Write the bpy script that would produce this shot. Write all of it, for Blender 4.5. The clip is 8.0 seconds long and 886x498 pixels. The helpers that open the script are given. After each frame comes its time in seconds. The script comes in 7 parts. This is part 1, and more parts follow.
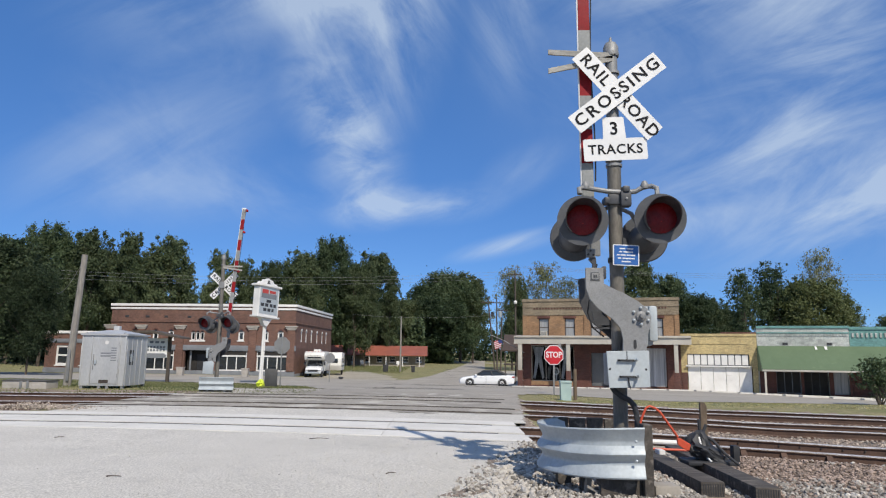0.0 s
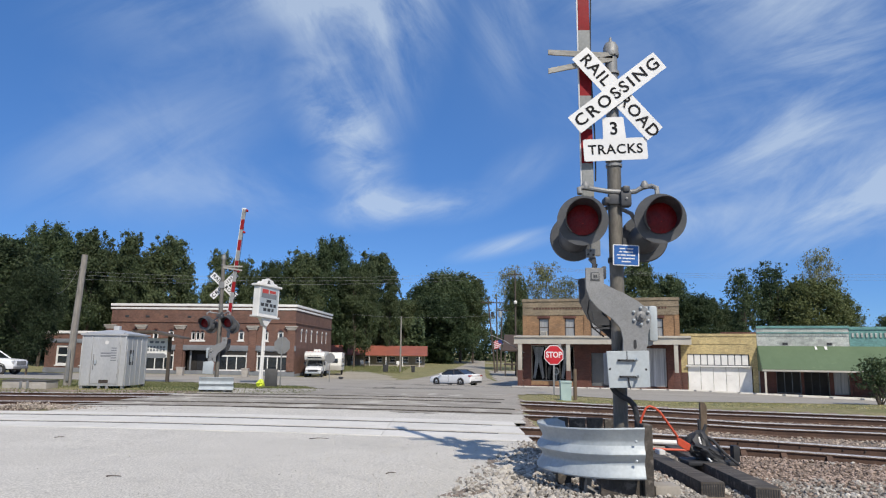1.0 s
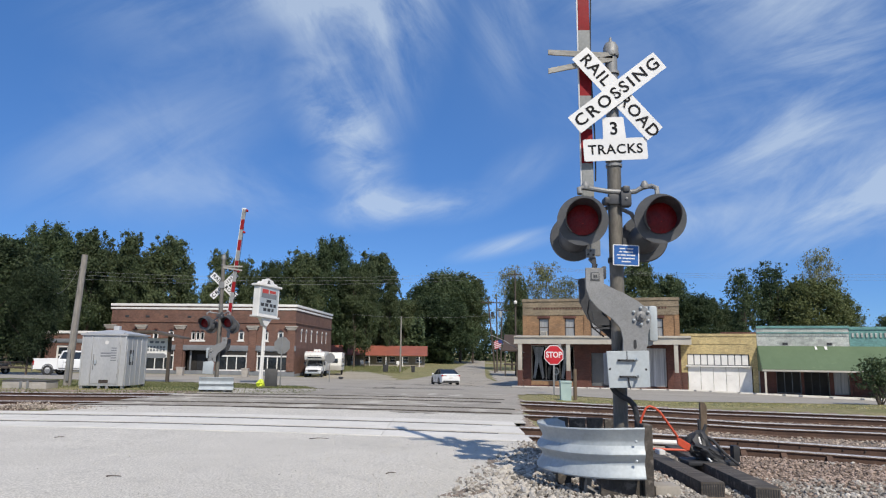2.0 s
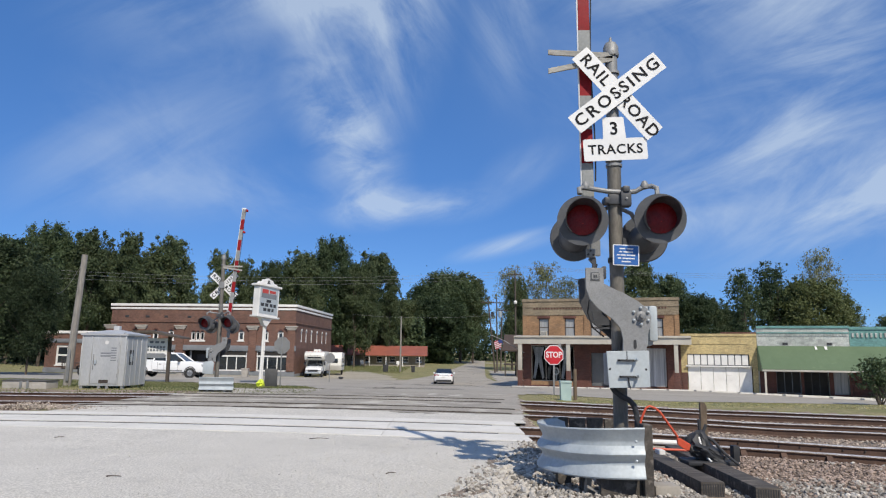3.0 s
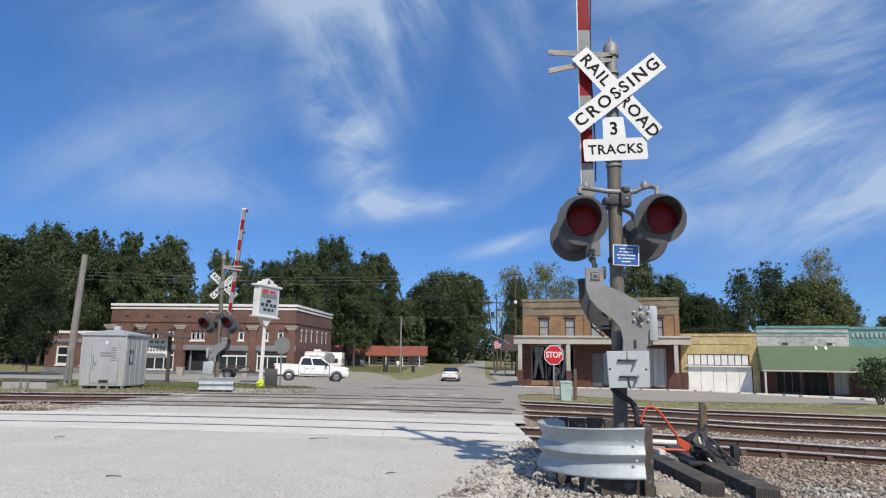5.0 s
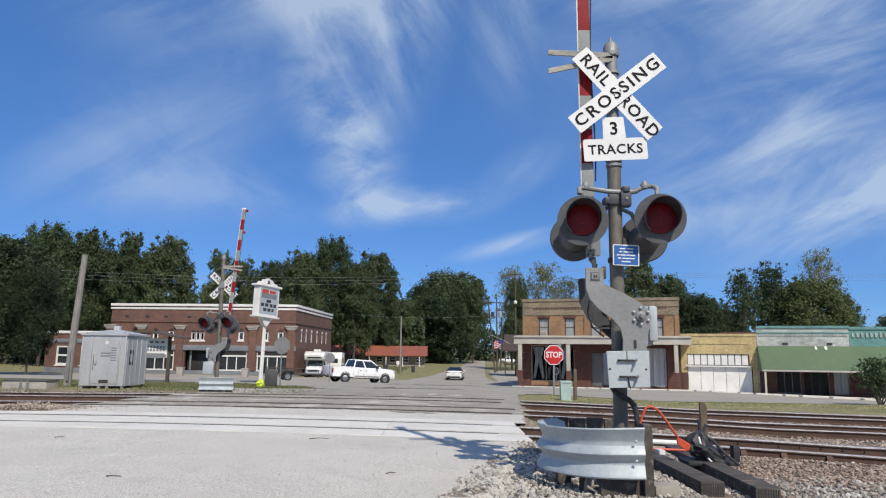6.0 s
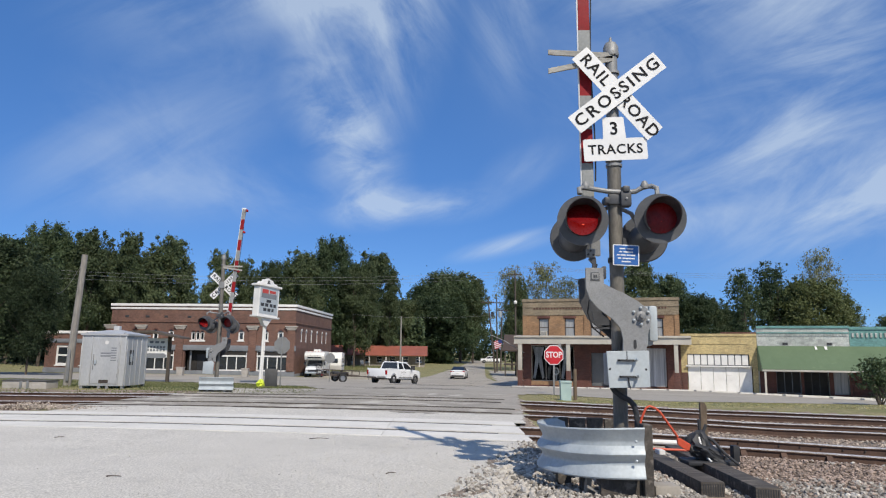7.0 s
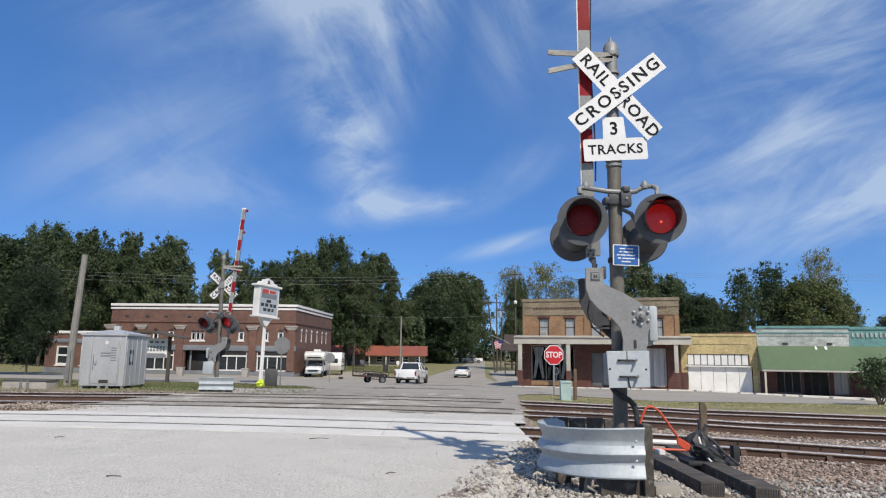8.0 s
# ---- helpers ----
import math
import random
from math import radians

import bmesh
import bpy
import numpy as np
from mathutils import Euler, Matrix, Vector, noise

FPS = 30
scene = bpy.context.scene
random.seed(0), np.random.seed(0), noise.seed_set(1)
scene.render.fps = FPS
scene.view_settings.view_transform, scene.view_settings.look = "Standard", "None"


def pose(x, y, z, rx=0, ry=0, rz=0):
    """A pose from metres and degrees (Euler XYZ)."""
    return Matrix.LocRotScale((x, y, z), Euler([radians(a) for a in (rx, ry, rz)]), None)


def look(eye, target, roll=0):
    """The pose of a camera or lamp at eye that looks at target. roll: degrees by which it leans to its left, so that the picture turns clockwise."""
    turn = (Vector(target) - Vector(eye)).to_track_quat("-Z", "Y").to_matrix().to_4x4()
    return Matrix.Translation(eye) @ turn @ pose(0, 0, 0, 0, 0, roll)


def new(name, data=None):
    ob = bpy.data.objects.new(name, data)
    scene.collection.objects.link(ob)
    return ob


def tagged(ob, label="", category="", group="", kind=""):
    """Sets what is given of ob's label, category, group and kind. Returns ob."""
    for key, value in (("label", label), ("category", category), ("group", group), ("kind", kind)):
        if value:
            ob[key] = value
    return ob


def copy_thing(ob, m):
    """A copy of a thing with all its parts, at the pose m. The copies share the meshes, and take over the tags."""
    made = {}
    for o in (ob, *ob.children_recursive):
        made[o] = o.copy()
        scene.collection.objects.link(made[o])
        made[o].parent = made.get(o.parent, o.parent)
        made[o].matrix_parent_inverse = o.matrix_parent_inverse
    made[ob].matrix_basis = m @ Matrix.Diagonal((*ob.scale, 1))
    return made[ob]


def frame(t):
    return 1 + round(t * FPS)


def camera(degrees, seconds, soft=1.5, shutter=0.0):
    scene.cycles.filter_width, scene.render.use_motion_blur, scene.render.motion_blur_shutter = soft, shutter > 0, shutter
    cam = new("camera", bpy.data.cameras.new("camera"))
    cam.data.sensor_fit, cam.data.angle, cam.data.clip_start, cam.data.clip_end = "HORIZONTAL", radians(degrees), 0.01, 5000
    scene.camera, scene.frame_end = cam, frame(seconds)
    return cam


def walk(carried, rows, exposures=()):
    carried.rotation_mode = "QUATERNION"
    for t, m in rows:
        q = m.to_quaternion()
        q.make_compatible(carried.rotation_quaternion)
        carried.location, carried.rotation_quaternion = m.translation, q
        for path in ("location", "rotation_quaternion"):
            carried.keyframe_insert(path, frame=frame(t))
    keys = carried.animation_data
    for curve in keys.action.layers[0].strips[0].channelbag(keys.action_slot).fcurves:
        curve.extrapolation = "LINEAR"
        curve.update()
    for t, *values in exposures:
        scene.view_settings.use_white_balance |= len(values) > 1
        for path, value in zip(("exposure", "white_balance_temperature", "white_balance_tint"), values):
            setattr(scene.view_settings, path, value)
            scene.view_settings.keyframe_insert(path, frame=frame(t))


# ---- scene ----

# ---- camera and its place ----
cam = camera(66, 8.0, soft=1.2)
_rest = Matrix.Translation((0, 0, 1.33)) @ pose(0, 0, 0, 98.9, 0, 0) @ pose(0, 0, 0, 0, 0, 0.7)
walk(cam, [(0, _rest), (8.0, _rest)])

# ---- daylight ----
SUN_WAY = Vector((0.365, -0.885, 1.0)).normalized()
world = bpy.data.worlds.new("daylight")
scene.world = world
world.use_nodes = True
wn, wl = world.node_tree.nodes, world.node_tree.links
wn.clear()
w_out = wn.new("ShaderNodeOutputWorld")
w_bg = wn.new("ShaderNodeBackground")
w_bg.inputs["Strength"].default_value = 0.106
w_sky = wn.new("ShaderNodeTexSky")
w_sky.sky_type = "NISHITA"
w_sky.sun_disc = False
w_sky.sun_elevation = math.asin(SUN_WAY.z)
w_sky.sun_rotation = math.atan2(SUN_WAY.x, SUN_WAY.y)
w_sky.air_density, w_sky.dust_density, w_sky.ozone_density = 0.75, 0.02, 3.5
w_tint = wn.new("ShaderNodeMix")
w_tint.data_type, w_tint.blend_type = "RGBA", "MULTIPLY"
w_tint.inputs[0].default_value = 1.0
w_tint.inputs[7].default_value = (0.66, 0.90, 1.20, 1)
wl.new(w_sky.outputs[0], w_tint.inputs[6])
# thin high clouds, drawn out by the wind
w_co = wn.new("ShaderNodeTexCoord")
w_sep = wn.new("ShaderNodeSeparateXYZ")
wl.new(w_co.outputs["Generated"], w_sep.inputs[0])
w_add = wn.new("ShaderNodeMath"); w_add.operation = "ADD"; w_add.inputs[1].default_value = 0.12
w_abs = wn.new("ShaderNodeMath"); w_abs.operation = "ABSOLUTE"
wl.new(w_sep.outputs[2], w_abs.inputs[0]); wl.new(w_abs.outputs[0], w_add.inputs[0])
w_com = wn.new("ShaderNodeCombineXYZ")
for k in (0, 1):
    d = wn.new("ShaderNodeMath"); d.operation = "DIVIDE"
    wl.new(w_sep.outputs[k], d.inputs[0]); wl.new(w_add.outputs[0], d.inputs[1])
    wl.new(d.outputs[0], w_com.inputs[k])


def sky_noise(scale, rot, size, detail, rough, warp, shift=(0, 0, 0)):
    mp = wn.new("ShaderNodeMapping")
    mp.inputs["Rotation"].default_value = (0, 0, radians(rot))
    mp.inputs["Scale"].default_value = (*scale, 1)
    mp.inputs["Location"].default_value = shift
    wl.new(w_com.outputs[0], mp.inputs[0])
    nz = wn.new("ShaderNodeTexNoise")
    for key, v in (("Scale", size), ("Detail", detail), ("Roughness", rough), ("Distortion", warp)):
        nz.inputs[key].default_value = v
    wl.new(mp.outputs[0], nz.inputs["Vector"])
    return nz.outputs[0]


def sky_ramp(src, lo, hi, top=1.0):
    r = wn.new("ShaderNodeMapRange")
    r.interpolation_type = "SMOOTHSTEP"
    for i, v in ((1, lo), (2, hi), (3, 0.0), (4, top)):
        r.inputs[i].default_value = v
    wl.new(src, r.inputs[0])
    return r.outputs[0]


def sky_math(op, a, b):
    m = wn.new("ShaderNodeMath"); m.operation = op
    for i, v in enumerate((a, b)):
        if isinstance(v, float):
            m.inputs[i].default_value = v
        else:
            wl.new(v, m.inputs[i])
    return m.outputs[0]


# the plane of the sky ahead: across and up over the distance north
w_north = sky_math("MAXIMUM", w_sep.outputs[1], 0.05)
w_ahead = wn.new("ShaderNodeCombineXYZ")
wl.new(sky_math("DIVIDE", w_sep.outputs[0], w_north), w_ahead.inputs[0])
wl.new(sky_math("DIVIDE", w_sep.outputs[2], w_north), w_ahead.inputs[1])


def fibres(turn, along, size, detail, warp, lo, hi):
    """Wisps drawn out along a direction, in the plane ahead."""
    mp = wn.new("ShaderNodeMapping")
    mp.vector_type = "TEXTURE"
    mp.inputs["Rotation"].default_value = (0, 0, radians(turn))
    mp.inputs["Scale"].default_value = (along, 1, 1)
    wl.new(w_ahead.outputs[0], mp.inputs[0])
    nz = wn.new("ShaderNodeTexNoise")
    for key, v in (("Scale", size), ("Detail", detail), ("Roughness", 0.6), ("Distortion", warp)):
        nz.inputs[key].default_value = v
    wl.new(mp.outputs[0], nz.inputs["Vector"])
    return sky_ramp(nz.outputs[0], lo, hi)


def bank(u, v, ru, rv, turn, amount, texture):
    """A soft-edged field of cloud round (u, v)."""
    mp = wn.new("ShaderNodeMapping")
    mp.vector_type = "TEXTURE"
    mp.inputs["Location"].default_value = (u, v, 0)
    mp.inputs["Rotation"].default_value = (0, 0, radians(turn))
    mp.inputs["Scale"].default_value = (ru, rv, 1)
    wl.new(w_ahead.outputs[0], mp.inputs[0])
    ln = wn.new("ShaderNodeVectorMath"); ln.operation = "LENGTH"
    wl.new(mp.outputs[0], ln.inputs[0])
    return sky_math("MULTIPLY", sky_ramp(sky_math("SUBTRACT", 1.0, ln.outputs["Value"]), 0.0, 1.0, amount), texture)


w_steep = fibres(118, 3.6, 9.0, 8, 0.5, 0.30, 0.78)
w_slant = fibres(24, 4.2, 8.0, 8, 0.6, 0.30, 0.76)
w_curd = fibres(20, 1.7, 13.0, 10, 0.5, 0.26, 0.86)
w_veil = fibres(150, 2.0, 6.5, 9, 0.7, 0.28, 0.78)
w_ahead_cloud = 0.0
for u, v, ru, rv, turn, amount, texture in (
        (-0.14, 0.56, 0.15, 0.30, 8, 0.85, w_steep), (-0.24, 0.60, 0.18, 0.16, 0, 0.62, w_steep), (-0.06, 0.50, 0.10, 0.22, -10, 0.65, w_steep),
        (-0.17, 0.39, 0.10, 0.15, 35, 0.70, w_curd), (-0.13, 0.30, 0.09, 0.14, 25, 0.80, w_curd), (-0.10, 0.22, 0.10, 0.045, 8, 1.15, w_curd), (0.0, 0.225, 0.12, 0.04, 6, 0.7, w_curd),
        (-0.48, 0.30, 0.30, 0.12, 14, 0.32, w_slant), (-0.40, 0.38, 0.34, 0.22, 40, 0.22, w_veil), (-0.36, 0.55, 0.34, 0.12, 6, 0.36, w_slant), (-0.30, 0.24, 0.30, 0.08, 0, 0.30, w_veil),
        (0.10, 0.56, 0.09, 0.22, -4, 0.66, w_steep), (0.36, 0.60, 0.32, 0.13, 12, 0.68, w_slant), (0.58, 0.55, 0.24, 0.20, 30, 0.72, w_slant),
        (0.46, 0.33, 0.36, 0.17, 30, 0.66, w_slant), (0.62, 0.24, 0.34, 0.13, 18, 1.0, w_slant), (0.60, 0.40, 0.24, 0.13, 35, 0.45, w_slant), (0.34, 0.20, 0.22, 0.07, 14, 0.75, w_veil),
        (0.10, 0.165, 0.12, 0.022, 14, 0.9, w_slant), (0.12, 0.28, 0.10, 0.05, 30, 0.42, w_slant), (0.30, 0.45, 0.35, 0.25, 0, 0.22, w_veil)):
    one = bank(u, v, ru, rv, turn, amount, texture)
    w_ahead_cloud = one if isinstance(w_ahead_cloud, float) else sky_math("ADD", w_ahead_cloud, one)
# thin cloud over the unseen rest of the sky, thickened to add white fill
w_streak = sky_ramp(sky_noise((1.0, 0.30), 24, 3.0, 8, 0.55, 0.8, (3.1, 1.7, 0)), 0.24, 0.80)
w_behind = sky_math("MULTIPLY", w_streak, sky_ramp(sky_math("SUBTRACT", 0.3, w_sep.outputs[1]), 0.0, 0.5, 0.8))
w_mask = sky_math("MINIMUM", sky_math("ADD", w_ahead_cloud, w_behind), 0.62)
w_mix = wn.new("ShaderNodeMix"); w_mix.data_type = "RGBA"
w_mix.inputs[7].default_value = (5.7, 6.7, 7.9, 1)
w_flat = wn.new("ShaderNodeMix"); w_flat.data_type = "RGBA"
w_flat.inputs[0].default_value = 0.45
w_flat.inputs[7].default_value = (0.72, 2.25, 5.9, 1)
wl.new(w_tint.outputs[2], w_flat.inputs[6])
wl.new(w_mask, w_mix.inputs[0]); wl.new(w_flat.outputs[2], w_mix.inputs[6])
wl.new(w_mix.outputs[2], w_bg.inputs[0]); wl.new(w_bg.outputs[0], w_out.inputs[0])

sun = new("sun", bpy.data.lights.new("sun", "SUN"))
sun.data.energy, sun.data.angle, sun.data.color = 4.5, radians(0.53), (1.0, 0.915, 0.785)
sun.matrix_world = look(SUN_WAY * 80, (0, 0, 0))
scene.view_settings.exposure = 0.0


# ---- materials ----
def mat(name, c1, c2=None, size=3.0, rough=0.7, metal=0.0, bump=0.0, fine=40.0, stretch=(1, 1, 1), edge=(0.35, 0.65), grain=0.12, stain=None, spec=0.5):
    """Two colours mixed by a large noise, a fine grain on top, a bump, and stains of a third colour."""
    m = bpy.data.materials.new(name)
    m.use_nodes = True
    n, l = m.node_tree.nodes, m.node_tree.links
    b = n["Principled BSDF"]
    b.inputs["Roughness"].default_value, b.inputs["Metallic"].default_value = rough, metal
    b.inputs["Specular IOR Level"].default_value = spec
    co = n.new("ShaderNodeTexCoord")
    mp = n.new("ShaderNodeMapping"); mp.inputs["Scale"].default_value = stretch
    oi = n.new("ShaderNodeObjectInfo")
    sh = n.new("ShaderNodeVectorMath"); sh.operation = "ADD"
    l.new(co.outputs["Object"], sh.inputs[0]); l.new(oi.outputs["Random"], sh.inputs[1])
    l.new(sh.outputs[0], mp.inputs[0])

    def nz(sc, det=5):
        t = n.new("ShaderNodeTexNoise")
        t.inputs["Scale"].default_value, t.inputs["Detail"].default_value, t.inputs["Roughness"].default_value = sc, det, 0.6
        l.new(mp.outputs[0], t.inputs["Vector"])
        return t.outputs[0]

    def rng(src, a, z, lo, hi):
        r = n.new("ShaderNodeMapRange")
        for i, v in ((1, a), (2, z), (3, lo), (4, hi)):
            r.inputs[i].default_value = v
        l.new(src, r.inputs[0])
        return r.outputs[0]

    def mix(kind, fac, a, c):
        x = n.new("ShaderNodeMix"); x.data_type, x.blend_type = "RGBA", kind
        for sock, v in ((x.inputs[0], fac), (x.inputs[6], a), (x.inputs[7], c)):
            if isinstance(v, float):
                sock.default_value = v
            elif isinstance(v, tuple):
                sock.default_value = (*v, 1)
            else:
                l.new(v, sock)
        return x.outputs[2]
    col = mix("MIX", rng(nz(size), edge[0], edge[1], 0, 1), tuple(c1), tuple(c2 or [v * 0.8 for v in c1]))
    g = nz(fine, 3)
    if grain:
        gv = rng(g, 0.25, 0.75, 1 - grain * 2, 1 + grain)
        hx = n.new("ShaderNodeCombineColor")
        for i in range(3):
            l.new(gv, hx.inputs[i])
        col = mix("MULTIPLY", 1.0, col, hx.outputs[0])
    if stain:
        col = mix("MIX", rng(nz(size * 2.7, 7), stain[1], stain[1] + 0.1, 0, stain[2]), col, tuple(stain[0]))
    l.new(col, b.inputs["Base Color"])
    l.new(rng(nz(size * 3), 0.3, 0.7, max(0.02, rough - 0.08), min(1, rough + 0.08)), b.inputs["Roughness"])
    if bump:
        bp = n.new("ShaderNodeBump"); bp.inputs["Strength"].default_value = 0.6
        bp.inputs["Distance"].default_value = bump
        l.new(g, bp.inputs["Height"]); l.new(bp.outputs[0], b.inputs["Normal"])
    return m


def brick_mat(name, c1, c2, mortar, w=0.21, h=0.075, wash=None):
    m = mat(name, c1, c2, 0.6, 0.85, bump=0.004, fine=18, grain=0.2, stain=([v * 0.5 + 0.02 for v in c1], 0.54, 0.6))
    n, l = m.node_tree.nodes, m.node_tree.links
    b = n["Principled BSDF"]
    co = n.new("ShaderNodeTexCoord"); sp = n.new("ShaderNodeSeparateXYZ"); l.new(co.outputs["Object"], sp.inputs[0])
    ad = n.new("ShaderNodeMath"); ad.operation = "ADD"; l.new(sp.outputs[0], ad.inputs[0]); l.new(sp.outputs[1], ad.inputs[1])
    cb = n.new("ShaderNodeCombineXYZ"); l.new(ad.outputs[0], cb.inputs[0]); l.new(sp.outputs[2], cb.inputs[1])
    bt = n.new("ShaderNodeTexBrick")
    bt.inputs["Scale"].default_value, bt.inputs["Brick Width"].default_value, bt.inputs["Row Height"].default_value = 1.0, w, h
    bt.inputs["Mortar Size"].default_value = 0.006
    bt.inputs["Color1"].default_value = (1.12, 1.12, 1.12, 1); bt.inputs["Color2"].default_value = (0.78, 0.78, 0.78, 1)
    bt.inputs["Mortar"].default_value = (*mortar, 1)
    l.new(cb.outputs[0], bt.inputs["Vector"])
    src = b.inputs["Base Color"].links[0].from_socket
    x = n.new("ShaderNodeMix"); x.data_type, x.blend_type = "RGBA", "MULTIPLY"; x.inputs[0].default_value = 1.0
    l.new(src, x.inputs[6]); l.new(bt.outputs[0], x.inputs[7])
    l.new(x.outputs[2], b.inputs["Base Color"])
    return m


def glass_mat(name, tint=(0.02, 0.025, 0.03), rough=0.04):
    m = mat(name, tint, None, 1.0, rough, grain=0.0, spec=0.8)
    return m


def leaf_mat(name, c1, c2):
    m = mat(name, c1, c2, 0.35, 0.6, fine=3.0, grain=0.25, spec=0.25)
    n, l = m.node_tree.nodes, m.node_tree.links
    b = n["Principled BSDF"]
    ge = n.new("ShaderNodeNewGeometry")
    src = b.inputs["Base Color"].links[0].from_socket
    r = n.new("ShaderNodeMapRange"); r.inputs[3].default_value, r.inputs[4].default_value = 0.72, 1.28
    l.new(ge.outputs["Random Per Island"], r.inputs[0])
    ob_r = n.new("ShaderNodeObjectInfo")
    r2 = n.new("ShaderNodeMapRange"); r2.inputs[3].default_value, r2.inputs[4].default_value = 1.0, 1.75
    r3 = n.new("ShaderNodeMapRange"); r3.inputs[3].default_value, r3.inputs[4].default_value = 0.512, 0.488
    l.new(ob_r.outputs["Random"], r2.inputs[0]); l.new(ob_r.outputs["Random"], r3.inputs[0])
    mu = n.new("ShaderNodeMath"); mu.operation = "MULTIPLY"
    l.new(r.outputs[0], mu.inputs[0]); l.new(r2.outputs[0], mu.inputs[1])
    hs = n.new("ShaderNodeHueSaturation")
    l.new(r3.outputs[0], hs.inputs["Hue"])
    l.new(mu.outputs[0], hs.inputs["Value"]); l.new(src, hs.inputs["Color"])
    l.new(hs.outputs[0], b.inputs["Base Color"])
    tr = n.new("ShaderNodeBsdfTranslucent"); l.new(hs.outputs[0], tr.inputs[0])
    mx = n.new("ShaderNodeMixShader"); mx.inputs[0].default_value = 0.38
    out = n["Material Output"]
    l.new(b.outputs[0], mx.inputs[1]); l.new(tr.outputs[0], mx.inputs[2]); l.new(mx.outputs[0], out.inputs[0])
    return m


def glow_mat(name, col, power):
    m = mat(name, col, None, 20.0, 0.3, grain=0.0)
    b = m.node_tree.nodes["Principled BSDF"]
    b.inputs["Emission Color"].default_value = (*col, 1)
    b.inputs["Emission Strength"].default_value = power
    return m


M = {}
M["gravel_road"] = mat("limestone_gravel_road", (0.645, 0.613, 0.555), (0.565, 0.537, 0.485), 0.9, 0.95, bump=0.03, fine=48, grain=0.26, edge=(0.3, 0.7), stain=((0.36, 0.345, 0.32), 0.60, 0.4), spec=0.2)
M["dirt"] = mat("dusty_ground", (0.40, 0.36, 0.29), (0.32, 0.29, 0.23), 0.3, 0.95, bump=0.02, fine=30, grain=0.2, spec=0.2)
M["asphalt"] = mat("sun_bleached_asphalt", (0.365, 0.337, 0.292), (0.30, 0.276, 0.240), 0.25, 0.93, bump=0.006, fine=60, grain=0.12, stain=((0.20, 0.19, 0.175), 0.58, 0.6), spec=0.25)
M["asphalt_dark"] = mat("patched_asphalt", (0.37, 0.34, 0.295), (0.28, 0.258, 0.226), 0.4, 0.93, bump=0.01, fine=70, grain=0.18, stain=((0.54, 0.505, 0.45), 0.52, 0.75), spec=0.25)
M["grass_ground"] = mat("dry_turf", (0.195, 0.20, 0.088), (0.29, 0.255, 0.14), 0.5, 0.95, bump=0.03, fine=25, grain=0.3, stain=((0.30, 0.26, 0.16), 0.60, 0.7), spec=0.15)
M["grass"] = leaf_mat("grass_blades", (0.27, 0.265, 0.115), (0.38, 0.335, 0.18))
M["grass_lawn"] = leaf_mat("lawn_blades", (0.115, 0.135, 0.055), (0.165, 0.165, 0.075))
M["ballast"] = mat("ballast_bed", (0.33, 0.265, 0.215), (0.23, 0.185, 0.15), 1.2, 0.95, bump=0.03, fine=22, grain=0.35, spec=0.2)
M["stone"] = mat("ballast_stone", (0.385, 0.30, 0.248), (0.28, 0.215, 0.175), 0.6, 0.9, bump=0.004, fine=60, grain=0.2, spec=0.25)
M["stone_white"] = mat("white_ballast_stone", (0.45, 0.418, 0.372), (0.29, 0.268, 0.24), 1.5, 0.9, bump=0.004, fine=60, grain=0.15, spec=0.25)
M["stone_mixed"] = mat("mixed_ballast_stone", (0.50, 0.43, 0.36), (0.36, 0.29, 0.235), 1.0, 0.9, bump=0.004, fine=60, grain=0.2, spec=0.25)
for key in ("stone", "stone_white", "stone_mixed"):
    _m = M[key]; _n, _l = _m.node_tree.nodes, _m.node_tree.links
    _b = _n["Principled BSDF"]; _g = _n.new("ShaderNodeNewGeometry"); _r = _n.new("ShaderNodeMapRange")
    _r.inputs[3].default_value, _r.inputs[4].default_value = 0.42, 1.4
    _l.new(_g.outputs["Random Per Island"], _r.inputs[0])
    _h = _n.new("ShaderNodeHueSaturation")
    _s = _b.inputs["Base Color"].links[0].from_socket
    _l.new(_r.outputs[0], _h.inputs["Value"]); _l.new(_s, _h.inputs["Color"]); _l.new(_h.outputs[0], _b.inputs["Base Color"])
M["rail"] = mat("rusty_rail_steel", (0.125, 0.074, 0.052), (0.085, 0.052, 0.040), 3, 0.8, 0.2, bump=0.003, fine=50, grain=0.2)
# worn steel, whitened so the colour carries the sky's shine on the heads
M["rail_top"] = mat("worn_rail_shine", (0.74, 0.73, 0.72), (0.55, 0.53, 0.51), 2, 0.42, 0.35, grain=0.05, stretch=(0.2, 1, 1))
M["tie"] = mat("creosoted_timber", (0.095, 0.082, 0.07), (0.055, 0.048, 0.042), 5, 0.85, bump=0.006, fine=30, stretch=(1, 0.15, 1), grain=0.25, stain=((0.22, 0.195, 0.165), 0.56, 0.6))
M["concrete"] = mat("crossing_concrete", (0.67, 0.645, 0.60), (0.58, 0.558, 0.515), 1.2, 0.9, bump=0.004, fine=50, grain=0.08, stain=((0.42, 0.40, 0.37), 0.6, 0.5), spec=0.25)
M["galv"] = mat("galvanised_steel", (0.44, 0.48, 0.50), (0.35, 0.39, 0.42), 3.5, 0.55, 0.25, fine=30, grain=0.06, stain=((0.30, 0.30, 0.29), 0.64, 0.5))
M["galv_dull"] = mat("weathered_cast_metal", (0.265, 0.268, 0.27), (0.215, 0.218, 0.22), 3, 0.6, 0.35, bump=0.002, fine=60, grain=0.10, stain=((0.14, 0.12, 0.10), 0.66, 0.5))
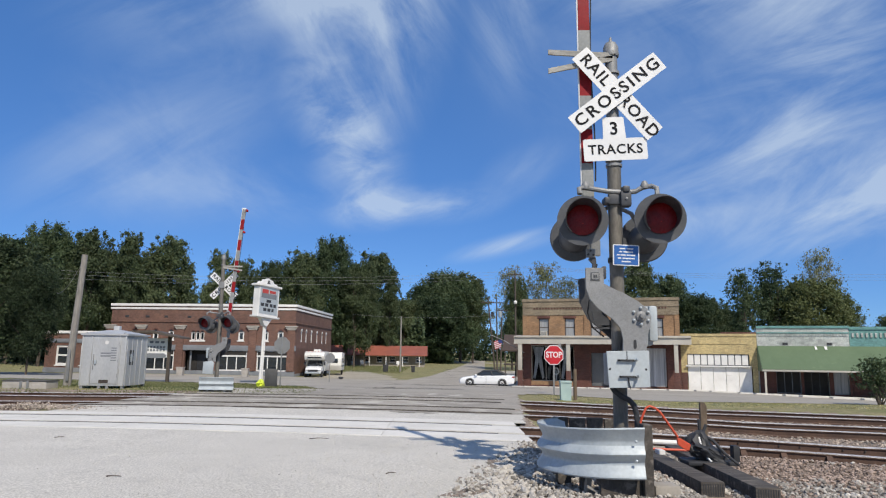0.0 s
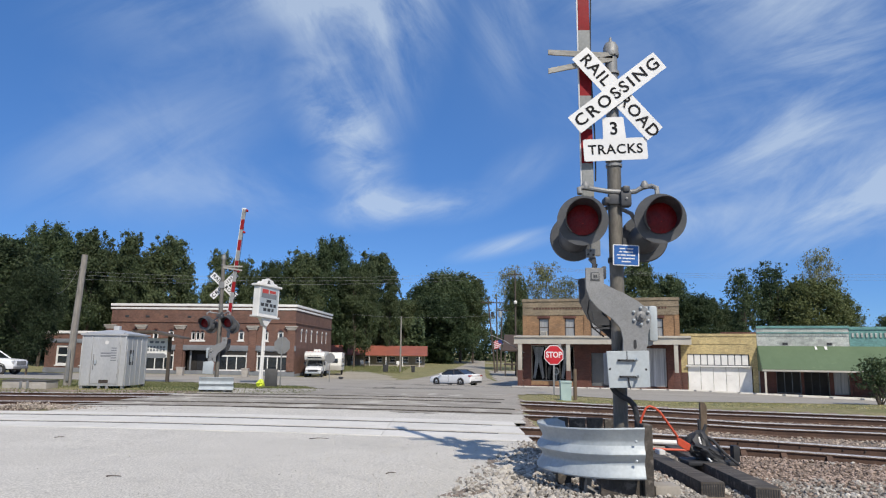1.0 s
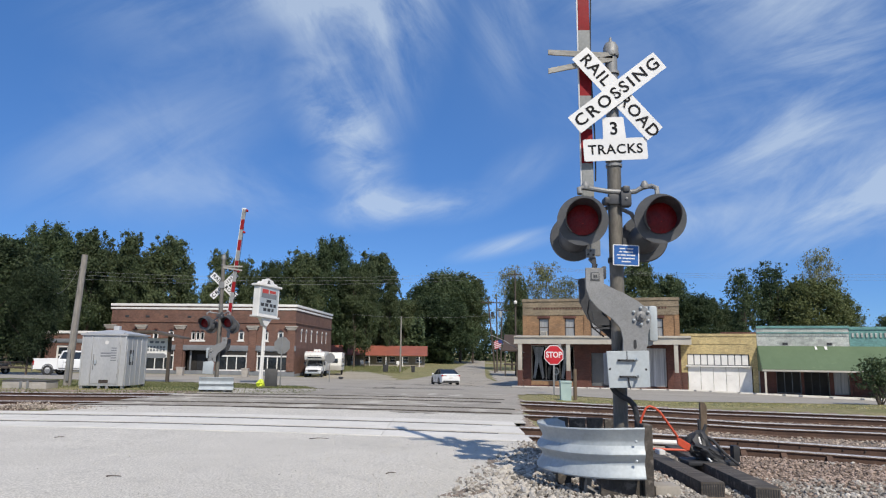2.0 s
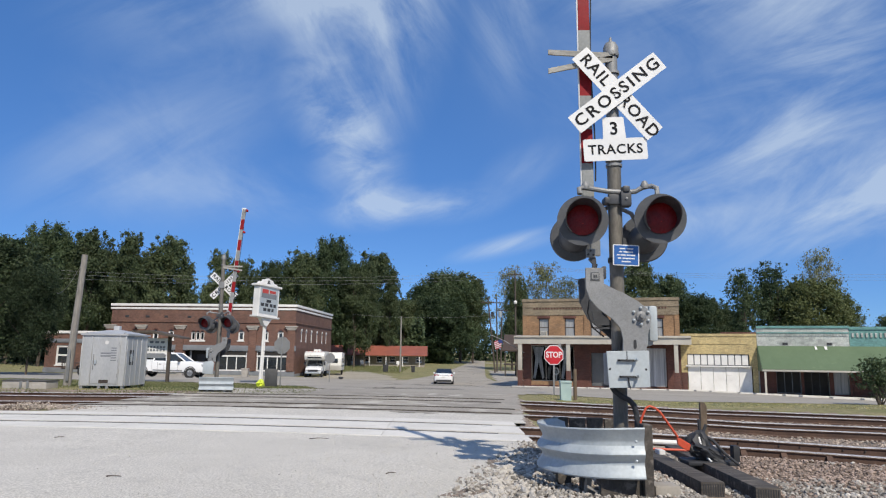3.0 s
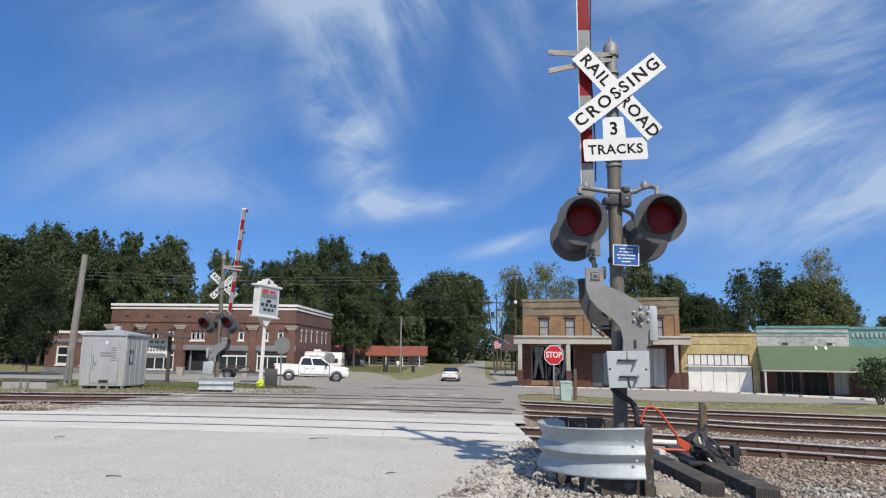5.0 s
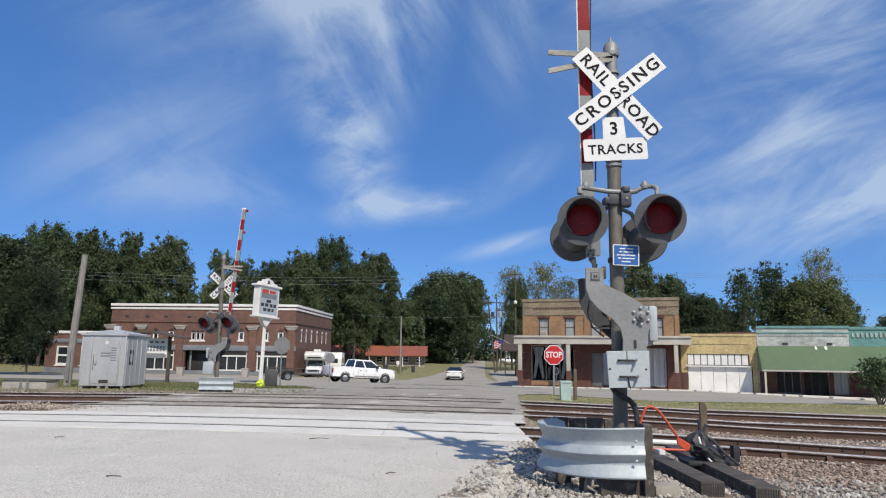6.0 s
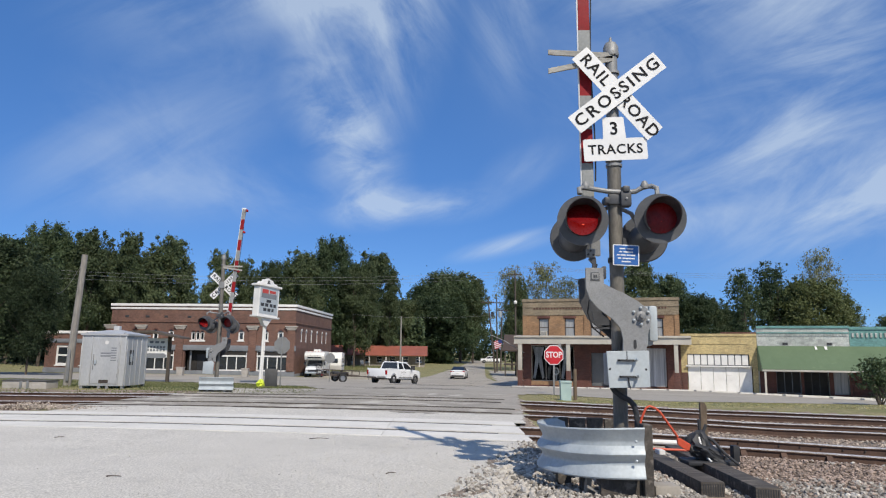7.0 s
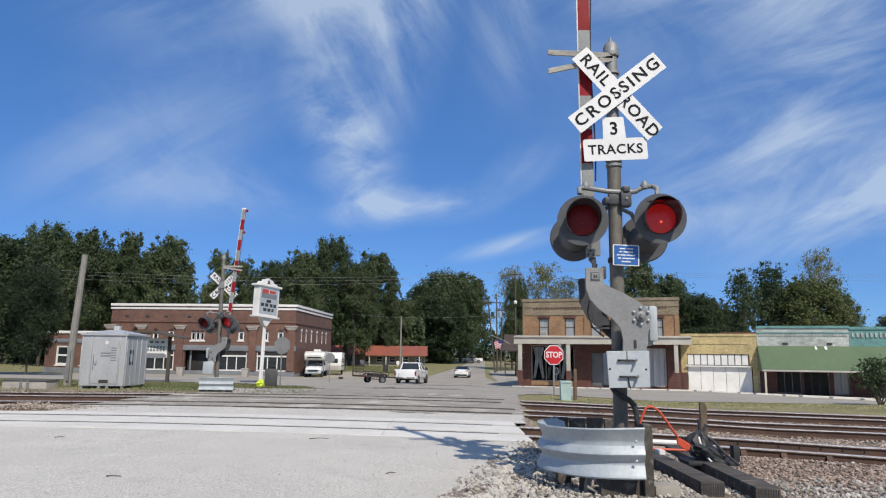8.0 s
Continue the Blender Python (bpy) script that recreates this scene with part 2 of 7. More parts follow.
M["mast"] = mat("grimy_mast_paint", (0.19, 0.175, 0.15), (0.10, 0.092, 0.08), 2.5, 0.6, 0.2, bump=0.002, fine=45, grain=0.15, stretch=(1, 1, 0.3), stain=((0.30, 0.29, 0.27), 0.60, 0.6))
M["panel_grey"] = mat("pale_grey_painted_steel", (0.42, 0.46, 0.48), (0.36, 0.40, 0.425), 2.0, 0.5, 0.1, grain=0.05, fine=30, stain=((0.24, 0.24, 0.23), 0.68, 0.4))
M["cabinet_grey"] = mat("silver_painted_aluminium", (0.50, 0.505, 0.505), (0.41, 0.415, 0.42), 1.0, 0.5, 0.3, grain=0.06, fine=20, stretch=(1, 1, 0.4), stain=((0.17, 0.17, 0.17), 0.66, 0.45))
M["black"] = mat("flat_black_paint", (0.022, 0.023, 0.026), (0.035, 0.036, 0.04), 5, 0.6, grain=0.1)
# black enamel of the hoods; also the shade put on the far gate bracket
M["visor"] = mat("black_enamel_and_shade", (0.035, 0.037, 0.042), (0.06, 0.063, 0.07), 6, 0.5, grain=0.1)
M["disc"] = mat("faded_black_disc", (0.085, 0.088, 0.095), (0.06, 0.063, 0.07), 4, 0.5, grain=0.08)
M["sign_white"] = mat("reflective_white_sheeting", (0.69, 0.69, 0.69), (0.63, 0.635, 0.64), 3, 0.5, grain=0.03, stain=((0.60, 0.58, 0.54), 0.70, 0.4))
M["sign_black"] = mat("sign_black", (0.015, 0.015, 0.017), None, 5, 0.6, grain=0.05, spec=0.1)
M["sign_blue"] = mat("sign_blue", (0.014, 0.095, 0.33), (0.02, 0.12, 0.38), 5, 0.45, grain=0.04)
M["sign_red"] = mat("sign_red", (0.48, 0.012, 0.022), (0.40, 0.012, 0.02), 3, 0.45, grain=0.04)
M["arm_red"] = mat("faded_red_sheeting", (0.25, 0.010, 0.016), (0.19, 0.010, 0.013), 3, 0.6, grain=0.08, spec=0.2)
# grey of the arm's stripes, darker than its white left edge
M["arm_grey"] = mat("mid_grey_sheeting", (0.27, 0.28, 0.28), (0.21, 0.22, 0.22), 4, 0.6, grain=0.08, spec=0.25)
M["arm_guide"] = mat("weathered_guide_board", (0.40, 0.385, 0.35), (0.26, 0.25, 0.23), 4, 0.8, grain=0.15, stretch=(0.3, 1, 1), stain=((0.16, 0.13, 0.11), 0.60, 0.6))
M["lens_dark"] = mat("unlit_red_lens", (0.21, 0.007, 0.009), (0.12, 0.004, 0.006), 12, 0.3, grain=0.2, fine=120, spec=0.2)
M["lens_lit"] = glow_mat("lit_red_lens", (0.36, 0.008, 0.008), 0.34)
M["bulb"] = glow_mat("lamp_filament", (1.0, 0.14, 0.07), 0.95)
M["orange"] = mat("orange_painted_steel", (0.62, 0.09, 0.035), (0.52, 0.07, 0.03), 6, 0.5, grain=0.1)
M["wood_post"] = mat("weathered_post", (0.16, 0.115, 0.075), (0.10, 0.075, 0.055), 4, 0.85, bump=0.004, fine=30, stretch=(1, 1, 0.15), grain=0.25)
M["pole_wood"] = mat("grey_pole_timber", (0.28, 0.262, 0.235), (0.20, 0.187, 0.168), 3, 0.85, bump=0.004, fine=25, stretch=(1, 1, 0.1), grain=0.2)
M["dark_pole"] = mat("dark_pole_timber", (0.10, 0.08, 0.065), (0.07, 0.058, 0.048), 3, 0.85, stretch=(1, 1, 0.1), grain=0.2)
M["brick_red"] = brick_mat("red_brown_brick", (0.195, 0.105, 0.077), (0.135, 0.073, 0.057), (0.85, 0.85, 0.85))
M["brick_tan"] = brick_mat("tan_brown_brick", (0.33, 0.20, 0.11), (0.245, 0.145, 0.08), (1.0, 1.0, 0.95))
M["brick_top"] = brick_mat("grimy_parapet_brick", (0.30, 0.245, 0.17), (0.19, 0.15, 0.105), (1.0, 1.0, 0.95))
M["brick_dark"] = brick_mat("dark_red_brick", (0.125, 0.050, 0.038), (0.09, 0.038, 0.030), (0.9, 0.9, 0.9))
M["brick_yellow"] = brick_mat("yellow_painted_brick", (0.55, 0.44, 0.22), (0.46, 0.36, 0.18), (0.9, 0.9, 0.9))
M["brick_pale"] = brick_mat("whitewashed_block", (0.52, 0.54, 0.51), (0.36, 0.40, 0.37), (0.85, 0.85, 0.85), 0.4, 0.2)
M["brick_teal"] = brick_mat("teal_painted_brick", (0.16, 0.34, 0.32), (0.12, 0.26, 0.25), (0.9, 0.9, 0.9))
M["trim_white"] = mat("white_painted_trim", (0.74, 0.73, 0.71), (0.62, 0.61, 0.59), 1.0, 0.6, grain=0.05, stain=((0.45, 0.42, 0.38), 0.63, 0.5))
M["trim_cream"] = mat("cream_painted_trim", (0.49, 0.46, 0.40), (0.38, 0.355, 0.305), 0.8, 0.7, grain=0.07, stain=((0.28, 0.25, 0.21), 0.62, 0.5))
M["stone_grey"] = mat("grey_painted_base", (0.20, 0.215, 0.235), (0.15, 0.16, 0.178), 1.0, 0.8, grain=0.08)
M["capital"] = mat("limestone_capital", (0.40, 0.37, 0.34), (0.30, 0.28, 0.25), 2, 0.8, grain=0.08)
M["glass"] = glass_mat("window_glass")
M["glass_clear"] = mat("clear_shop_glass", (0.9, 0.92, 0.92), None, 1.0, 0.02, grain=0.0)
M["glass_clear"].node_tree.nodes["Principled BSDF"].inputs["Transmission Weight"].default_value = 1.0
M["glass_clear"].node_tree.nodes["Principled BSDF"].inputs["IOR"].default_value = 1.1
M["glass_pale"] = mat("curtained_glass", (0.34, 0.34, 0.34), (0.24, 0.25, 0.26), 1.5, 0.12, grain=0.05, stretch=(6, 6, 0.4))
M["curtain"] = mat("hanging_curtain", (0.50, 0.51, 0.53), (0.22, 0.23, 0.25), 6, 0.9, stretch=(1, 1, 0.03), grain=0.05)
# near-black: the darkness of unlit rooms and shaded openings is in this colour
M["dark_in"] = mat("painted_dimness", (0.030, 0.028, 0.026), (0.018, 0.017, 0.017), 0.8, 0.9, grain=0.1)
M["door_grey"] = mat("grey_boarded_panel", (0.13, 0.135, 0.14), (0.10, 0.105, 0.11), 1, 0.7, grain=0.06)
M["awning_green"] = mat("green_metal_awning", (0.105, 0.155, 0.082), (0.09, 0.135, 0.07), 0.6, 0.6, grain=0.06, stretch=(1, 1, 1), stain=((0.16, 0.22, 0.12), 0.62, 0.5))
M["roof_dark"] = mat("tarred_flat_roof", (0.10, 0.095, 0.09), (0.07, 0.068, 0.065), 0.5, 0.9, grain=0.1)
M["roof_red"] = mat("red_metal_roof", (0.29, 0.09, 0.055), (0.23, 0.075, 0.05), 0.5, 0.6, grain=0.06, stretch=(1, 1, 1))
M["house_wall"] = mat("pale_siding", (0.33, 0.30, 0.255), (0.26, 0.235, 0.20), 1, 0.8, grain=0.06)
M["paint_white"] = mat("white_car_paint", (0.78, 0.785, 0.79), (0.74, 0.745, 0.75), 0.8, 0.22, grain=0.015, spec=0.6)
M["paint_rv"] = mat("cream_motorhome_shell", (0.70, 0.69, 0.65), (0.62, 0.61, 0.57), 0.8, 0.4, grain=0.03)
M["stripe"] = mat("dark_side_stripe", (0.10, 0.12, 0.14), None, 1, 0.5, grain=0.03)
M["tyre"] = mat("tyre_rubber", (0.022, 0.022, 0.023), (0.035, 0.034, 0.033), 5, 0.85, grain=0.1)
M["rim"] = mat("alloy_rim", (0.42, 0.42, 0.43), (0.3, 0.3, 0.31), 8, 0.35, 0.8, grain=0.04)
M["rim_dark"] = mat("dark_alloy_rim", (0.05, 0.05, 0.055), None, 8, 0.35, 0.7, grain=0.04)
M["chrome"] = mat("bright_chrome", (0.65, 0.65, 0.66), None, 5, 0.15, 1.0, grain=0.02)
M["tail"] = mat("red_tail_lens", (0.32, 0.012, 0.012), None, 5, 0.2, grain=0.03)
M["headlamp"] = mat("clear_head_lens", (0.55, 0.56, 0.57), None, 8, 0.1, 0.3, grain=0.03)
M["rusty"] = mat("rusty_frame_steel", (0.085, 0.065, 0.055), (0.05, 0.042, 0.038), 6, 0.75, 0.3, grain=0.15)
M["trailer_deck"] = mat("worn_deck_board", (0.13, 0.10, 0.075), (0.09, 0.07, 0.055), 4, 0.85, grain=0.2, stretch=(0.2, 1, 1))
M["bark"] = mat("furrowed_bark", (0.115, 0.09, 0.07), (0.07, 0.056, 0.045), 4, 0.9, bump=0.02, fine=14, stretch=(1, 1, 0.25), grain=0.25)
M["leaf_dark"] = leaf_mat("oak_leaves", (0.050, 0.076, 0.036), (0.068, 0.094, 0.046))
M["leaf_mid"] = leaf_mat("broadleaf_leaves", (0.068, 0.094, 0.044), (0.094, 0.116, 0.056))
M["leaf_near"] = leaf_mat("dense_oak_leaves", (0.033, 0.050, 0.024), (0.046, 0.065, 0.032))
M["leaf_olive"] = leaf_mat("olive_leaves", (0.066, 0.088, 0.034), (0.092, 0.108, 0.043))
M["leaf_pale"] = leaf_mat("dry_leaves", (0.13, 0.145, 0.07), (0.18, 0.18, 0.10))
M["hivis"] = mat("yellow_green_plastic", (0.62, 0.72, 0.06), (0.52, 0.60, 0.05), 3, 0.5, grain=0.04)
M["wire"] = mat("weathered_cable", (0.30, 0.30, 0.30), None, 3, 0.6, grain=0.05)
# brown of the store's sashes; also puts shade into the porch house roof
M["wood_dark"] = mat("sash_and_shaded_roof_brown", (0.075, 0.05, 0.038), (0.05, 0.036, 0.03), 3, 0.7, grain=0.1)
M["flag_red"] = mat("flag_red_cloth", (0.42, 0.05, 0.06), None, 3, 0.9, grain=0.05)
M["flag_white"] = mat("flag_white_cloth", (0.66, 0.66, 0.66), None, 3, 0.9, grain=0.05)
M["flag_blue"] = mat("flag_blue_cloth", (0.04, 0.06, 0.20), None, 3, 0.9, grain=0.05)
M["teal_box"] = mat("pale_teal_plastic", (0.36, 0.47, 0.44), (0.30, 0.40, 0.38), 3, 0.6, grain=0.05)
M["letter_red"] = mat("red_sign_lettering", (0.45, 0.06, 0.05), None, 3, 0.6, grain=0.04)


# ---- building blocks ----
def box(bm, x0, x1, y0, y1, z0, z1, bev=0.0, m=None):
    mat4 = Matrix.LocRotScale(((x0 + x1) / 2, (y0 + y1) / 2, (z0 + z1) / 2), None, (abs(x1 - x0), abs(y1 - y0), abs(z1 - z0)))
    got = bmesh.ops.create_cube(bm, size=1, matrix=(m @ mat4) if m else mat4)
    if bev:
        es = list({e for v in got["verts"] for e in v.link_edges})
        bmesh.ops.bevel(bm, geom=es, offset=bev, segments=2, profile=0.6, affect="EDGES")
    return bm


def tube(bm, pts, r, n=10, r2=None, caps=True):
    pts = [Vector(p) for p in pts]
    rings = []
    for i, p in enumerate(pts):
        a = pts[max(i - 1, 0)]; b = pts[min(i + 1, len(pts) - 1)]
        q = (b - a).normalized().to_track_quat("Z", "Y")
        rr = r if r2 is None else r + (r2 - r) * i / (len(pts) - 1)
        rings.append([bm.verts.new(p + q @ Vector((rr * math.cos(2 * math.pi * k / n), rr * math.sin(2 * math.pi * k / n), 0))) for k in range(n)])
    for a, b in zip(rings, rings[1:]):
        for k in range(n):
            bm.faces.new((a[k], a[(k + 1) % n], b[(k + 1) % n], b[k]))
    if caps:
        bm.faces.new(rings[0][::-1]); bm.faces.new(rings[-1])
    return bm


def lathe(bm, prof, m, n=24):
    """prof: (radius, height) pairs turned round the local z of m."""
    rings = []
    for r, z in prof:
        if r < 1e-5:
            rings.append([bm.verts.new(m @ Vector((0, 0, z)))])
        else:
            rings.append([bm.verts.new(m @ Vector((r * math.cos(2 * math.pi * k / n), r * math.sin(2 * math.pi * k / n), z))) for k in range(n)])
    for a, b in zip(rings, rings[1:]):
        for k in range(n):
            k2 = (k + 1) % n
            if len(a) == 1 and len(b) > 1:
                bm.faces.new((a[0], b[k], b[k2]))
            elif len(b) == 1 and len(a) > 1:
                bm.faces.new((a[k], b[0], a[k2]))
            elif len(a) > 1:
                bm.faces.new((a[k], b[k], b[k2], a[k2]))
    return bm


def prism(bm, pts, y0, y1, m=None, bev=0.0):
    """A plate with the outline pts (x, z), from y0 to y1."""
    m = m or Matrix()
    a = [bm.verts.new(m @ Vector((x, y0, z))) for x, z in pts]
    b = [bm.verts.new(m @ Vector((x, y1, z))) for x, z in pts]
    fs = [bm.faces.new(a), bm.faces.new(b[::-1])]
    for i in range(len(pts)):
        j = (i + 1) % len(pts)
        fs.append(bm.faces.new((a[j], a[i], b[i], b[j])))
    if bev:
        es = list({e for f in fs for e in f.edges})
        bmesh.ops.bevel(bm, geom=es, offset=bev, segments=2, profile=0.6, affect="EDGES")
    return bm


def mesh_of(name, bm, material, smooth=True):
    bmesh.ops.recalc_face_normals(bm, faces=bm.faces)
    me = bpy.data.meshes.new(name)
    if smooth:
        for f in bm.faces:
            f.smooth = True
        for e in bm.edges:
            if len(e.link_faces) == 2 and e.calc_face_angle(0) > 0.6:
                e.smooth = False
    bm.to_mesh(me)
    bm.free()
    me.materials.append(M[material])
    return me


def part(name, bm, material, parent=None, label="", m=None, smooth=True):
    ob = new(name, mesh_of(name, bm, material, smooth))
    if parent:
        ob.parent = parent
    if m:
        ob.matrix_basis = m
    if label:
        ob["label"] = label
    return ob


def B():
    return bmesh.new()


def thing(name, m, label, category, group="", kind=""):
    return tagged(new(name), label, category, group, kind) if m is None else _placed(tagged(new(name), label, category, group, kind), m)


def _placed(ob, m):
    ob.matrix_basis = m
    return ob


def lettering(name, body, size, material, parent, m, label="", bold=0.0, space=1.0):
    cu = bpy.data.curves.new(name, "FONT")
    cu.body, cu.size, cu.extrude, cu.offset = body, size, 0.0015, bold
    cu.space_character = space
    cu.align_x, cu.align_y = "CENTER", "CENTER"
    cu.resolution_u = 3
    tmp = bpy.data.objects.new("lettering_curve", cu)
    me = bpy.data.meshes.new_from_object(tmp)
    bpy.data.objects.remove(tmp)
    me.materials.clear(); me.materials.append(M[material])
    ob = new(name, me)
    ob.parent, ob.matrix_basis = parent, m
    if label:
        ob["label"] = label
    return ob


def wall_rects(bm, x0, x1, z0, z1, y0, y1, holes):
    """A wall with its openings, in upright strips."""
    xs = sorted({x0, x1, *[h[0] for h in holes], *[h[1] for h in holes]})
    for a, b in zip(xs, xs[1:]):
        mid = (a + b) / 2
        cuts = sorted((h[2], h[3]) for h in holes if h[0] < mid < h[1])
        z = z0
        for lo, hi in cuts:
            if lo > z + 1e-4:
                box(bm, a, b, y0, y1, z, lo)
            z = hi
        if z1 > z + 1e-4:
            box(bm, a, b, y0, y1, z, z1)
    bmesh.ops.remove_doubles(bm, verts=bm.verts, dist=0.0005)
    return bm


def lerp_table(x, xs, ys):
    return float(np.interp(x, xs, ys))


def level(x, y):
    """The height of the land: the track bank, the lower street, the rising road beyond."""
    z = lerp_table(y, (27, 38, 46, 53, 58, 62, 66, 95, 150, 195, 300, 900), (0, -.45, -.70, -.85, -1.10, -1.33, -1.38, -1.40, -1.0, -.45, 2.0, 6.0))
    s = min(max((y - 30) / 20, 0), 1)
    z -= s * (min(max(0.014 * x, -.35), .35) + min(max(0.03 * (x - 20), 0), .4))
    fall = lerp_table(y, (22.6, 24, 26, 30, 38, 46, 53), (0, -.10, -.27, -.34, -.27, -.12, 0))
    z += fall * min(max((x - 3.2) / 5, 0), 1) * (1 + .02 * min(max(x - 11, 0), 15))
    bank = min(max((y - 8.5) / 1.5, 0), 1) * min(max((26 - y) / 3, 0), 1)
    return z - bank * (0.0022 * min(x, 7) ** 2 if x > 0 else 0.0005 * min(-x, 12) ** 2)


def rail_y(x, d0):
    """The plan of a rail that passes d0 metres ahead."""
    if x < -14:
        return rail_y(-14, d0) - 0.004 * (-14 - x)
    if x > 13:
        return rail_y(13, d0) - 0.42 * (x - 13)
    return d0 - 0.22 * x - 0.008 * x * x


def rail_turn(x):
    return math.degrees(math.atan2(rail_y(x + .1, 0) - rail_y(x - .1, 0), .2))


def crossing_left(y):
    return -9.6 + (y - 17) * 0.15


def crossing_right(y):
    return 1.36 + (y - 10.6) * 0.095


def sunk(x, y):
    """How far the ballast lies under the rail heads, beside the crossing."""
    v = y - rail_y(x, 0)
    band = min(max((v - 10.9) / 0.8, 0), 1) * min(max((22.9 - v) / 0.8, 0), 1)
    side = max(min(max((x - crossing_right(y)) / 0.25, 0), 1), min(max((crossing_left(y) - x) / 0.5, 0), 1))
    mid = min(max((v - 11.36) / 0.3, 0), 1) * min(max((14.54 - v) / 0.3, 0), 1)
    dip = 0.10 * min(max((x - 2.35) / 0.4, 0), 1) * min(max((9.8 - y) / 1.0, 0), 1)
    return max(0.165 * band * side, 0.15 * mid, dip)


def sheet(name, xs, ys, fz, material, label, kind="structure", keep=None, kerb=0.0):
    """A sheet of ground over a grid; keep(x, y) drops what lies outside."""
    verts, faces, idx = [], [], {}
    for j, y in enumerate(ys):
        for i, x in enumerate(xs):
            idx[i, j] = len(verts)
            verts.append((x, y, fz(x, y)))
    for j in range(len(ys) - 1):
        for i in range(len(xs) - 1):
            if keep is None or keep((xs[i] + xs[i + 1]) / 2, (ys[j] + ys[j + 1]) / 2):
                faces.append((idx[i, j], idx[i + 1, j], idx[i + 1, j + 1], idx[i, j + 1]))
    me = bpy.data.meshes.new(name)
    me.from_pydata(verts, [], faces)
    bm = bmesh.new(); bm.from_mesh(me)
    bmesh.ops.delete(bm, geom=[v for v in bm.verts if not v.link_faces], context="VERTS")
    for f in bm.faces:
        f.smooth = not kerb
    if kerb:
        rim = bmesh.ops.extrude_edge_only(bm, edges=[e for e in bm.edges if e.is_boundary])
        for v in rim["geom"]:
            if isinstance(v, bmesh.types.BMVert):
                v.co.z -= kerb
        bmesh.ops.recalc_face_normals(bm, faces=bm.faces)
    bm.to_mesh(me); bm.free()
    me.materials.append(M[material])
    return tagged(new(name, me), label, "ground", kind=kind)


def strip(name, path, halves, fz, material, label, rise, across=8):
    """A band of paving: path of (x, y), half widths, draped on the land; its edges turn down."""
    bm = B(); rows = []
    for i, (p, h) in enumerate(zip(path, halves)):
        a, b = Vector(path[max(i - 1, 0)]), Vector(path[min(i + 1, len(path) - 1)])
        d = (b - a).normalized(); nrm = Vector((-d.y, d.x))
        row = []
        for k in range(across + 1):
            q = Vector(p) + nrm * h * (2 * k / across - 1)
            row.append(bm.verts.new((q.x, q.y, fz(q.x, q.y) + rise - (0.12 if k in (0, across) else 0))))
        rows.append(row)
    for a, b in zip(rows, rows[1:]):
        for k in range(across):
            bm.faces.new((a[k], b[k], b[k + 1], a[k + 1]))
    ob = part(name, bm, material)
    return tagged(ob, label, "road", kind="structure")


# ---- ground ----
def spread(*legs):
    """Grid lines: (start, end, step) one after another."""
    out = []
    for a, b, s in legs:
        k = max(1, round((b - a) / s))
        out += [a + (b - a) * i / k for i in range(k)]
    return out + [legs[-1][1]]


ground_x = spread((-700, -100, 100), (-100, -40, 10), (-40, -14, 2), (-14, 14, 0.4), (14, 40, 2), (40, 100, 10), (100, 700, 100))
ground_y = spread((-200, -20, 30), (-20, 4, 3), (4, 26, 0.4), (26, 70, 2), (70, 200, 8), (200, 900, 50))
ground = sheet("ground", ground_x, ground_y, lambda x, y: level(x, y) - sunk(x, y), "grass_ground", "dry patchy turf around the tracks and the town")


def road_edge(y):
    return lerp_table(y, (-20, 0, 5.6, 6.75, 8.27, 10.6, 25), (2.5, 1.2, 0.35, 0.19, 0.55, 1.36, 2.75)) + 0.10 * noise.noise((y * 1.7, 3.1, 0))


fine_x = spread((-60, -16, 4), (-16, -0.6, 0.2), (-0.6, 3.4, 0.06))
gravel_road = sheet("road_gravel", fine_x, spread((-25, 4, 0.3), (4, 21, 0.15)),
                    lambda x, y: level(x, y) + 0.02 + 0.012 * noise.noise((x * 0.9, y * 0.9, 0)), "gravel_road",
                    "pale crushed limestone road over the crossing",
                    keep=lambda x, y: x < road_edge(y) + (.45 if y < 9.5 else 0) and y < rail_y(x, 16.55) + 1.0 * noise.noise((x * .55, y * .5, 2)) and not 11.42 < y - rail_y(x, 0) < 14.48 and (y < 17 or x > crossing_left(y)) and not (x < -9.0 and y > 15.6))
ballast_bed = sheet("ballast_bed", spread((-40, -8, 1), (-8, 0, 0.4), (0, 12, 0.2), (12, 45, 1.5)), spread((2, 26, 0.25)),
                    lambda x, y: level(x, y) - sunk(x, y) + 0.012 + 0.02 * noise.noise((x * 2.3, y * 2.3, 0)), "ballast",
                    "grey and pink crushed stone track bed",
                    keep=lambda x, y: y - rail_y(x, 0) < (22.75 if x > 2 else 23.3) and (x > road_edge(y) - 0.15 or (x < crossing_left(y) + 0.2 and y - rail_y(x, 0) > 13)))
asphalt_x = spread((-14, 1.2, 0.4), (1.2, 3.4, 0.06))
crossing_asphalt = sheet("road_asphalt_patch", asphalt_x, spread((15, 28, 0.25)), lambda x, y: level(x, y) + 0.016 + 0.01 * noise.noise((x * .7, y * 1.3, 4)),
                         "asphalt_dark", "patched grey asphalt between the far tracks",
                         keep=lambda x, y: y > rail_y(x, 16.0) and crossing_left(y) + 0.1 * noise.noise((y * 2, 0, 0)) < x < crossing_right(y) and y < 26.8)


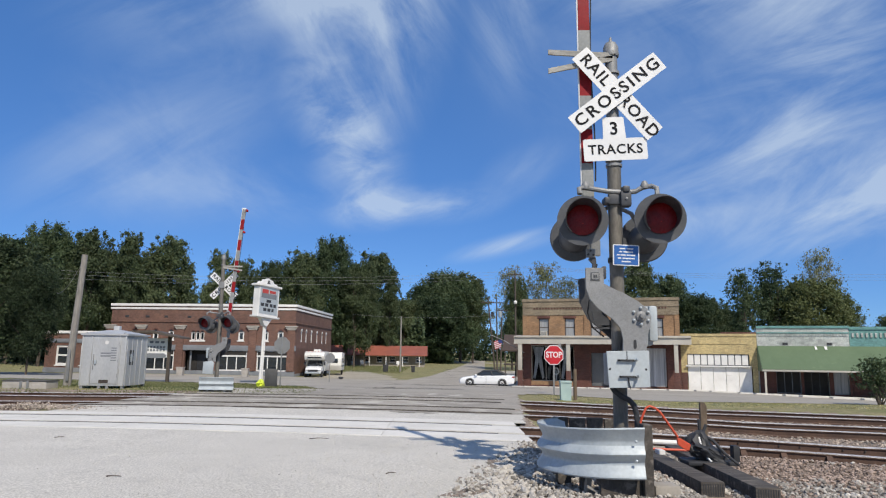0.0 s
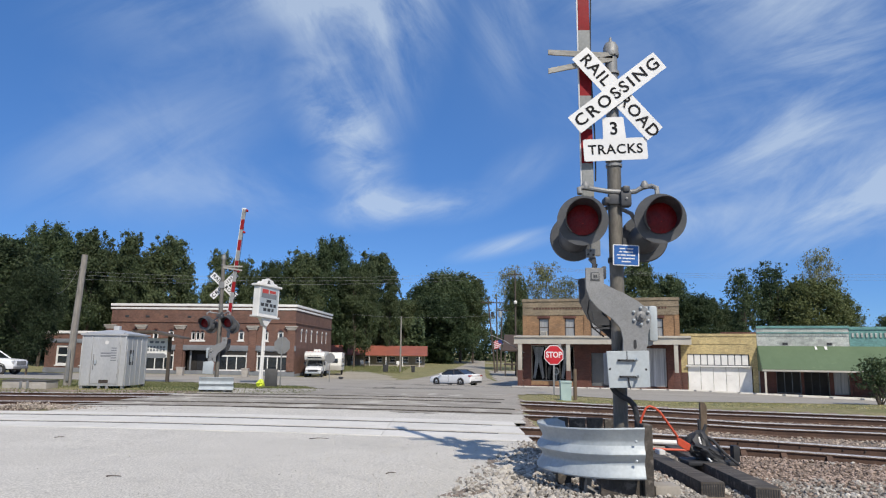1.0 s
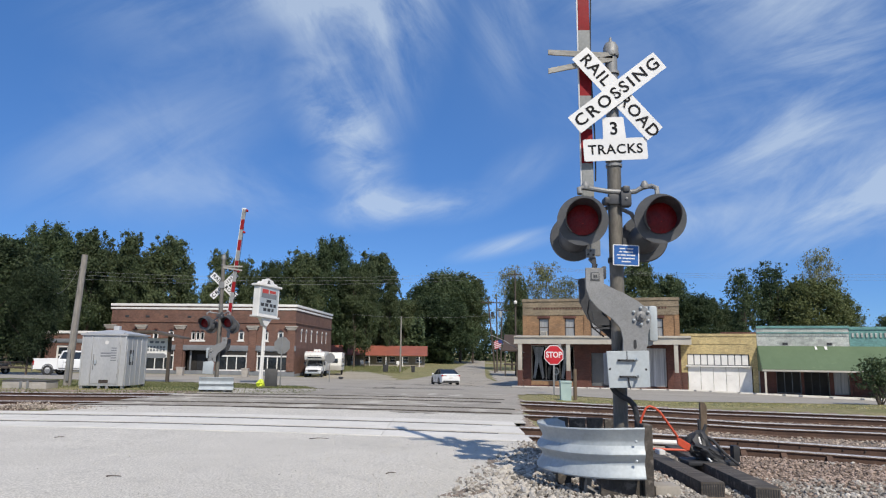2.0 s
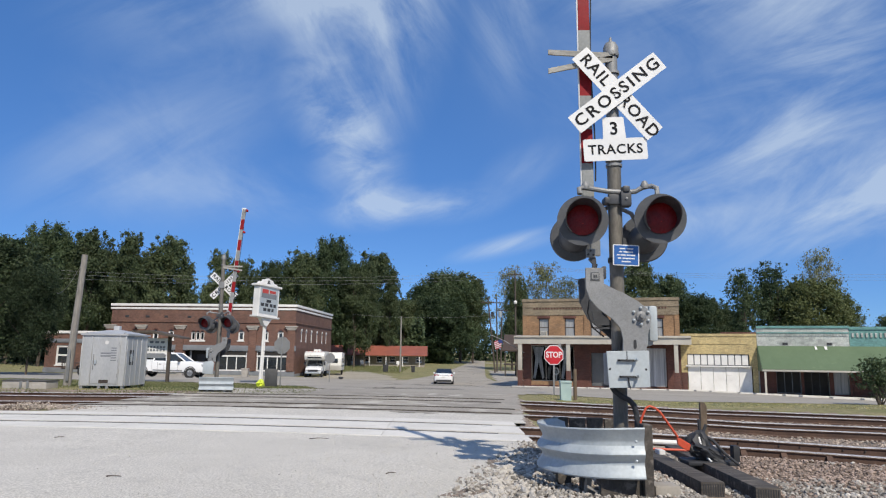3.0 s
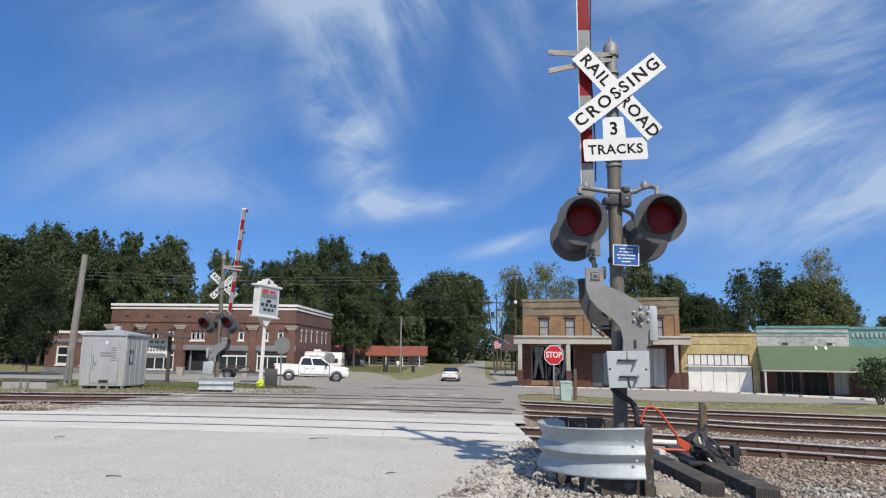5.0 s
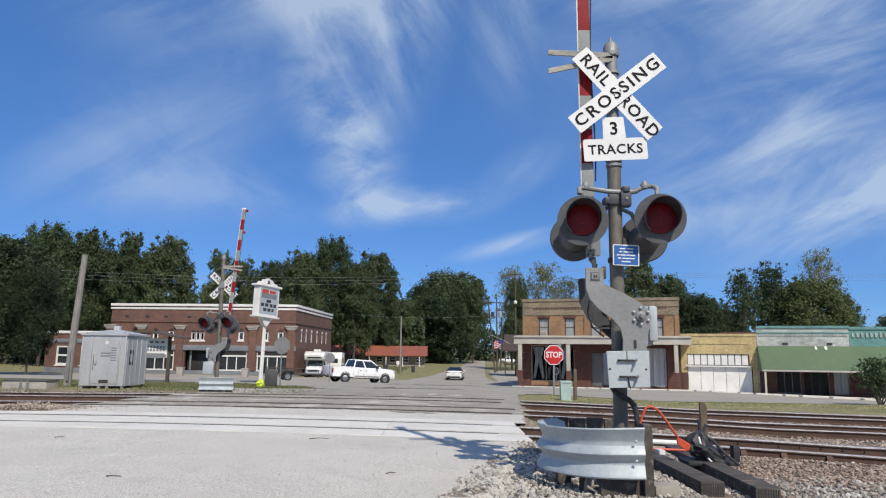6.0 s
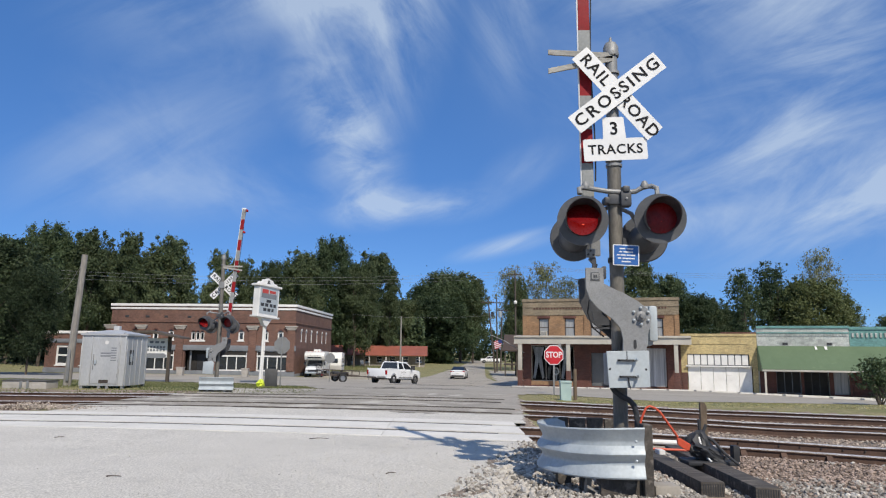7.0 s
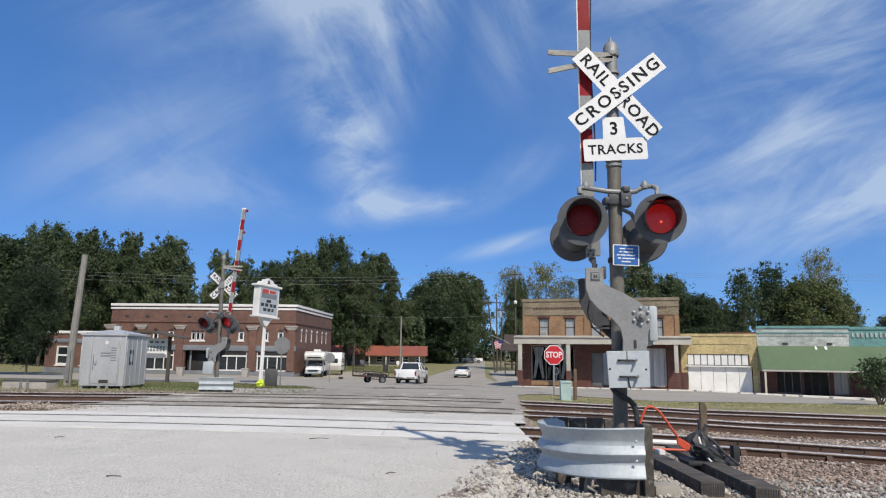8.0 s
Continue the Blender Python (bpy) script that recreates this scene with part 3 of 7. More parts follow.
def street_keep(x, y):
    wob = 0.5 * noise.noise((x * 0.4, y * 0.4, 7))
    if y < 44:
        left = lerp_table(y, (24, 26, 29, 36, 42, 44), (-4.5, -4.6, -5.3, -7.0, -12, -60)) + wob
        right = lerp_table(y, (24, 25.2, 26.0, 27.4), (2.6, 3.4, 9, 60)) + wob
        return left < x < right and y > 24.6
    return y < 76 + wob


street = sheet("road_street", spread((-90, -16, 2), (-16, 24, 0.5), (24, 60, 2)), spread((24, 46, 0.5), (46, 78, 1)),
               lambda x, y: level(x, y) + 0.022, "asphalt", "sun-bleached worn asphalt main street", keep=street_keep)
far_path = [(0.6, 60), (0.9, 70), (1.7, 85), (2.7, 100), (4.6, 125), (6.9, 155), (9.8, 195), (13.0, 240), (18, 300)]
far_path = [tuple(Vector(a).lerp(Vector(b), k / 6)) for a, b in zip(far_path, far_path[1:]) for k in range(6)]
road_far = strip("road_uphill", far_path, [8 - 3.4 * min(i / 14, 1) - 2.0 * min(max((i - 14) / 24, 0), 1) for i in range(len(far_path))], level, "asphalt", "cracked asphalt side road rising away between the trees", 0.05)
lot = sheet("pavement_lot", spread((-30, -3, 1)), spread((70, 108, 1)), lambda x, y: level(x, y) + 0.035, "dirt", "pale gravel lot beside the brick building",
            keep=lambda x, y: x > -14.5 and y > 73 + 0.8 * noise.noise((x * .3, 0, 0)) and x < lerp_table(y, (70, 85, 110), (-4, -6, -13)) + noise.noise((y * .3, 9, 0)))
lot_right = sheet("pavement_yard", spread((6, 26, .5)), spread((66, 128, 1)), lambda x, y: level(x, y) + 0.035, "asphalt_dark", "bare dusty yard behind the corner store",
                  keep=lambda x, y: x > 5.4 + (y - 62) * .05 + .5 * noise.noise((y * .2, 3, 0)) and x < 17 + 3 * noise.noise((y * .1, 8, 0)))
crack_rng = random.Random(5)
for k in range(16):
    x, y = crack_rng.uniform(-7, 2), crack_rng.uniform(26, 62)
    pts, a = [], crack_rng.uniform(-.5, .5) + (0 if k % 3 else 1.5)
    for _ in range(14):
        pts.append((x, y)); a += crack_rng.gauss(0, .25)
        x += .45 * math.cos(a); y += .45 * math.sin(a)
    strip("road_crack", pts, [.03] * 14, level, "roof_dark", "dark sealed crack across the asphalt", .034, 2)
for k in range(7):
    x, y = crack_rng.uniform(0, 5), 68 + k * 9
    pts, a = [], crack_rng.uniform(.9, 1.9)
    for _ in range(16):
        pts.append((x, y)); a += crack_rng.gauss(0, .25)
        x += .5 * math.cos(a); y += .5 * math.sin(a)
    strip("road_crack", pts, [.06] * 16, level, "roof_dark", "dark sealed crack along the side road", .062, 2)
lot_2 = strip("road_cross", [(x, 198 - 0.1 * x) for x in range(-20, 70, 4)], [3.2] * 23, level, "asphalt", "distant cross street over the rise", 0.07)


# ---- tracks ----
def rail_run(d0, x0, x1, parent, step=0.5, worn="rail_top"):
    """One rail: foot, web and head swept along the plan, and its worn top, coloured pale for shine."""
    prof = [(-.07, -.165), (.07, -.165), (.07, -.150), (.014, -.125), (.014, -.045), (.036, -.032), (.036, -.004), (-.036, -.004), (-.036, -.032), (-.014, -.045), (-.014, -.125), (-.07, -.150)]
    n = max(2, int((x1 - x0) / step))
    bm, bt = B(), B(); prev = prevt = None
    for i in range(n + 1):
        x = x0 + (x1 - x0) * i / n
        a = radians(rail_turn(x)); nx, ny = -math.sin(a), math.cos(a)
        y = rail_y(x, d0); z = level(x, y) + 0.012
        ring = [bm.verts.new((x + nx * u, y + ny * u, z + w)) for u, w in prof]
        top = [bt.verts.new((x + nx * u, y + ny * u, z + w)) for u, w in ((-.0375, -.014), (-.0345, -.003), (-.028, .001), (.028, .001), (.0345, -.003))]
        if prev:
            for k in range(12):
                bm.faces.new((prev[k], ring[k], ring[(k + 1) % 12], prev[(k + 1) % 12]))
            for k in range(4):
                bt.faces.new((prevt[k], top[k], top[k + 1], prevt[k + 1]))
        else:
            bm.faces.new(ring)
        prev, prevt = ring, top
    bm.faces.new(prev[::-1])
    r = part("rail", bm, "rail", parent)
    part("rail_head", bt, worn, r, "worn running surface, its shine put into a pale colour")
    return r


def tie_mesh(w, l, h=0.17):
    return mesh_of("tie", box(B(), -w / 2, w / 2, -l / 2, l / 2, -h, 0, 0.008), "tie")


TIE = tie_mesh(0.22, 2.55)
PLATE = mesh_of("tie_plate", box(box(B(), -.09, .09, -.17, .17, 0, .012, .003), -.02, .02, -.10, -.085, .012, .04), "rail")
for tname, d_near, label, xs_out in (
        ("railway_track", 12.31, "rusty jointed near track on creosoted ties", ((1.5, 30, .53),)),
        ("railway_track", 16.66, "rusty middle track bedded in brown ballast", ((2.1, 34, .56), (-40, -10.0, .6))),
        ("railway_track", 20.55, "worn far track beside the grass strip", ((2.5, 38, .58), (-45, -9.0, .6)))):
    track = thing(tname, None, label, "railway track", "tracks at the crossing", "structure")
    for k, d in enumerate((d_near, d_near + 1.435)):
        rail_run(d, -60, 60, track)
    for x0, x1, s in xs_out:
        x = x0
        while x < x1:
            xm = x; ym = rail_y(xm, d_near + 0.72)
            if xm > crossing_right(ym) + 0.2 or xm < crossing_left(ym):
                t_ob = new("tie", TIE); t_ob.parent = track
                t_ob.matrix_basis = pose(xm, ym, level(xm, ym) - 0.155, random.uniform(-.6, .6), 0, rail_turn(xm) + random.uniform(-1.5, 1.5))
                if xm < 14 and xm > 0:
                    for d in (d_near, d_near + 1.435):
                        p_ob = new("tie_plate", PLATE); p_ob.parent = track
                        p_ob.matrix_basis = pose(xm, rail_y(xm, d), level(xm, rail_y(xm, d)) - 0.155, 0, 0, rail_turn(xm))
            x += s * random.uniform(0.92, 1.08)

# concrete crossing panels beside and between the rails of the near track
crossing = thing("crossing_panels", None, "white dusty concrete level crossing panels", "level crossing", kind="structure")


def panel(d_lo, d_hi, x0, x1, rise):
    bm = B(); n = 4; lo, hi = [], []
    for i in range(n + 1):
        x = x0 + (x1 - x0) * i / n
        for row, d in ((lo, d_lo), (hi, d_hi)):
            y = rail_y(x, d); z = level(x, y) + rise
            row.append((bm.verts.new((x, y, z)), bm.verts.new((x, y, z - 0.22))))
    for i in range(n):
        bm.faces.new((lo[i][0], lo[i + 1][0], hi[i + 1][0], hi[i][0]))
        bm.faces.new((lo[i][1], lo[i + 1][1], lo[i + 1][0], lo[i][0]))
        bm.faces.new((hi[i][0], hi[i + 1][0], hi[i + 1][1], hi[i][1]))
    for i in (0, n):
        bm.faces.new((lo[i][0], hi[i][0], hi[i][1], lo[i][1]))
    es = [e for e in bm.edges if len(e.link_faces) == 2 and e.calc_face_angle(0) > 1 and min(v.co.z for v in e.verts) > level(e.verts[0].co.x, e.verts[0].co.y) - 0.1]
    bmesh.ops.bevel(bm, geom=es, offset=0.012, segments=1, affect="EDGES")
    part("panel", bm, "concrete", crossing)


for d_lo, d_hi in ((11.35, 12.17), (12.49, 13.58), (13.90, 14.55)):
    x = crossing_right(11.8) - 0.02
    while x > -24:
        panel(d_lo, d_hi, x - 2.43, x, 0.026 + random.uniform(-.003, .003))
        x -= 2.44


# dark strips for the shaded grooves beside the near rails in the crossing
for d in (12.31, 13.745):
    for side in (-.085, .085):
        xs_ = [-24 + k * .5 for k in range(51)]
        strip("trim_flangeway", [(x, rail_y(x, d + side)) for x in xs_], [.028] * len(xs_), level, "roof_dark", "dark strip for the shaded groove beside a rail in the road", .02, 2)
# dark strips for the shaded flangeways of the far rails, where asphalt meets them
for d in (16.66, 18.095, 20.55, 21.985):
    for side in (-.085, .085):
        xs_ = [crossing_left(d) + .3 + k * .5 for k in range(60) if crossing_left(d) + .3 + k * .5 < crossing_right(d) - .1]
        strip("trim_flangeway", [(x, rail_y(x, d + side)) for x in xs_], [.013] * len(xs_), level, "tie", "dark strip for a far rail's shaded flangeway in the road", .034, 2)


# ---- trees ----
def crown_mesh(name, seed, h, w, base, leaves, size, material, gaps=0.35):
    """A crown of many small leaves gathered on uneven boughs, with sprigs that break its outline."""
    rg = np.random.RandomState(seed)
    cen, rad = [], []
    for i in range(130):
        sprig = i >= 84
        u = rg.uniform(0, 1) ** 0.8
        if sprig and i % 2:
            u = 1 - 0.35 * rg.uniform(0, 1) ** 1.5
        env = w * 0.5 * (math.sin(math.pi * (0.18 + 0.74 * u)) ** 0.7)
        a = rg.uniform(0, 2 * math.pi)
        rr = w * (rg.uniform(0.03, 0.06) if sprig else rg.uniform(0.06, 0.17))
        r = env * (rg.uniform(0.85, 1.10) if sprig else rg.uniform(0.2, 0.92))
        z = base + (h - base) * (0.08 + (0.92 if sprig else 0.84) * u)
        cen.append((math.cos(a) * r, math.sin(a) * r, min(z, h - rr * 0.8))); rad.append(rr)
    cen, rad = np.array(cen), np.array(rad)
    who = rg.choice(len(rad), leaves, p=rad ** 1.9 / (rad ** 1.9).sum())
    d = rg.normal(size=(leaves, 3)); d /= np.linalg.norm(d, axis=1)[:, None]
    lump = 1 + gaps * np.sin(d[:, 0] * 5 + who) * np.sin(d[:, 1] * 6 + 2 * who) * np.cos(d[:, 2] * 5)
    p = cen[who] + d * (rad[who] * lump * np.abs(rg.normal(0.64, 0.44, leaves)))[:, None] * np.array((1, 1, 0.85))
    nrm = d * 0.62 + rg.normal(size=(leaves, 3)) * 0.62 + np.array((0, 0, 0.30)); nrm /= np.linalg.norm(nrm, axis=1)[:, None]
    t = np.cross(nrm, rg.normal(size=(leaves, 3))); t /= np.linalg.norm(t, axis=1)[:, None]
    b = np.cross(nrm, t)
    s = size * rg.uniform(0.6, 1.35, leaves)[:, None]
    tri = np.stack([p - t * s, p + t * s * 0.7 - b * s * 0.6, p + t * s * 0.5 + b * s * 0.7], axis=1).reshape(-1, 3)
    me = bpy.data.meshes.new(name)
    me.from_pydata(tri.tolist(), [], np.arange(leaves * 3).reshape(-1, 3).tolist())
    me.materials.append(M[material])
    return me, cen, rad


def trunk_mesh(seed, h, cen, r0):
    rg = random.Random(seed); bm = B()
    lean = (rg.uniform(-.04, .04), rg.uniform(-.04, .04))
    pts = [(lean[0] * z + 0.12 * math.sin(z * .5 + seed), lean[1] * z, z) for z in np.linspace(-0.4, h * 0.78, 8)]
    tube(bm, pts, r0, 9, r0 * 0.2)
    for c in list(cen)[:12]:
        z0 = max(h * 0.15, min(c[2] * rg.uniform(0.45, 0.7), h * .7))
        a = Vector((lean[0] * z0, lean[1] * z0, z0)); e = Vector(c)
        mid = a.lerp(e, 0.5) + Vector((rg.uniform(-.3, .3), rg.uniform(-.3, .3), 0.06 * h * 0.3))
        tube(bm, [a, mid, e], r0 * 0.34, 6, r0 * 0.06)
    return mesh_of("trunk", bm, "bark")


def tree(seed, h, w, base, leaves, size, material):
    """One tree, built at the origin: trunk with limbs, and its crown."""
    ob = thing("tree", Matrix(), "leafy tree", "tree")
    me, cen, rad = crown_mesh("crown", seed, h, w, base, leaves, size, material)
    tr = new("trunk", trunk_mesh(seed, h, cen, max(0.12, h * 0.017))); tr.parent = ob
    cr = new("crown", me); cr.parent = ob
    return ob


KINDS = {
    "dark_a": tree(1, 20, 13, 3.0, 36000, 0.22, "leaf_dark"), "dark_b": tree(2, 20, 11, 2.0, 34000, 0.21, "leaf_mid"),
    "dark_c": tree(3, 20, 15, 1.0, 38000, 0.24, "leaf_dark"), "tall": tree(4, 20, 8, 2.5, 26000, 0.20, "leaf_mid"),
    "pale": tree(5, 20, 12, 5.0, 9000, 0.17, "leaf_pale"), "olive": tree(6, 16, 13, 1.0, 34000, 0.18, "leaf_olive"),
    "near": tree(7, 11, 8.6, 1.5, 52000, 0.115, "leaf_near"), "thin": tree(8, 16, 7, 4.0, 9500, 0.16, "leaf_dark")}
LABELS = {"dark_a": "tall dark green broadleaf tree behind the town", "dark_b": "full green broadleaf tree in a row",
          "dark_c": "broad dense dark green tree", "tall": "narrow tall green tree at the edge of the wood",
          "pale": "thin-leaved dry pale tree behind the shops", "olive": "wide olive-green tree behind the shop roofs",
          "near": "dense dark oak shading the grass strip", "thin": "sparse dark tree with gaps in its crown"}
FULL = {"dark_a": 20, "dark_b": 20, "dark_c": 20, "tall": 20, "pale": 20, "olive": 16, "near": 11, "thin": 16}
placed = {}


def plant(kind, x, y, h, turn, wide=1.0):
    h *= 1.0 if x < 20 else 1.03
    s = h / FULL[kind]
    wide *= 1.16
    src = KINDS[kind]
    if kind not in placed:
        ob = src; placed[kind] = True
    else:
        ob = copy_thing(src, Matrix())
    ob.matrix_basis = Matrix.LocRotScale((x, y, level(x, y) - 0.1), Euler((0, 0, radians(turn))), (s * wide, s * wide, s))
    tagged(ob, LABELS[kind], "tree", "trees round the town")
    return ob


for kind, x, y, h, turn, wide in (
        ("near", -41.7, 64, 12.9, 20, 0.92), ("near", -50.3, 67, 12.4, 97, 1.02), ("near", -37.1, 62, 10.1, 174, 0.55), ("dark_a", -61.2, 105, 22.0, 251, 0.6),
        ("dark_b", -72.7, 115, 20.5, 328, 0.91), ("dark_b", -54.4, 105, 21.2, 45, 0.64), ("tall", -48.1, 104, 21.0, 122, 0.54), ("dark_b", -43.9, 108, 20.8, 199, 0.68),
        ("dark_c", -64.7, 118, 20.9, 276, 0.64), ("dark_c", -52.8, 121, 19.5, 353, 0.71), ("dark_a", -59.6, 123, 20.4, 70, 0.72), ("tall", -42.4, 112, 17.4, 147, 0.55),
        ("tall", -40.7, 124, 21.1, 224, 0.6), ("dark_b", -37.1, 126, 19.8, 301, 0.56), ("dark_b", -43.6, 128, 15.4, 18, 0.54), ("dark_a", -32.3, 128, 19.5, 95, 0.52),
        ("dark_b", -26.2, 124, 21.0, 172, 0.7), ("dark_a", -21.2, 130, 24.6, 249, 0.54), ("dark_b", -20.7, 153, 22.6, 326, 0.61), ("dark_c", -28.9, 152, 22.9, 43, 0.62),
        ("dark_b", -15.7, 155, 25.5, 120, 0.72), ("tall", -11.2, 146, 21.4, 197, 0.48), ("dark_c", -18.2, 152, 22.0, 274, 0.57), ("tall", -9.5, 172, 16.3, 351, 0.74),
        ("dark_c", 1.3, 186, 25.0, 68, 0.86), ("dark_b", 8.6, 190, 23.8, 145, 0.63), ("dark_c", -4.9, 187, 21.5, 222, 0.76), ("dark_a", 5.2, 196, 25.2, 299, 0.84),
        ("dark_b", -6.7, 180, 16.3, 16, 0.94), ("dark_c", -0.7, 178, 17.4, 93, 1.17), ("pale", 14.0, 138, 21.1, 170, 0.56), ("pale", 20.8, 138, 21.5, 247, 0.68),
        ("pale", 22.0, 120, 16.8, 324, 0.54), ("dark_b", 14.5, 132, 17.9, 41, 0.48), ("dark_b", 28.3, 100, 17.3, 118, 0.72), ("dark_a", 33.9, 103, 15.5, 195, 0.71),
        ("dark_c", 36.9, 100, 12.6, 272, 0.67), ("dark_b", 41.1, 103, 12.3, 349, 0.76), ("dark_c", 44.7, 106, 10.8, 66, 0.59), ("thin", 38.0, 86, 14.7, 143, 0.66),
        ("thin", 42.9, 88, 15.8, 220, 0.81), ("olive", 45.8, 91, 13.3, 297, 0.55), ("olive", 47.4, 86, 13.4, 14, 0.81), ("olive", 51.5, 88, 11.8, 91, 0.46),
        ("pale", 50.6, 91, 18.1, 168, 0.49), ("thin", 48.7, 92, 14.4, 245, 0.71), ("dark_b", 60.7, 92, 9.6, 322, 0.92), ("tall", -16.3, 129, 19.4, 15, 0.63), ("dark_b", -14.6, 131, 20.3, 210, 0.42), ("tall", -18.3, 133, 16.3, 100, 0.44), ("dark_a", 9.0, 250, 20, 100, 0.8),
        ("dark_c", 68, 96, 10, 90, 1.0), ("dark_c", -78, 118, 22, 45, 1.0), ("dark_b", 62.5, 112, 9.5, 0, 1.0), ("dark_c", -11.5, 200, 18, 130, 0.9)):
    plant(kind, x, y, h, turn, wide)


def thicket(name, x0, x1, y0, y1, h, n, seed, label):
    rg = np.random.RandomState(seed)
    lev = np.vectorize(level)
    px_, py_ = rg.uniform(x0, x1, n), rg.uniform(y0, y1, n)
    top = h * (0.65 + 0.35 * np.sin(px_ * 0.7 + seed) * np.sin(px_ * 0.31 + 1))
    pz = lev(px_, py_) + rg.uniform(0, 1, n) ** 0.8 * top
    p = np.stack([px_, py_, pz], 1)
    t = rg.normal(size=(n, 3)); t /= np.linalg.norm(t, axis=1)[:, None]
    b = np.cross(t, rg.normal(size=(n, 3))); b /= np.linalg.norm(b, axis=1)[:, None]
    s = rg.uniform(0.25, 0.6, n)[:, None]
    quad = np.stack([p - t * s, p - b * s * .6, p + t * s, p + b * s * .6], 1).reshape(-1, 3)
    me = bpy.data.meshes.new(name)
    me.from_pydata(quad.tolist(), [], np.arange(n * 4).reshape(-1, 4).tolist())
    me.materials.append(M["leaf_dark"])
    return tagged(new(name, me), label, "undergrowth", kind="stuff")


thicket("undergrowth", -85, -25, 126, 137, 13, 20000, 3, "dark undergrowth at the foot of the wood")
thicket("undergrowth", -32, -4, 152, 160, 13, 12000, 8, "dark trees behind the red-roofed house")
thicket("undergrowth", -20, 3, 176, 186, 9, 9000, 4, "rough green bushes beside the uphill road")
thicket("undergrowth", 16, 75, 106, 113, 8, 9000, 5, "dark green bushes behind the shop row")
thicket("undergrowth", -16, 44, 214, 226, 13, 14000, 6, "dark trees at the far end of the road")


# ---- parts of the buildings ----
def window(parent, x0, x1, z0, z1, y, glass="glass", frame_mat="trim_white", cols=1, rows=2, w=0.07, sill=True, arch=False, arch_mat=""):
    """A set-in window: a frame with its bars, each pane, and a sill; outside is -y."""
    ix0, ix1, iz0, iz1 = x0 + w, x1 - w, z0 + w, z1 - w
    bm = wall_rects(B(), x0, x1, z0, z1, y + 0.06, y + 0.14, [(ix0, ix1, iz0, iz1)])
    bars = [(c - w * .4, c + w * .4, iz0, iz1) for c in (ix0 + (ix1 - ix0) * k / cols for k in range(1, cols))]
    bars += [(ix0, ix1, c - w * .4, c + w * .4) for c in (iz0 + (iz1 - iz0) * k / rows for k in range(1, rows))]
    if arch:
        n = 8; cx, r = (x0 + x1) / 2, (x1 - x0) / 2
        pts = [(cx + r * math.cos(math.pi * k / n), z1 + r * math.sin(math.pi * k / n)) for k in range(n + 1)]
        dark = [(cx + (r - w) * math.cos(math.pi * k / n), z1 + (r - w) * math.sin(math.pi * k / n)) for k in range(n + 1)]
    win = part("window", bm, frame_mat, parent, smooth=False)
    for k, (a, b, c, d) in enumerate(bars):
        part("glazing_bar", box(B(), a, b, y + 0.068 + .002 * k, y + 0.13, c, d), frame_mat, win, smooth=False)
    if arch:
        part("arch_head", prism(B(), pts, y - 0.02, y + 0.10), arch_mat or frame_mat, win, smooth=False)
        part("pane", prism(B(), dark, y - 0.026, y - 0.021), glass, win, smooth=False)
    for i in range(cols):
        for j in range(rows):
            a, b = ix0 + (ix1 - ix0) * i / cols, ix0 + (ix1 - ix0) * (i + 1) / cols
            c, d = iz0 + (iz1 - iz0) * j / rows, iz0 + (iz1 - iz0) * (j + 1) / rows
            pane = part("pane", box(B(), a, b, y + 0.095, y + 0.105, c, d), glass, win, smooth=False)
            pane.visible_shadow = glass != "glass_clear"
    if sill:
        part("sill", box(B(), x0 - .08, x1 + .08, y - 0.07, y + 0.06, z0 - 0.12, z0, 0.01), "trim_white" if frame_mat == "trim_white" else "capital", win)
    return win


def turned(x, y, deg):
    return pose(x, y, 0, 0, 0, deg)


# ---- the brick hall across the street ----
hall = thing("brick_hall", turned(-16.4, 77, -3.5), "two-storey red-brown brick corner building with white cornice bands", "building")
FRONT_UP = [-18.6, -16.1, -14.3, -6.2, -3.4, -1.7]
holes = [(x - .33, x + .33, 2.75, 3.75) for x in FRONT_UP] + [(x - .23, x + .23, 2.75, 3.65) for x in (-11.72, -11.2, -10.68)]
shop = [(-21.4, -18.4), (-17.2, -13.8), (-12.6, -9.6), (-8.9, -5.4), (-4.3, -0.75)]
holes += [(a, b, -0.62, 1.62) for a, b in shop]
part("wall", wall_rects(B(), -21.4, 0, -1.6, 6.75, 0, 0.35, holes), "brick_red", hall, smooth=False)
side_y = [2.6, 4.7, 7.2, 10.0, 12.7, 15.0]
SIDE = pose(0, 0, 0, 0, 0, 90)
sw = part("wall", wall_rects(B(), 0.35, 18, -1.6, 6.75, 0, 0.35, [(v - .35, v + .35, 2.7, 3.9) for v in side_y]), "brick_red", hall, m=SIDE, smooth=False)
part("wall", box(box(B(), -21.4, -21.05, 0.35, 18, -1.6, 6.75), -21.05, -0.35, 17.65, 18, -1.6, 6.6), "brick_red", hall, smooth=False)
part("roof", box(B(), -21.05, -0.35, 0.35, 17.65, 5.9, 6.05), "roof_dark", hall)
# unseen floor and partition, coloured near-black to keep the rooms dark
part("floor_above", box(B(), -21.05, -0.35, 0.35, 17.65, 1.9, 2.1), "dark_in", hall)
part("back_wall", box(B(), -21.0, -0.4, 5.0, 5.1, -1.6, 6.0), "dark_in", hall, "partition coloured near-black for unlit rooms")
for z0, z1, out in ((6.55, 6.83, 0.16), (6.18, 6.40, 0.09)):
    bm = box(B(), -21.55, 0.0 + out, -out, 0.0, z0, z1, 0.02)
    box(bm, 0.0, out, 0.0, 18.1, z0, z1, 0.02)
    part("cornice", bm, "trim_white", hall, "white painted cornice band")
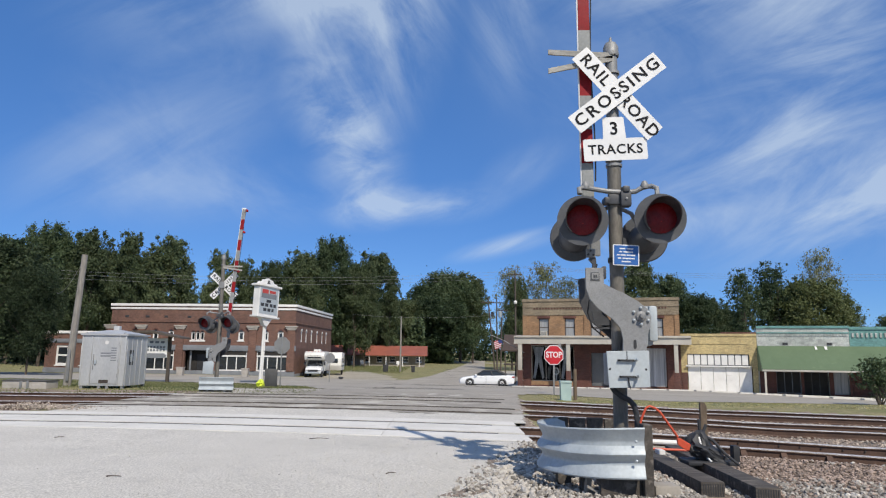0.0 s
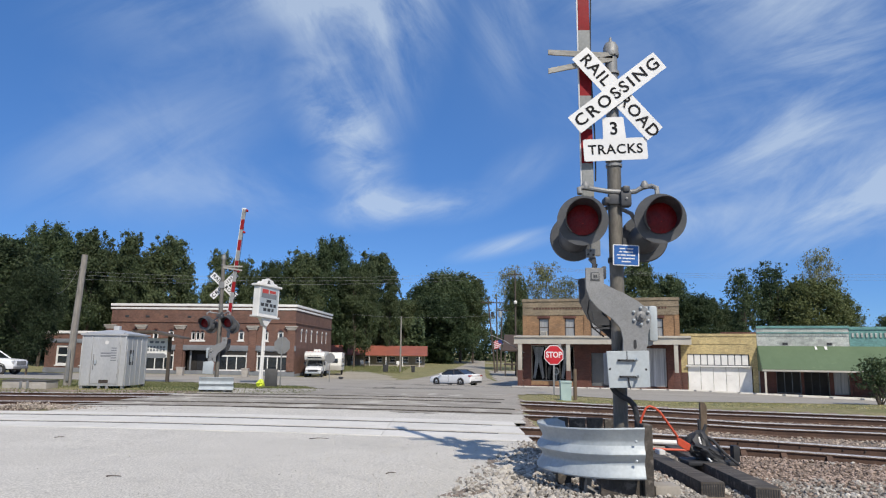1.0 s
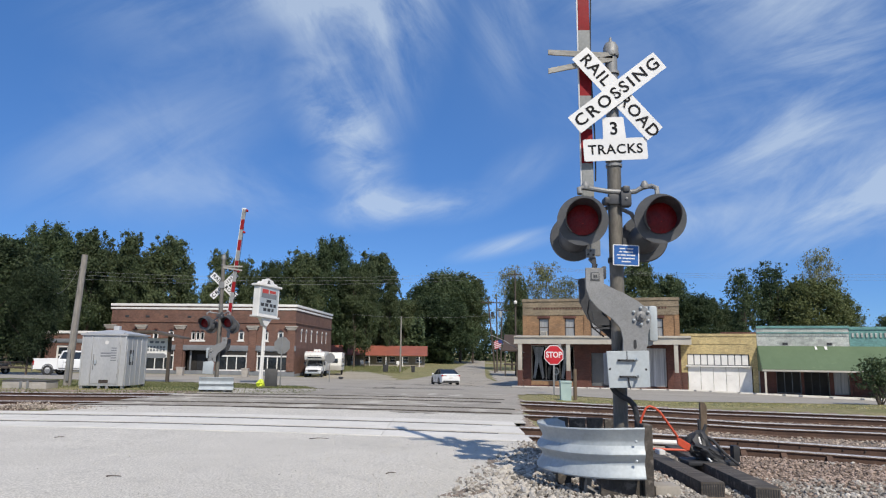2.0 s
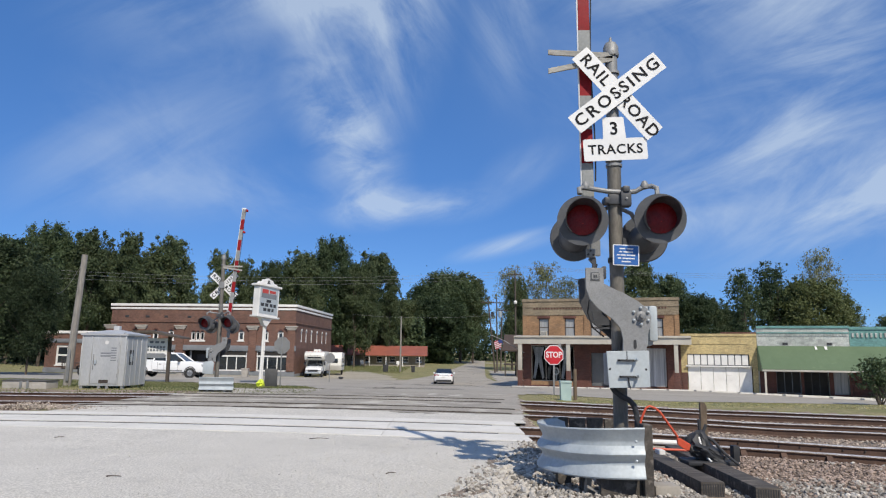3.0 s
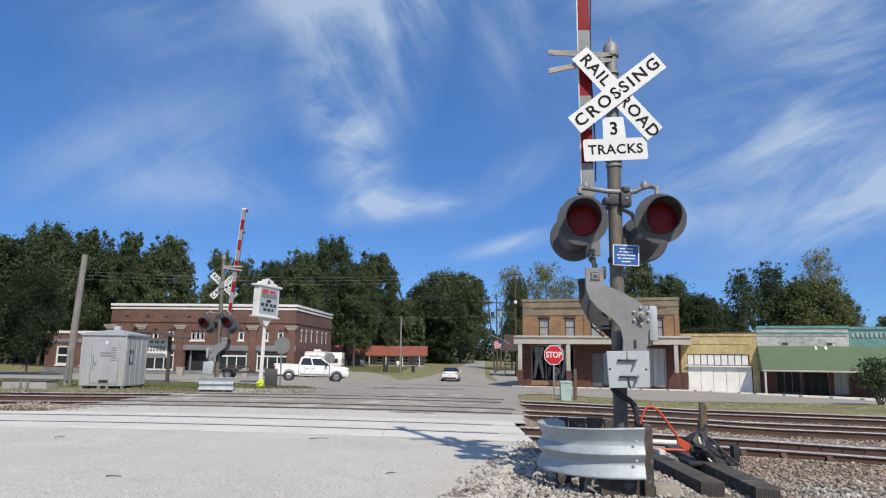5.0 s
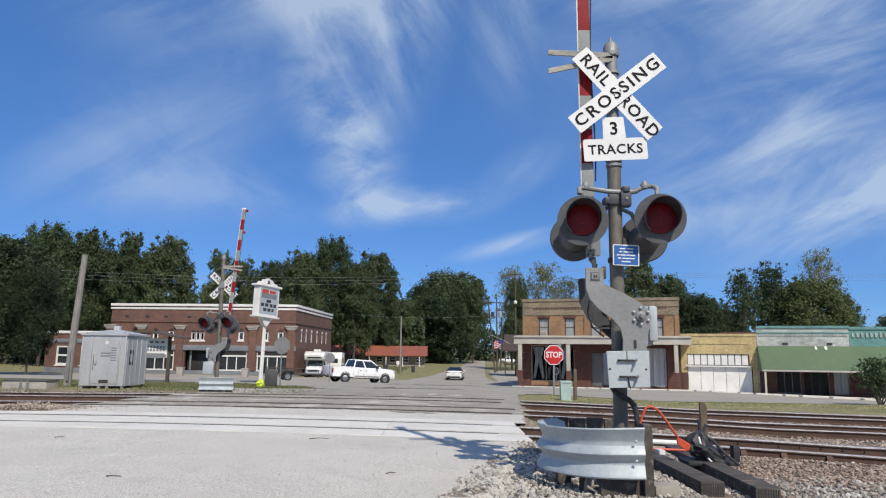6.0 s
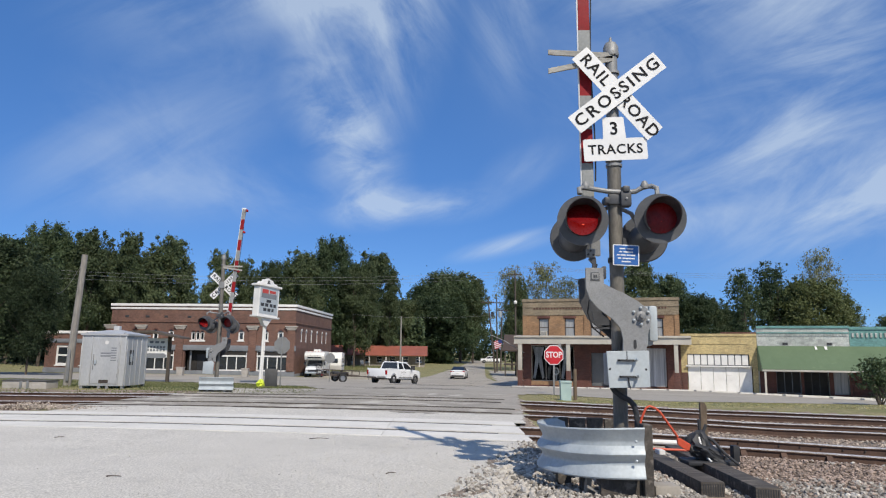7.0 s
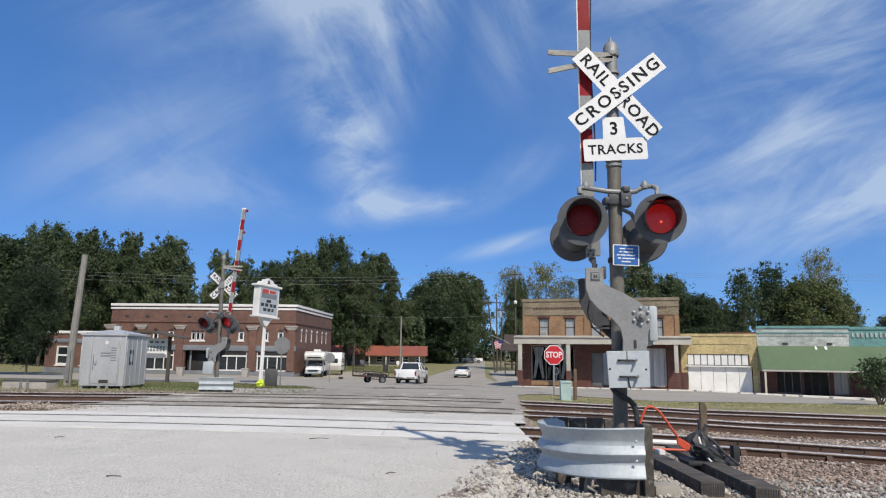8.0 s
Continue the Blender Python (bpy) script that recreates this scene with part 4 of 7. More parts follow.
part("ledge", box(box(B(), -21.4, 0.10, -.10, 0, 4.72, 4.88, .015), 0, .10, 0, 18, 4.72, 4.88, .015), "brick_red", hall)
part("band", box(B(), -21.4, 0.12, -.12, 0, 1.62, 2.2, 0.02), "stone_grey", hall, "grey painted lintel band")
for px_ in (-21.4, -17.75, -13.2, -4.85, -0.45):
    part("pilaster", box(B(), px_ - .42, px_ + .42, -.16, 0, -0.6, 3.95, 0.01), "brick_red", hall, smooth=False)
    bm = B()
    for k, (wd, a, b) in enumerate(((.50, 3.95, 4.1), (.62, 4.1, 4.28), (.72, 4.28, 4.42))):
        box(bm, px_ - wd, px_ + wd, -.2 - .05 * k, 0, a, b, .015)
    part("capital", bm, "capital", hall, "carved limestone capital")
part("base_course", box(B(), -21.5, 0.06, -.08, 0, -1.6, -0.62, 0.015), "stone_grey", hall, "blue-grey painted base")
part("base_course", box(B(), 0.0, 0.08, 0, 18, -1.6, -0.85, 0.015), "stone_grey", hall)
for x in FRONT_UP:
    window(hall, x - .33, x + .33, 2.75, 3.75, 0, rows=1, w=0.15, arch=True, arch_mat="brick_dark")
for x in (-11.72, -11.2, -10.68):
    window(hall, x - .23, x + .23, 2.75, 3.65, 0, rows=1, w=0.09, sill=False, arch=True, arch_mat="brick_dark")
part("sill", box(B(), -12.1, -10.3, -.08, 0, 2.58, 2.74, .015), "trim_white", hall, "long white sill")
for x in (-19.6, -17.2, -12.3, -8.2, -2.4, -15):
    part("vent", box(B(), x - .22, x + .22, -.02, .02, 5.25, 5.5, .01), "black", hall)
for k, (a, b) in enumerate(shop):
    if k == 2:
        bm = wall_rects(B(), a, b, -0.9, 1.62, 0.9, 1.0, [(a + 1.1, a + 2.1, -0.9, 1.2)])
        part("entrance", bm, "dark_in", hall)
        part("door", box(B(), a + 1.12, a + 2.08, 0.92, 0.97, -0.9, 1.2, 0.01), "black", hall, "dark glazed entrance door")
        for c in (a + .55, b - .35):
            part("column", tube(B(), [(c, .45, -0.9), (c, .45, 1.62)], .11, 12), "stone_grey", hall)
    else:
        window(hall, a, b, -0.62, 1.62, 0.02, cols=3 if b - a > 3.2 else 2, rows=1, w=0.14, sill=False)
        part("transom", box(B(), a, b, 0.0, 0.04, 0.95, 1.12), "trim_white", hall)
        part("valance", box(B(), a + .1, b - .1, 0.02, 0.055, 1.12, 1.55), "dark_in", hall)
for v in side_y:
    win = window(hall, v - .35, v + .35, 2.7, 3.9, 0, cols=1, rows=1, w=0.2, sill=False, arch=True)
    win.matrix_basis = SIDE
annex = thing("brick_annex", turned(-37.9, 78.4, -3.5), "single-storey brick wing with a pale parapet", "building")
part("wall", wall_rects(B(), -7.4, 0, -1.6, 3.4, 0, 0.35, [(-6.1, -4.6, -0.2, 2.0), (-3.2, -1.8, -0.2, 2.0)]), "brick_red", annex, smooth=False)
part("wall", box(box(B(), -7.4, -7.05, .35, 12, -1.6, 3.4), -7.05, 0, 11.65, 12, -1.6, 3.4), "brick_red", annex, smooth=False)
part("roof", box(B(), -7.05, 0, .35, 11.65, 3.0, 3.1), "roof_dark", annex)
part("cornice", box(B(), -7.5, 0.0, -.12, 0, 3.35, 3.65, .02), "trim_white", annex)
part("band", box(B(), -7.45, 0, -.08, 0, 2.3, 2.75, .02), "stone_grey", annex)
part("base_course", box(B(), -7.45, 0, -.08, 0, -1.6, -.5, .02), "stone_grey", annex)
for a, b in ((-6.1, -4.6), (-3.2, -1.8)):
    window(annex, a, b, -0.2, 2.0, 0, cols=1, rows=2, w=0.22)

# ---- the row of shops along the street ----
ROW = pose(7.3, 62.0, 0, 0, 0, -17.6)
store = thing("corner_store", ROW, "two-storey tan brick corner store with a cream canopy", "building")
up = [(1.45, 2.35), (3.75, 4.65), (6.0, 6.9), (11.2, 12.1)]
holes = [(a, b, 3.15, 4.75) for a, b in up] + [(0.75, 4.55, -0.75, 2.35), (6.0, 7.4, -1.45, 1.75), (10.1, 12.3, -1.1, 2.25), (7.9, 9.7, -1.1, 2.2)]
part("wall", wall_rects(B(), 0, 13.4, -2.2, 5.05, 0, 0.3, holes), "brick_tan", store, smooth=False)
part("wall", box(B(), 0, 0.3, 0.3, 14, -2.2, 6.3), "brick_dark", store, smooth=False)
part("wall", box(box(B(), 13.1, 13.4, 0.3, 14, -2.2, 6.0), 0.3, 13.1, 13.7, 14, -2.2, 5.6), "brick_tan", store, smooth=False)
part("roof", box(B(), 0.3, 13.1, 0.3, 13.7, 5.3, 5.4), "roof_dark", store)
# floor and back wall coloured near-black for an unlit shop
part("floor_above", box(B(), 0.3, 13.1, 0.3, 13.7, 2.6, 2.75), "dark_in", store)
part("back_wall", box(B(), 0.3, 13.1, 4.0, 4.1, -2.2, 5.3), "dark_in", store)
bm = wall_rects(B(), 0, 13.4, 5.05, 6.45, 0, 0.3, [])
box(bm, -.06, 13.46, -.07, 0, 6.25, 6.5, .02); box(bm, -.03, 13.43, -.05, 0, 5.72, 5.84, .01); box(bm, 0, 13.4, -.06, 0, 5.02, 5.16, .01)
part("parapet", bm, "brick_top", store, "weathered corbelled brick parapet", smooth=False)
bm = B()
for k in range(44):
    box(bm, 1.0 + k * .262, 1.13 + k * .262, -.05, 0, 5.56, 5.70)
part("dentils", bm, "brick_dark", store, smooth=False)
for xa in (0.0, 5.45, 11.0, 13.0):
    part("pilaster", box(B(), xa, xa + .4, -.07, 0, 3.0, 5.0, .01), "brick_tan", store, smooth=False)
for a, b in up:
    window(store, a, b, 3.15, 4.75, 0.08, glass="glass_pale", frame_mat="wood_dark", rows=2, w=0.08)
    part("lintel", box(B(), a - .12, b + .12, -.04, .06, 4.75, 4.95, .01), "brick_dark", store)
bm = B()
box(bm, 1.62, 2.18, -.25, .12, 3.22, 3.62, .02)
ac = part("air_conditioner", bm, "trim_cream", store, "window air conditioner")
for k in range(5):
    part("louvre", box(B(), 1.66, 2.14, -.265, -.25, 3.27 + k * .065, 3.30 + k * .065), "galv_dull", ac)
# canopy, its fascia and posts
bm = prism(B(), [(0, 3.05), (0, 2.72), (.15, 2.55), (2.3, 2.45), (2.3, 2.95), (2.42, 3.0), (2.42, 3.1), (1.0, 3.2)], -.35, 14.2, Matrix(((0, 1, 0, 0), (-1, 0, 0, 0), (0, 0, 1, 0), (0, 0, 0, 1))))
part("canopy", bm, "trim_cream", store, "cream painted wooden canopy over the pavement", smooth=False)
for x in (0.15, 4.3, 9.0, 13.0):
    post = part("post", box(B(), x - .16, x + .16, -2.25, -1.93, 0.2, 2.5, .02), "trim_cream", store, "cream painted upper post")
    part("post_base", box(B(), x - .20, x + .20, -2.29, -1.89, -2.2, 0.2, .02), "brick_dark", post)
window(store, 0.75, 4.55, -0.75, 2.35, 0.1, glass="glass_clear", cols=3, rows=1, frame_mat="trim_cream", w=0.06, sill=False)
window(store, 7.9, 9.7, -1.1, 2.2, 0.1, cols=1, rows=1, frame_mat="door_grey", w=0.06, sill=False)
for k in range(3):
    x = 1.35 + k * 1.25
    bm = prism(B(), [(x - .5, 2.2), (x + .5, 2.2), (x + .28, 1.3), (x + .5, -.5), (x + .3, -.6), (x, .9), (x - .3, -.6), (x - .5, -.5), (x - .28, 1.3)], .32, .36)
    part("drape", bm, "curtain" if k != 1 else "door_grey", store, "gathered drape behind the shop window")
bm = tube(B(), [(2.9 + .22 * math.cos(a), .28, .1 + .3 * math.sin(a)) for a in np.linspace(0, 2 * math.pi, 17)], .05, 8)
tube(bm, [(2.9, .28, -.2), (2.9, .28, -.7)], .05, 8)
part("oval_stand", bm, "trim_white", store, "white oval display stand")
part("shutter", box(box(B(), 6.02, 7.38, 0.1, 0.16, -1.45, 1.73, .01), 7.1, 7.18, .06, .1, 0.0, .25), "door_grey", store, "grey boarded doorway")
window(store, 10.1, 12.3, -1.1, 2.25, 0.1, glass="curtain", cols=1, rows=1, frame_mat="brick_dark", w=0.08, sill=False)
part("base_course", box(B(), 0.05, 13.35, -.06, 0, -2.2, -1.1, .01), "brick_dark", store)
for a, b, c in ((0, .75, -1.1), (4.55, 6.0, -1.1), (7.4, 7.9, -1.1), (9.7, 10.1, -1.1), (12.3, 13.4, -1.1), (.75, 4.55, 2.35), (6.0, 7.4, 1.75), (7.9, 9.7, 2.2), (10.1, 12.3, 2.25)):
    part("front_panel", box(B(), a, b, -.05, 0, c, 2.6, .01), "brick_dark", store, "dark brown shopfront panel", smooth=False)
walk_row = sheet("pavement_row", spread((6, 40, 1)), spread((45, 63, 0.5)), lambda x, y: level(x, y) + 0.14, "concrete", "low concrete pavement before the shops",
                 keep=lambda x, y: -3.2 < (y - 62) * math.cos(radians(17.6)) + (x - 7.3) * math.sin(radians(17.6)) < 0.2, kerb=.4)

yard = thing("yellow_shop", ROW, "low yellow painted brick shop with white boarded front", "building")
part("wall", wall_rects(B(), 13.42, 19.3, -2.3, 3.3, 0.0, 0.3, [(13.9, 18.9, -1.75, 0.72), (13.9, 18.7, 0.8, 1.75)]), "brick_yellow", yard, smooth=False)
part("wall", box(box(B(), 13.42, 13.7, .3, 12, -2.3, 3.2), 19.0, 19.3, .3, 12, -2.3, 3.2), "brick_yellow", yard, smooth=False)
part("roof", box(B(), 13.7, 19.0, .3, 12, 2.6, 2.7), "roof_dark", yard)
bm = box(B(), 13.42, 19.3, -.06, 0, 3.2, 3.42, .02); box(bm, 14.2, 18.6, -.04, 0, 2.55, 2.66, .01); box(bm, 18.55, 18.66, -.04, 0, 1.9, 2.55); box(bm, 14.2, 14.3, -.04, 0, 1.9, 2.55)
part("coping", bm, "brick_yellow", yard, "stained parapet coping", smooth=False)
part("parapet_step", box(B(), 16.6, 19.3, .0, .3, 3.3, 3.55, .02), "brick_dark", yard)
for k in range(9):
    a = 13.95 + k * .525
    part("transom_pane", box(B(), a, a + .44, .08, .12, .86, 1.70, .01), "trim_white", yard, smooth=False)
part("transom_frame", box(box(B(), 13.9, 18.7, .06, .2, .72, .82), 13.9, 18.7, .12, .2, .82, 1.75), "door_grey", yard)
for k in range(5):
    a = 13.95 + k * .98
    part("front_board", box(B(), a, a + .955, .06 - .02 * (k % 2), .14, -1.75, .70, .012), "trim_white", yard, "white painted boarding", smooth=False)
part("awning_rail", box(B(), 13.8, 18.8, -.25, .06, .70, .80, .01), "trim_white", yard)
part("base_course", box(B(), 13.42, 13.9, -.04, 0, -2.3, .2, .01), "brick_dark", yard)

green = thing("green_awning_shop", ROW, "low whitewashed shop with a long green awning", "building")
part("wall", wall_rects(B(), 19.32, 26.0, -2.4, 4.02, 0.0, 0.3, [(20.6, 22.4, -1.3, .5), (22.6, 24.4, -1.9, .5), (24.7, 25.8, -1.3, .5)]), "brick_pale", green, smooth=False)
part("wall", box(B(), 19.32, 19.6, .3, 12, -2.4, 3.6), "brick_pale", green, smooth=False)
part("roof", box(B(), 19.6, 34, .3, 12, 3.0, 3.1), "roof_dark", green)
part("front_panel", wall_rects(B(), 19.4, 26.0, -2.4, .55, -.06, 0, [(20.6, 22.4, -1.3, .5), (22.6, 24.4, -1.9, .5), (24.7, 25.8, -1.3, .5)]), "brick_dark", green, smooth=False)
# back wall and panes coloured near-black for the shade under the awning
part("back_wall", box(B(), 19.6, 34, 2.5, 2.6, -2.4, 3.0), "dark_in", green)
window(green, 20.6, 22.4, -1.3, .5, .1, glass="dark_in", cols=3, rows=1, frame_mat="stone_grey", w=.06, sill=False)
window(green, 24.7, 25.8, -1.3, .5, .1, cols=2, rows=1, glass="glass_pale", frame_mat="stone_grey", w=.06, sill=False)
window(green, 22.6, 24.4, -1.9, .5, .25, glass="dark_in", cols=3, rows=1, frame_mat="black", w=.08, sill=False)
bm = box(B(), 19.3, 26.05, -.08, 0, 3.86, 4.06, .02); box(bm, 19.32, 26, -.05, 0, 3.45, 3.55, .01)
part("coping", bm, "brick_teal", green, "teal painted coping", smooth=False)
for k in range(30):
    part("corbel", box(B(), 19.5 + k * .217, 19.6 + k * .217, -.07, 0, 3.25, 3.42), "brick_pale", green, smooth=False)
for x in (21.4, 24.6):
    part("vent", box(B(), x - .2, x + .2, -.02, .02, 2.52, 2.72), "black", green)
teal = thing("teal_shop", ROW, "low teal painted brick shop", "building")
part("wall", wall_rects(B(), 26.02, 34, -2.6, 3.9, 0, .3, [(28, 32, -1.5, .4)]), "brick_teal", teal, smooth=False)
part("front_panel", wall_rects(B(), 26.02, 34, -2.6, .5, -.06, 0, [(28, 32, -1.5, .4)]), "brick_dark", teal, smooth=False)
part("coping", box(B(), 26.02, 34.1, -.08, 0, 3.75, 3.98, .02), "brick_teal", teal)
window(teal, 28, 32, -1.5, .4, .1, cols=4, rows=1, frame_mat="brick_dark", w=.06, sill=False)
for k in range(24):
    part("corbel", box(B(), 26.2 + k * .32, 26.34 + k * .32, -.07, 0, 3.15, 3.5), "brick_pale", teal, smooth=False)
awn = thing("green_awning", ROW, "long sloping green metal shop awning", "awning")
AX = Matrix(((0, 1, 0, 0), (-1, 0, 0, 0), (0, 0, 1, 0), (0, 0, 0, 1)))
x = 19.32
while x < 33.9:
    part("sheet", prism(B(), [(.04, 2.45), (.04, 2.37), (2.4, .48), (2.42, .62)], x, x + .78, AX), "awning_green", awn, smooth=False)
    part("seam", prism(B(), [(.04, 2.45), (.04, 2.37), (2.4, .48), (2.42, .622)], x + .78, x + .81, AX), "awning_green", awn, smooth=False)
    x += .81
part("gutter", box(B(), 19.3, 34.0, -2.5, -2.40, .44, .58, .015), "trim_cream", awn, "pale gutter along the awning's edge")
part("valance", prism(B(), [(.06, 2.3), (.06, .45), (2.38, .45), (2.4, .6)], 19.28, 19.318, AX), "awning_green", awn, smooth=False)
for x, w_ in ((23.55, .07), (24.25, .09)):
    part("paint_scar", prism(B(), [(.12, 2.40), (.12, 2.385), (.42, 2.145), (.42, 2.16)], x - w_, x + w_, AX @ Matrix.Translation((0.02, 0, .03))), "trim_white", awn, "bare white scar in the paint", smooth=False)
for x in (19.5, 32):
    part("post", box(B(), x - .07, x + .07, -2.44, -2.3, -2.5, .45, .01), "trim_cream", awn)

# ---- houses beyond ----
motel = thing("long_house", turned(-17.2, 142, 0), "long low house with a red metal roof", "house")
part("wall", wall_rects(B(), -8, 13.6, -1.4, 1.55, 0, .2, [(k * 2.7 - 7, k * 2.7 - 5.8, -.1, 1.1) for k in range(8)]), "house_wall", motel, smooth=False)
part("wall", box(box(B(), -8, -7.8, .2, 7, -1.4, 1.55), 13.4, 13.6, .2, 7, -1.4, 1.55), "house_wall", motel)
for k in range(8):
    window(motel, k * 2.7 - 7, k * 2.7 - 5.8, -.1, 1.1, 0, rows=2, w=.1)
part("roof", prism(B(), [(1.6, 1.35), (-3.5, 3.3), (-8.5, 1.35), (-8.5, 1.2), (1.6, 1.2)], -8.6, 14.2, AX), "roof_red", motel, smooth=False)
part("chimney", box(B(), 1.6, 2.0, 2, 2.4, 2.4, 4.0, .02), "trim_white", motel)
for k in range(7):
    part("porch_post", box(B(), k * 3.4 - 7.8, k * 3.4 - 7.65, -1.4, -1.25, -1.4, 1.25), "trim_white", motel)
for x, lab in ((1.4, "white plastic lawn chair"), (8.6, "white plastic lawn chair")):
    ch = thing("lawn_chair", pose(-17.2 + x, 138, level(-17.2 + x, 138), 0, 0, 20), lab, "chair", "chairs on the lawn")
    part("seat", box(B(), -.35, .35, -.3, .35, .42, .50, .02), "trim_white", ch)
    part("backrest", box(B(), -.35, .35, .3, .4, .5, 1.15, .03), "trim_white", ch)
    for a, b in ((-.3, -.25), (.3, -.25), (-.3, .3), (.3, .3)):
        part("leg", tube(B(), [(a, b, 0), (a, b, .44)], .04, 8), "trim_white", ch)
porch = thing("porch_house", turned(9.2, 100, -10), "wooden house with an open porch behind the store, coloured dark for shade", "house")
# wall and roof take dark colours for the shade the house stands in
part("wall", wall_rects(B(), 1.4, 9, -1.9, 2.6, 2.2, 2.4, [(2.2, 3.2, -.6, 1.2)]), "dark_in", porch)
part("roof", prism(B(), [(.5, 2.3), (-3.5, 4.6), (-8, 2.3), (-8, 2.1), (.5, 2.1)], -.4, 9.2, AX), "wood_dark", porch, smooth=False)
part("deck", box(B(), -.2, 9, -.2, 2.2, 0.1, 0.35, .01), "dark_pole", porch)
for x in (0, 1.7, 3.4):
    part("post", box(B(), x - .09, x + .09, -.1, .08, -2, 2.2), "dark_pole", porch)
part("step_block", box(B(), 3.8, 5.0, -1.2, -.2, -2, .1, .02), "brick_dark", porch)
window(porch, 2.2, 3.2, -.6, 1.2, 2.2, rows=2, w=.09)


# ---- the crossing signals ----
def lamp_head(sig, name, x, y, z, yaw, tilt, r=.262, vane=True):
    """A flashing light: disc, housing, hood, lit lens and an added dark cover that swings up from it."""
    m = pose(x, y, z, tilt, 0, yaw)          # faces local -y
    head = part(name, lathe(B(), [(r, .012), (r, -.004), (r - .012, -.014), (.165, -.014), (.165, .012), (r, .012)], pose(0, 0, 0, 90, 0, 0), 40), "disc", sig, m=m)
    part("housing", lathe(B(), [(.172, -.002), (.17, -.03), (.14, -.11), (.10, -.16), (.05, -.18), (.001, -.18)], pose(0, 0, 0, 90, 0, 0), 24), "disc", head)
    bm = B(); n = 24; rows = []
    for k in range(n + 1):
        a = radians(-48 + 276 * k / n)
        up_ = .5 + .5 * math.sin(a)
        l_ = .06 + .25 * up_ ** .8
        c, s = math.cos(a), math.sin(a)
        rows.append([bm.verts.new((c * rr, -ll, s * rr)) for rr, ll in ((.172, .0), (.180, l_), (.173, l_), (.165, .0))])
    for a, b in zip(rows, rows[1:]):
        for i in range(4):
            bm.faces.new((a[i], b[i], b[(i + 1) % 4], a[(i + 1) % 4]))
    bm.faces.new(rows[0]); bm.faces.new(rows[-1][::-1])
    part("hood", bm, "visor", head)
    part("bezel", lathe(B(), [(.174, .02), (.174, -.01), (.160, -.01)], pose(0, 0, 0, 90, 0, 0), 28), "visor", head)
    if not vane:
        part("lens", lathe(B(), [(.165, .012), (.08, .03), (.001, .036)], pose(0, 0, 0, 90, 0, 0), 24), "lens_dark", head)
        return None
    lens = part("lens", lathe(B(), [(.156, .002), (.11, .007), (.05, .010), (.001, .011)], pose(0, 0, 0, 90, 0, 0), 24), "lens_lit", head, "glowing red lens")
    part("bulb", lathe(B(), [(.014, .010), (.010, .02), (.001, .024)], pose(0.005, 0, -.035, 90, 0, 0), 12), "bulb", lens)
    # added disc, coloured as the unlit lens; swinging it up shows the glow
    v = part("vane", lathe(B(), [(.160, .0), (.12, .004), (.06, .007), (.001, .008)], pose(0, 0, -.163, 90, 0, 0), 28), "lens_dark", head, "added dark red disc standing in for the unlit lens", m=pose(0, -.016, .163))
    return v


def w_beam(name, path, z0, z1, parent, label="", drop=0.0):
    """A corrugated guard rail swept along a plan."""
    prof = [(.05, .0), (.058, .03), (.052, .08), (.0, .24), (-.004, .30), (.002, .34), (.05, .44), (.058, .48), (.05, .53), (.0, .64), (-.004, .70), (.002, .75), (.045, .93), (.055, .97), (.05, 1.0)]
    bm = B(); prev = None
    P = [Vector(p) for p in path]
    fine = []
    for i in range(len(P) - 1):
        p0, p1, p2, p3 = P[max(i - 1, 0)], P[i], P[i + 1], P[min(i + 2, len(P) - 1)]
        for k in range(6):
            t = k / 6
            fine.append(0.5 * ((2 * p1) + (p2 - p0) * t + (2 * p0 - 5 * p1 + 4 * p2 - p3) * t * t + (3 * p1 - p0 - 3 * p2 + p3) * t ** 3))
    fine.append(P[-1])
    for i, p in enumerate(fine):
        d = (fine[min(i + 1, len(fine) - 1)] - fine[max(i - 1, 0)]).normalized(); nr = Vector((d.y, -d.x))
        sag = drop * min(max((1.9 - p.x) / .85, 0), 1)
        dent = .012 * noise.noise((p.x * 5, p.y * 5, 0))
        ring = [bm.verts.new((p.x - nr.x * (o + dent), p.y - nr.y * (o + dent), z0 + (z1 - z0) * h - sag * (.4 + .6 * h))) for o, h in prof]
        ring += [bm.verts.new((v.co.x + nr.x * .006, v.co.y + nr.y * .006, v.co.z)) for v in ring[::-1]]
        if prev:
            for k in range(len(ring)):
                bm.faces.new((prev[k], ring[k], ring[(k + 1) % len(ring)], prev[(k + 1) % len(ring)]))
        prev = ring
    ob = part(name, bm, "galv", parent, label)
    for f in ob.data.polygons:
        f.use_smooth = True
    return ob


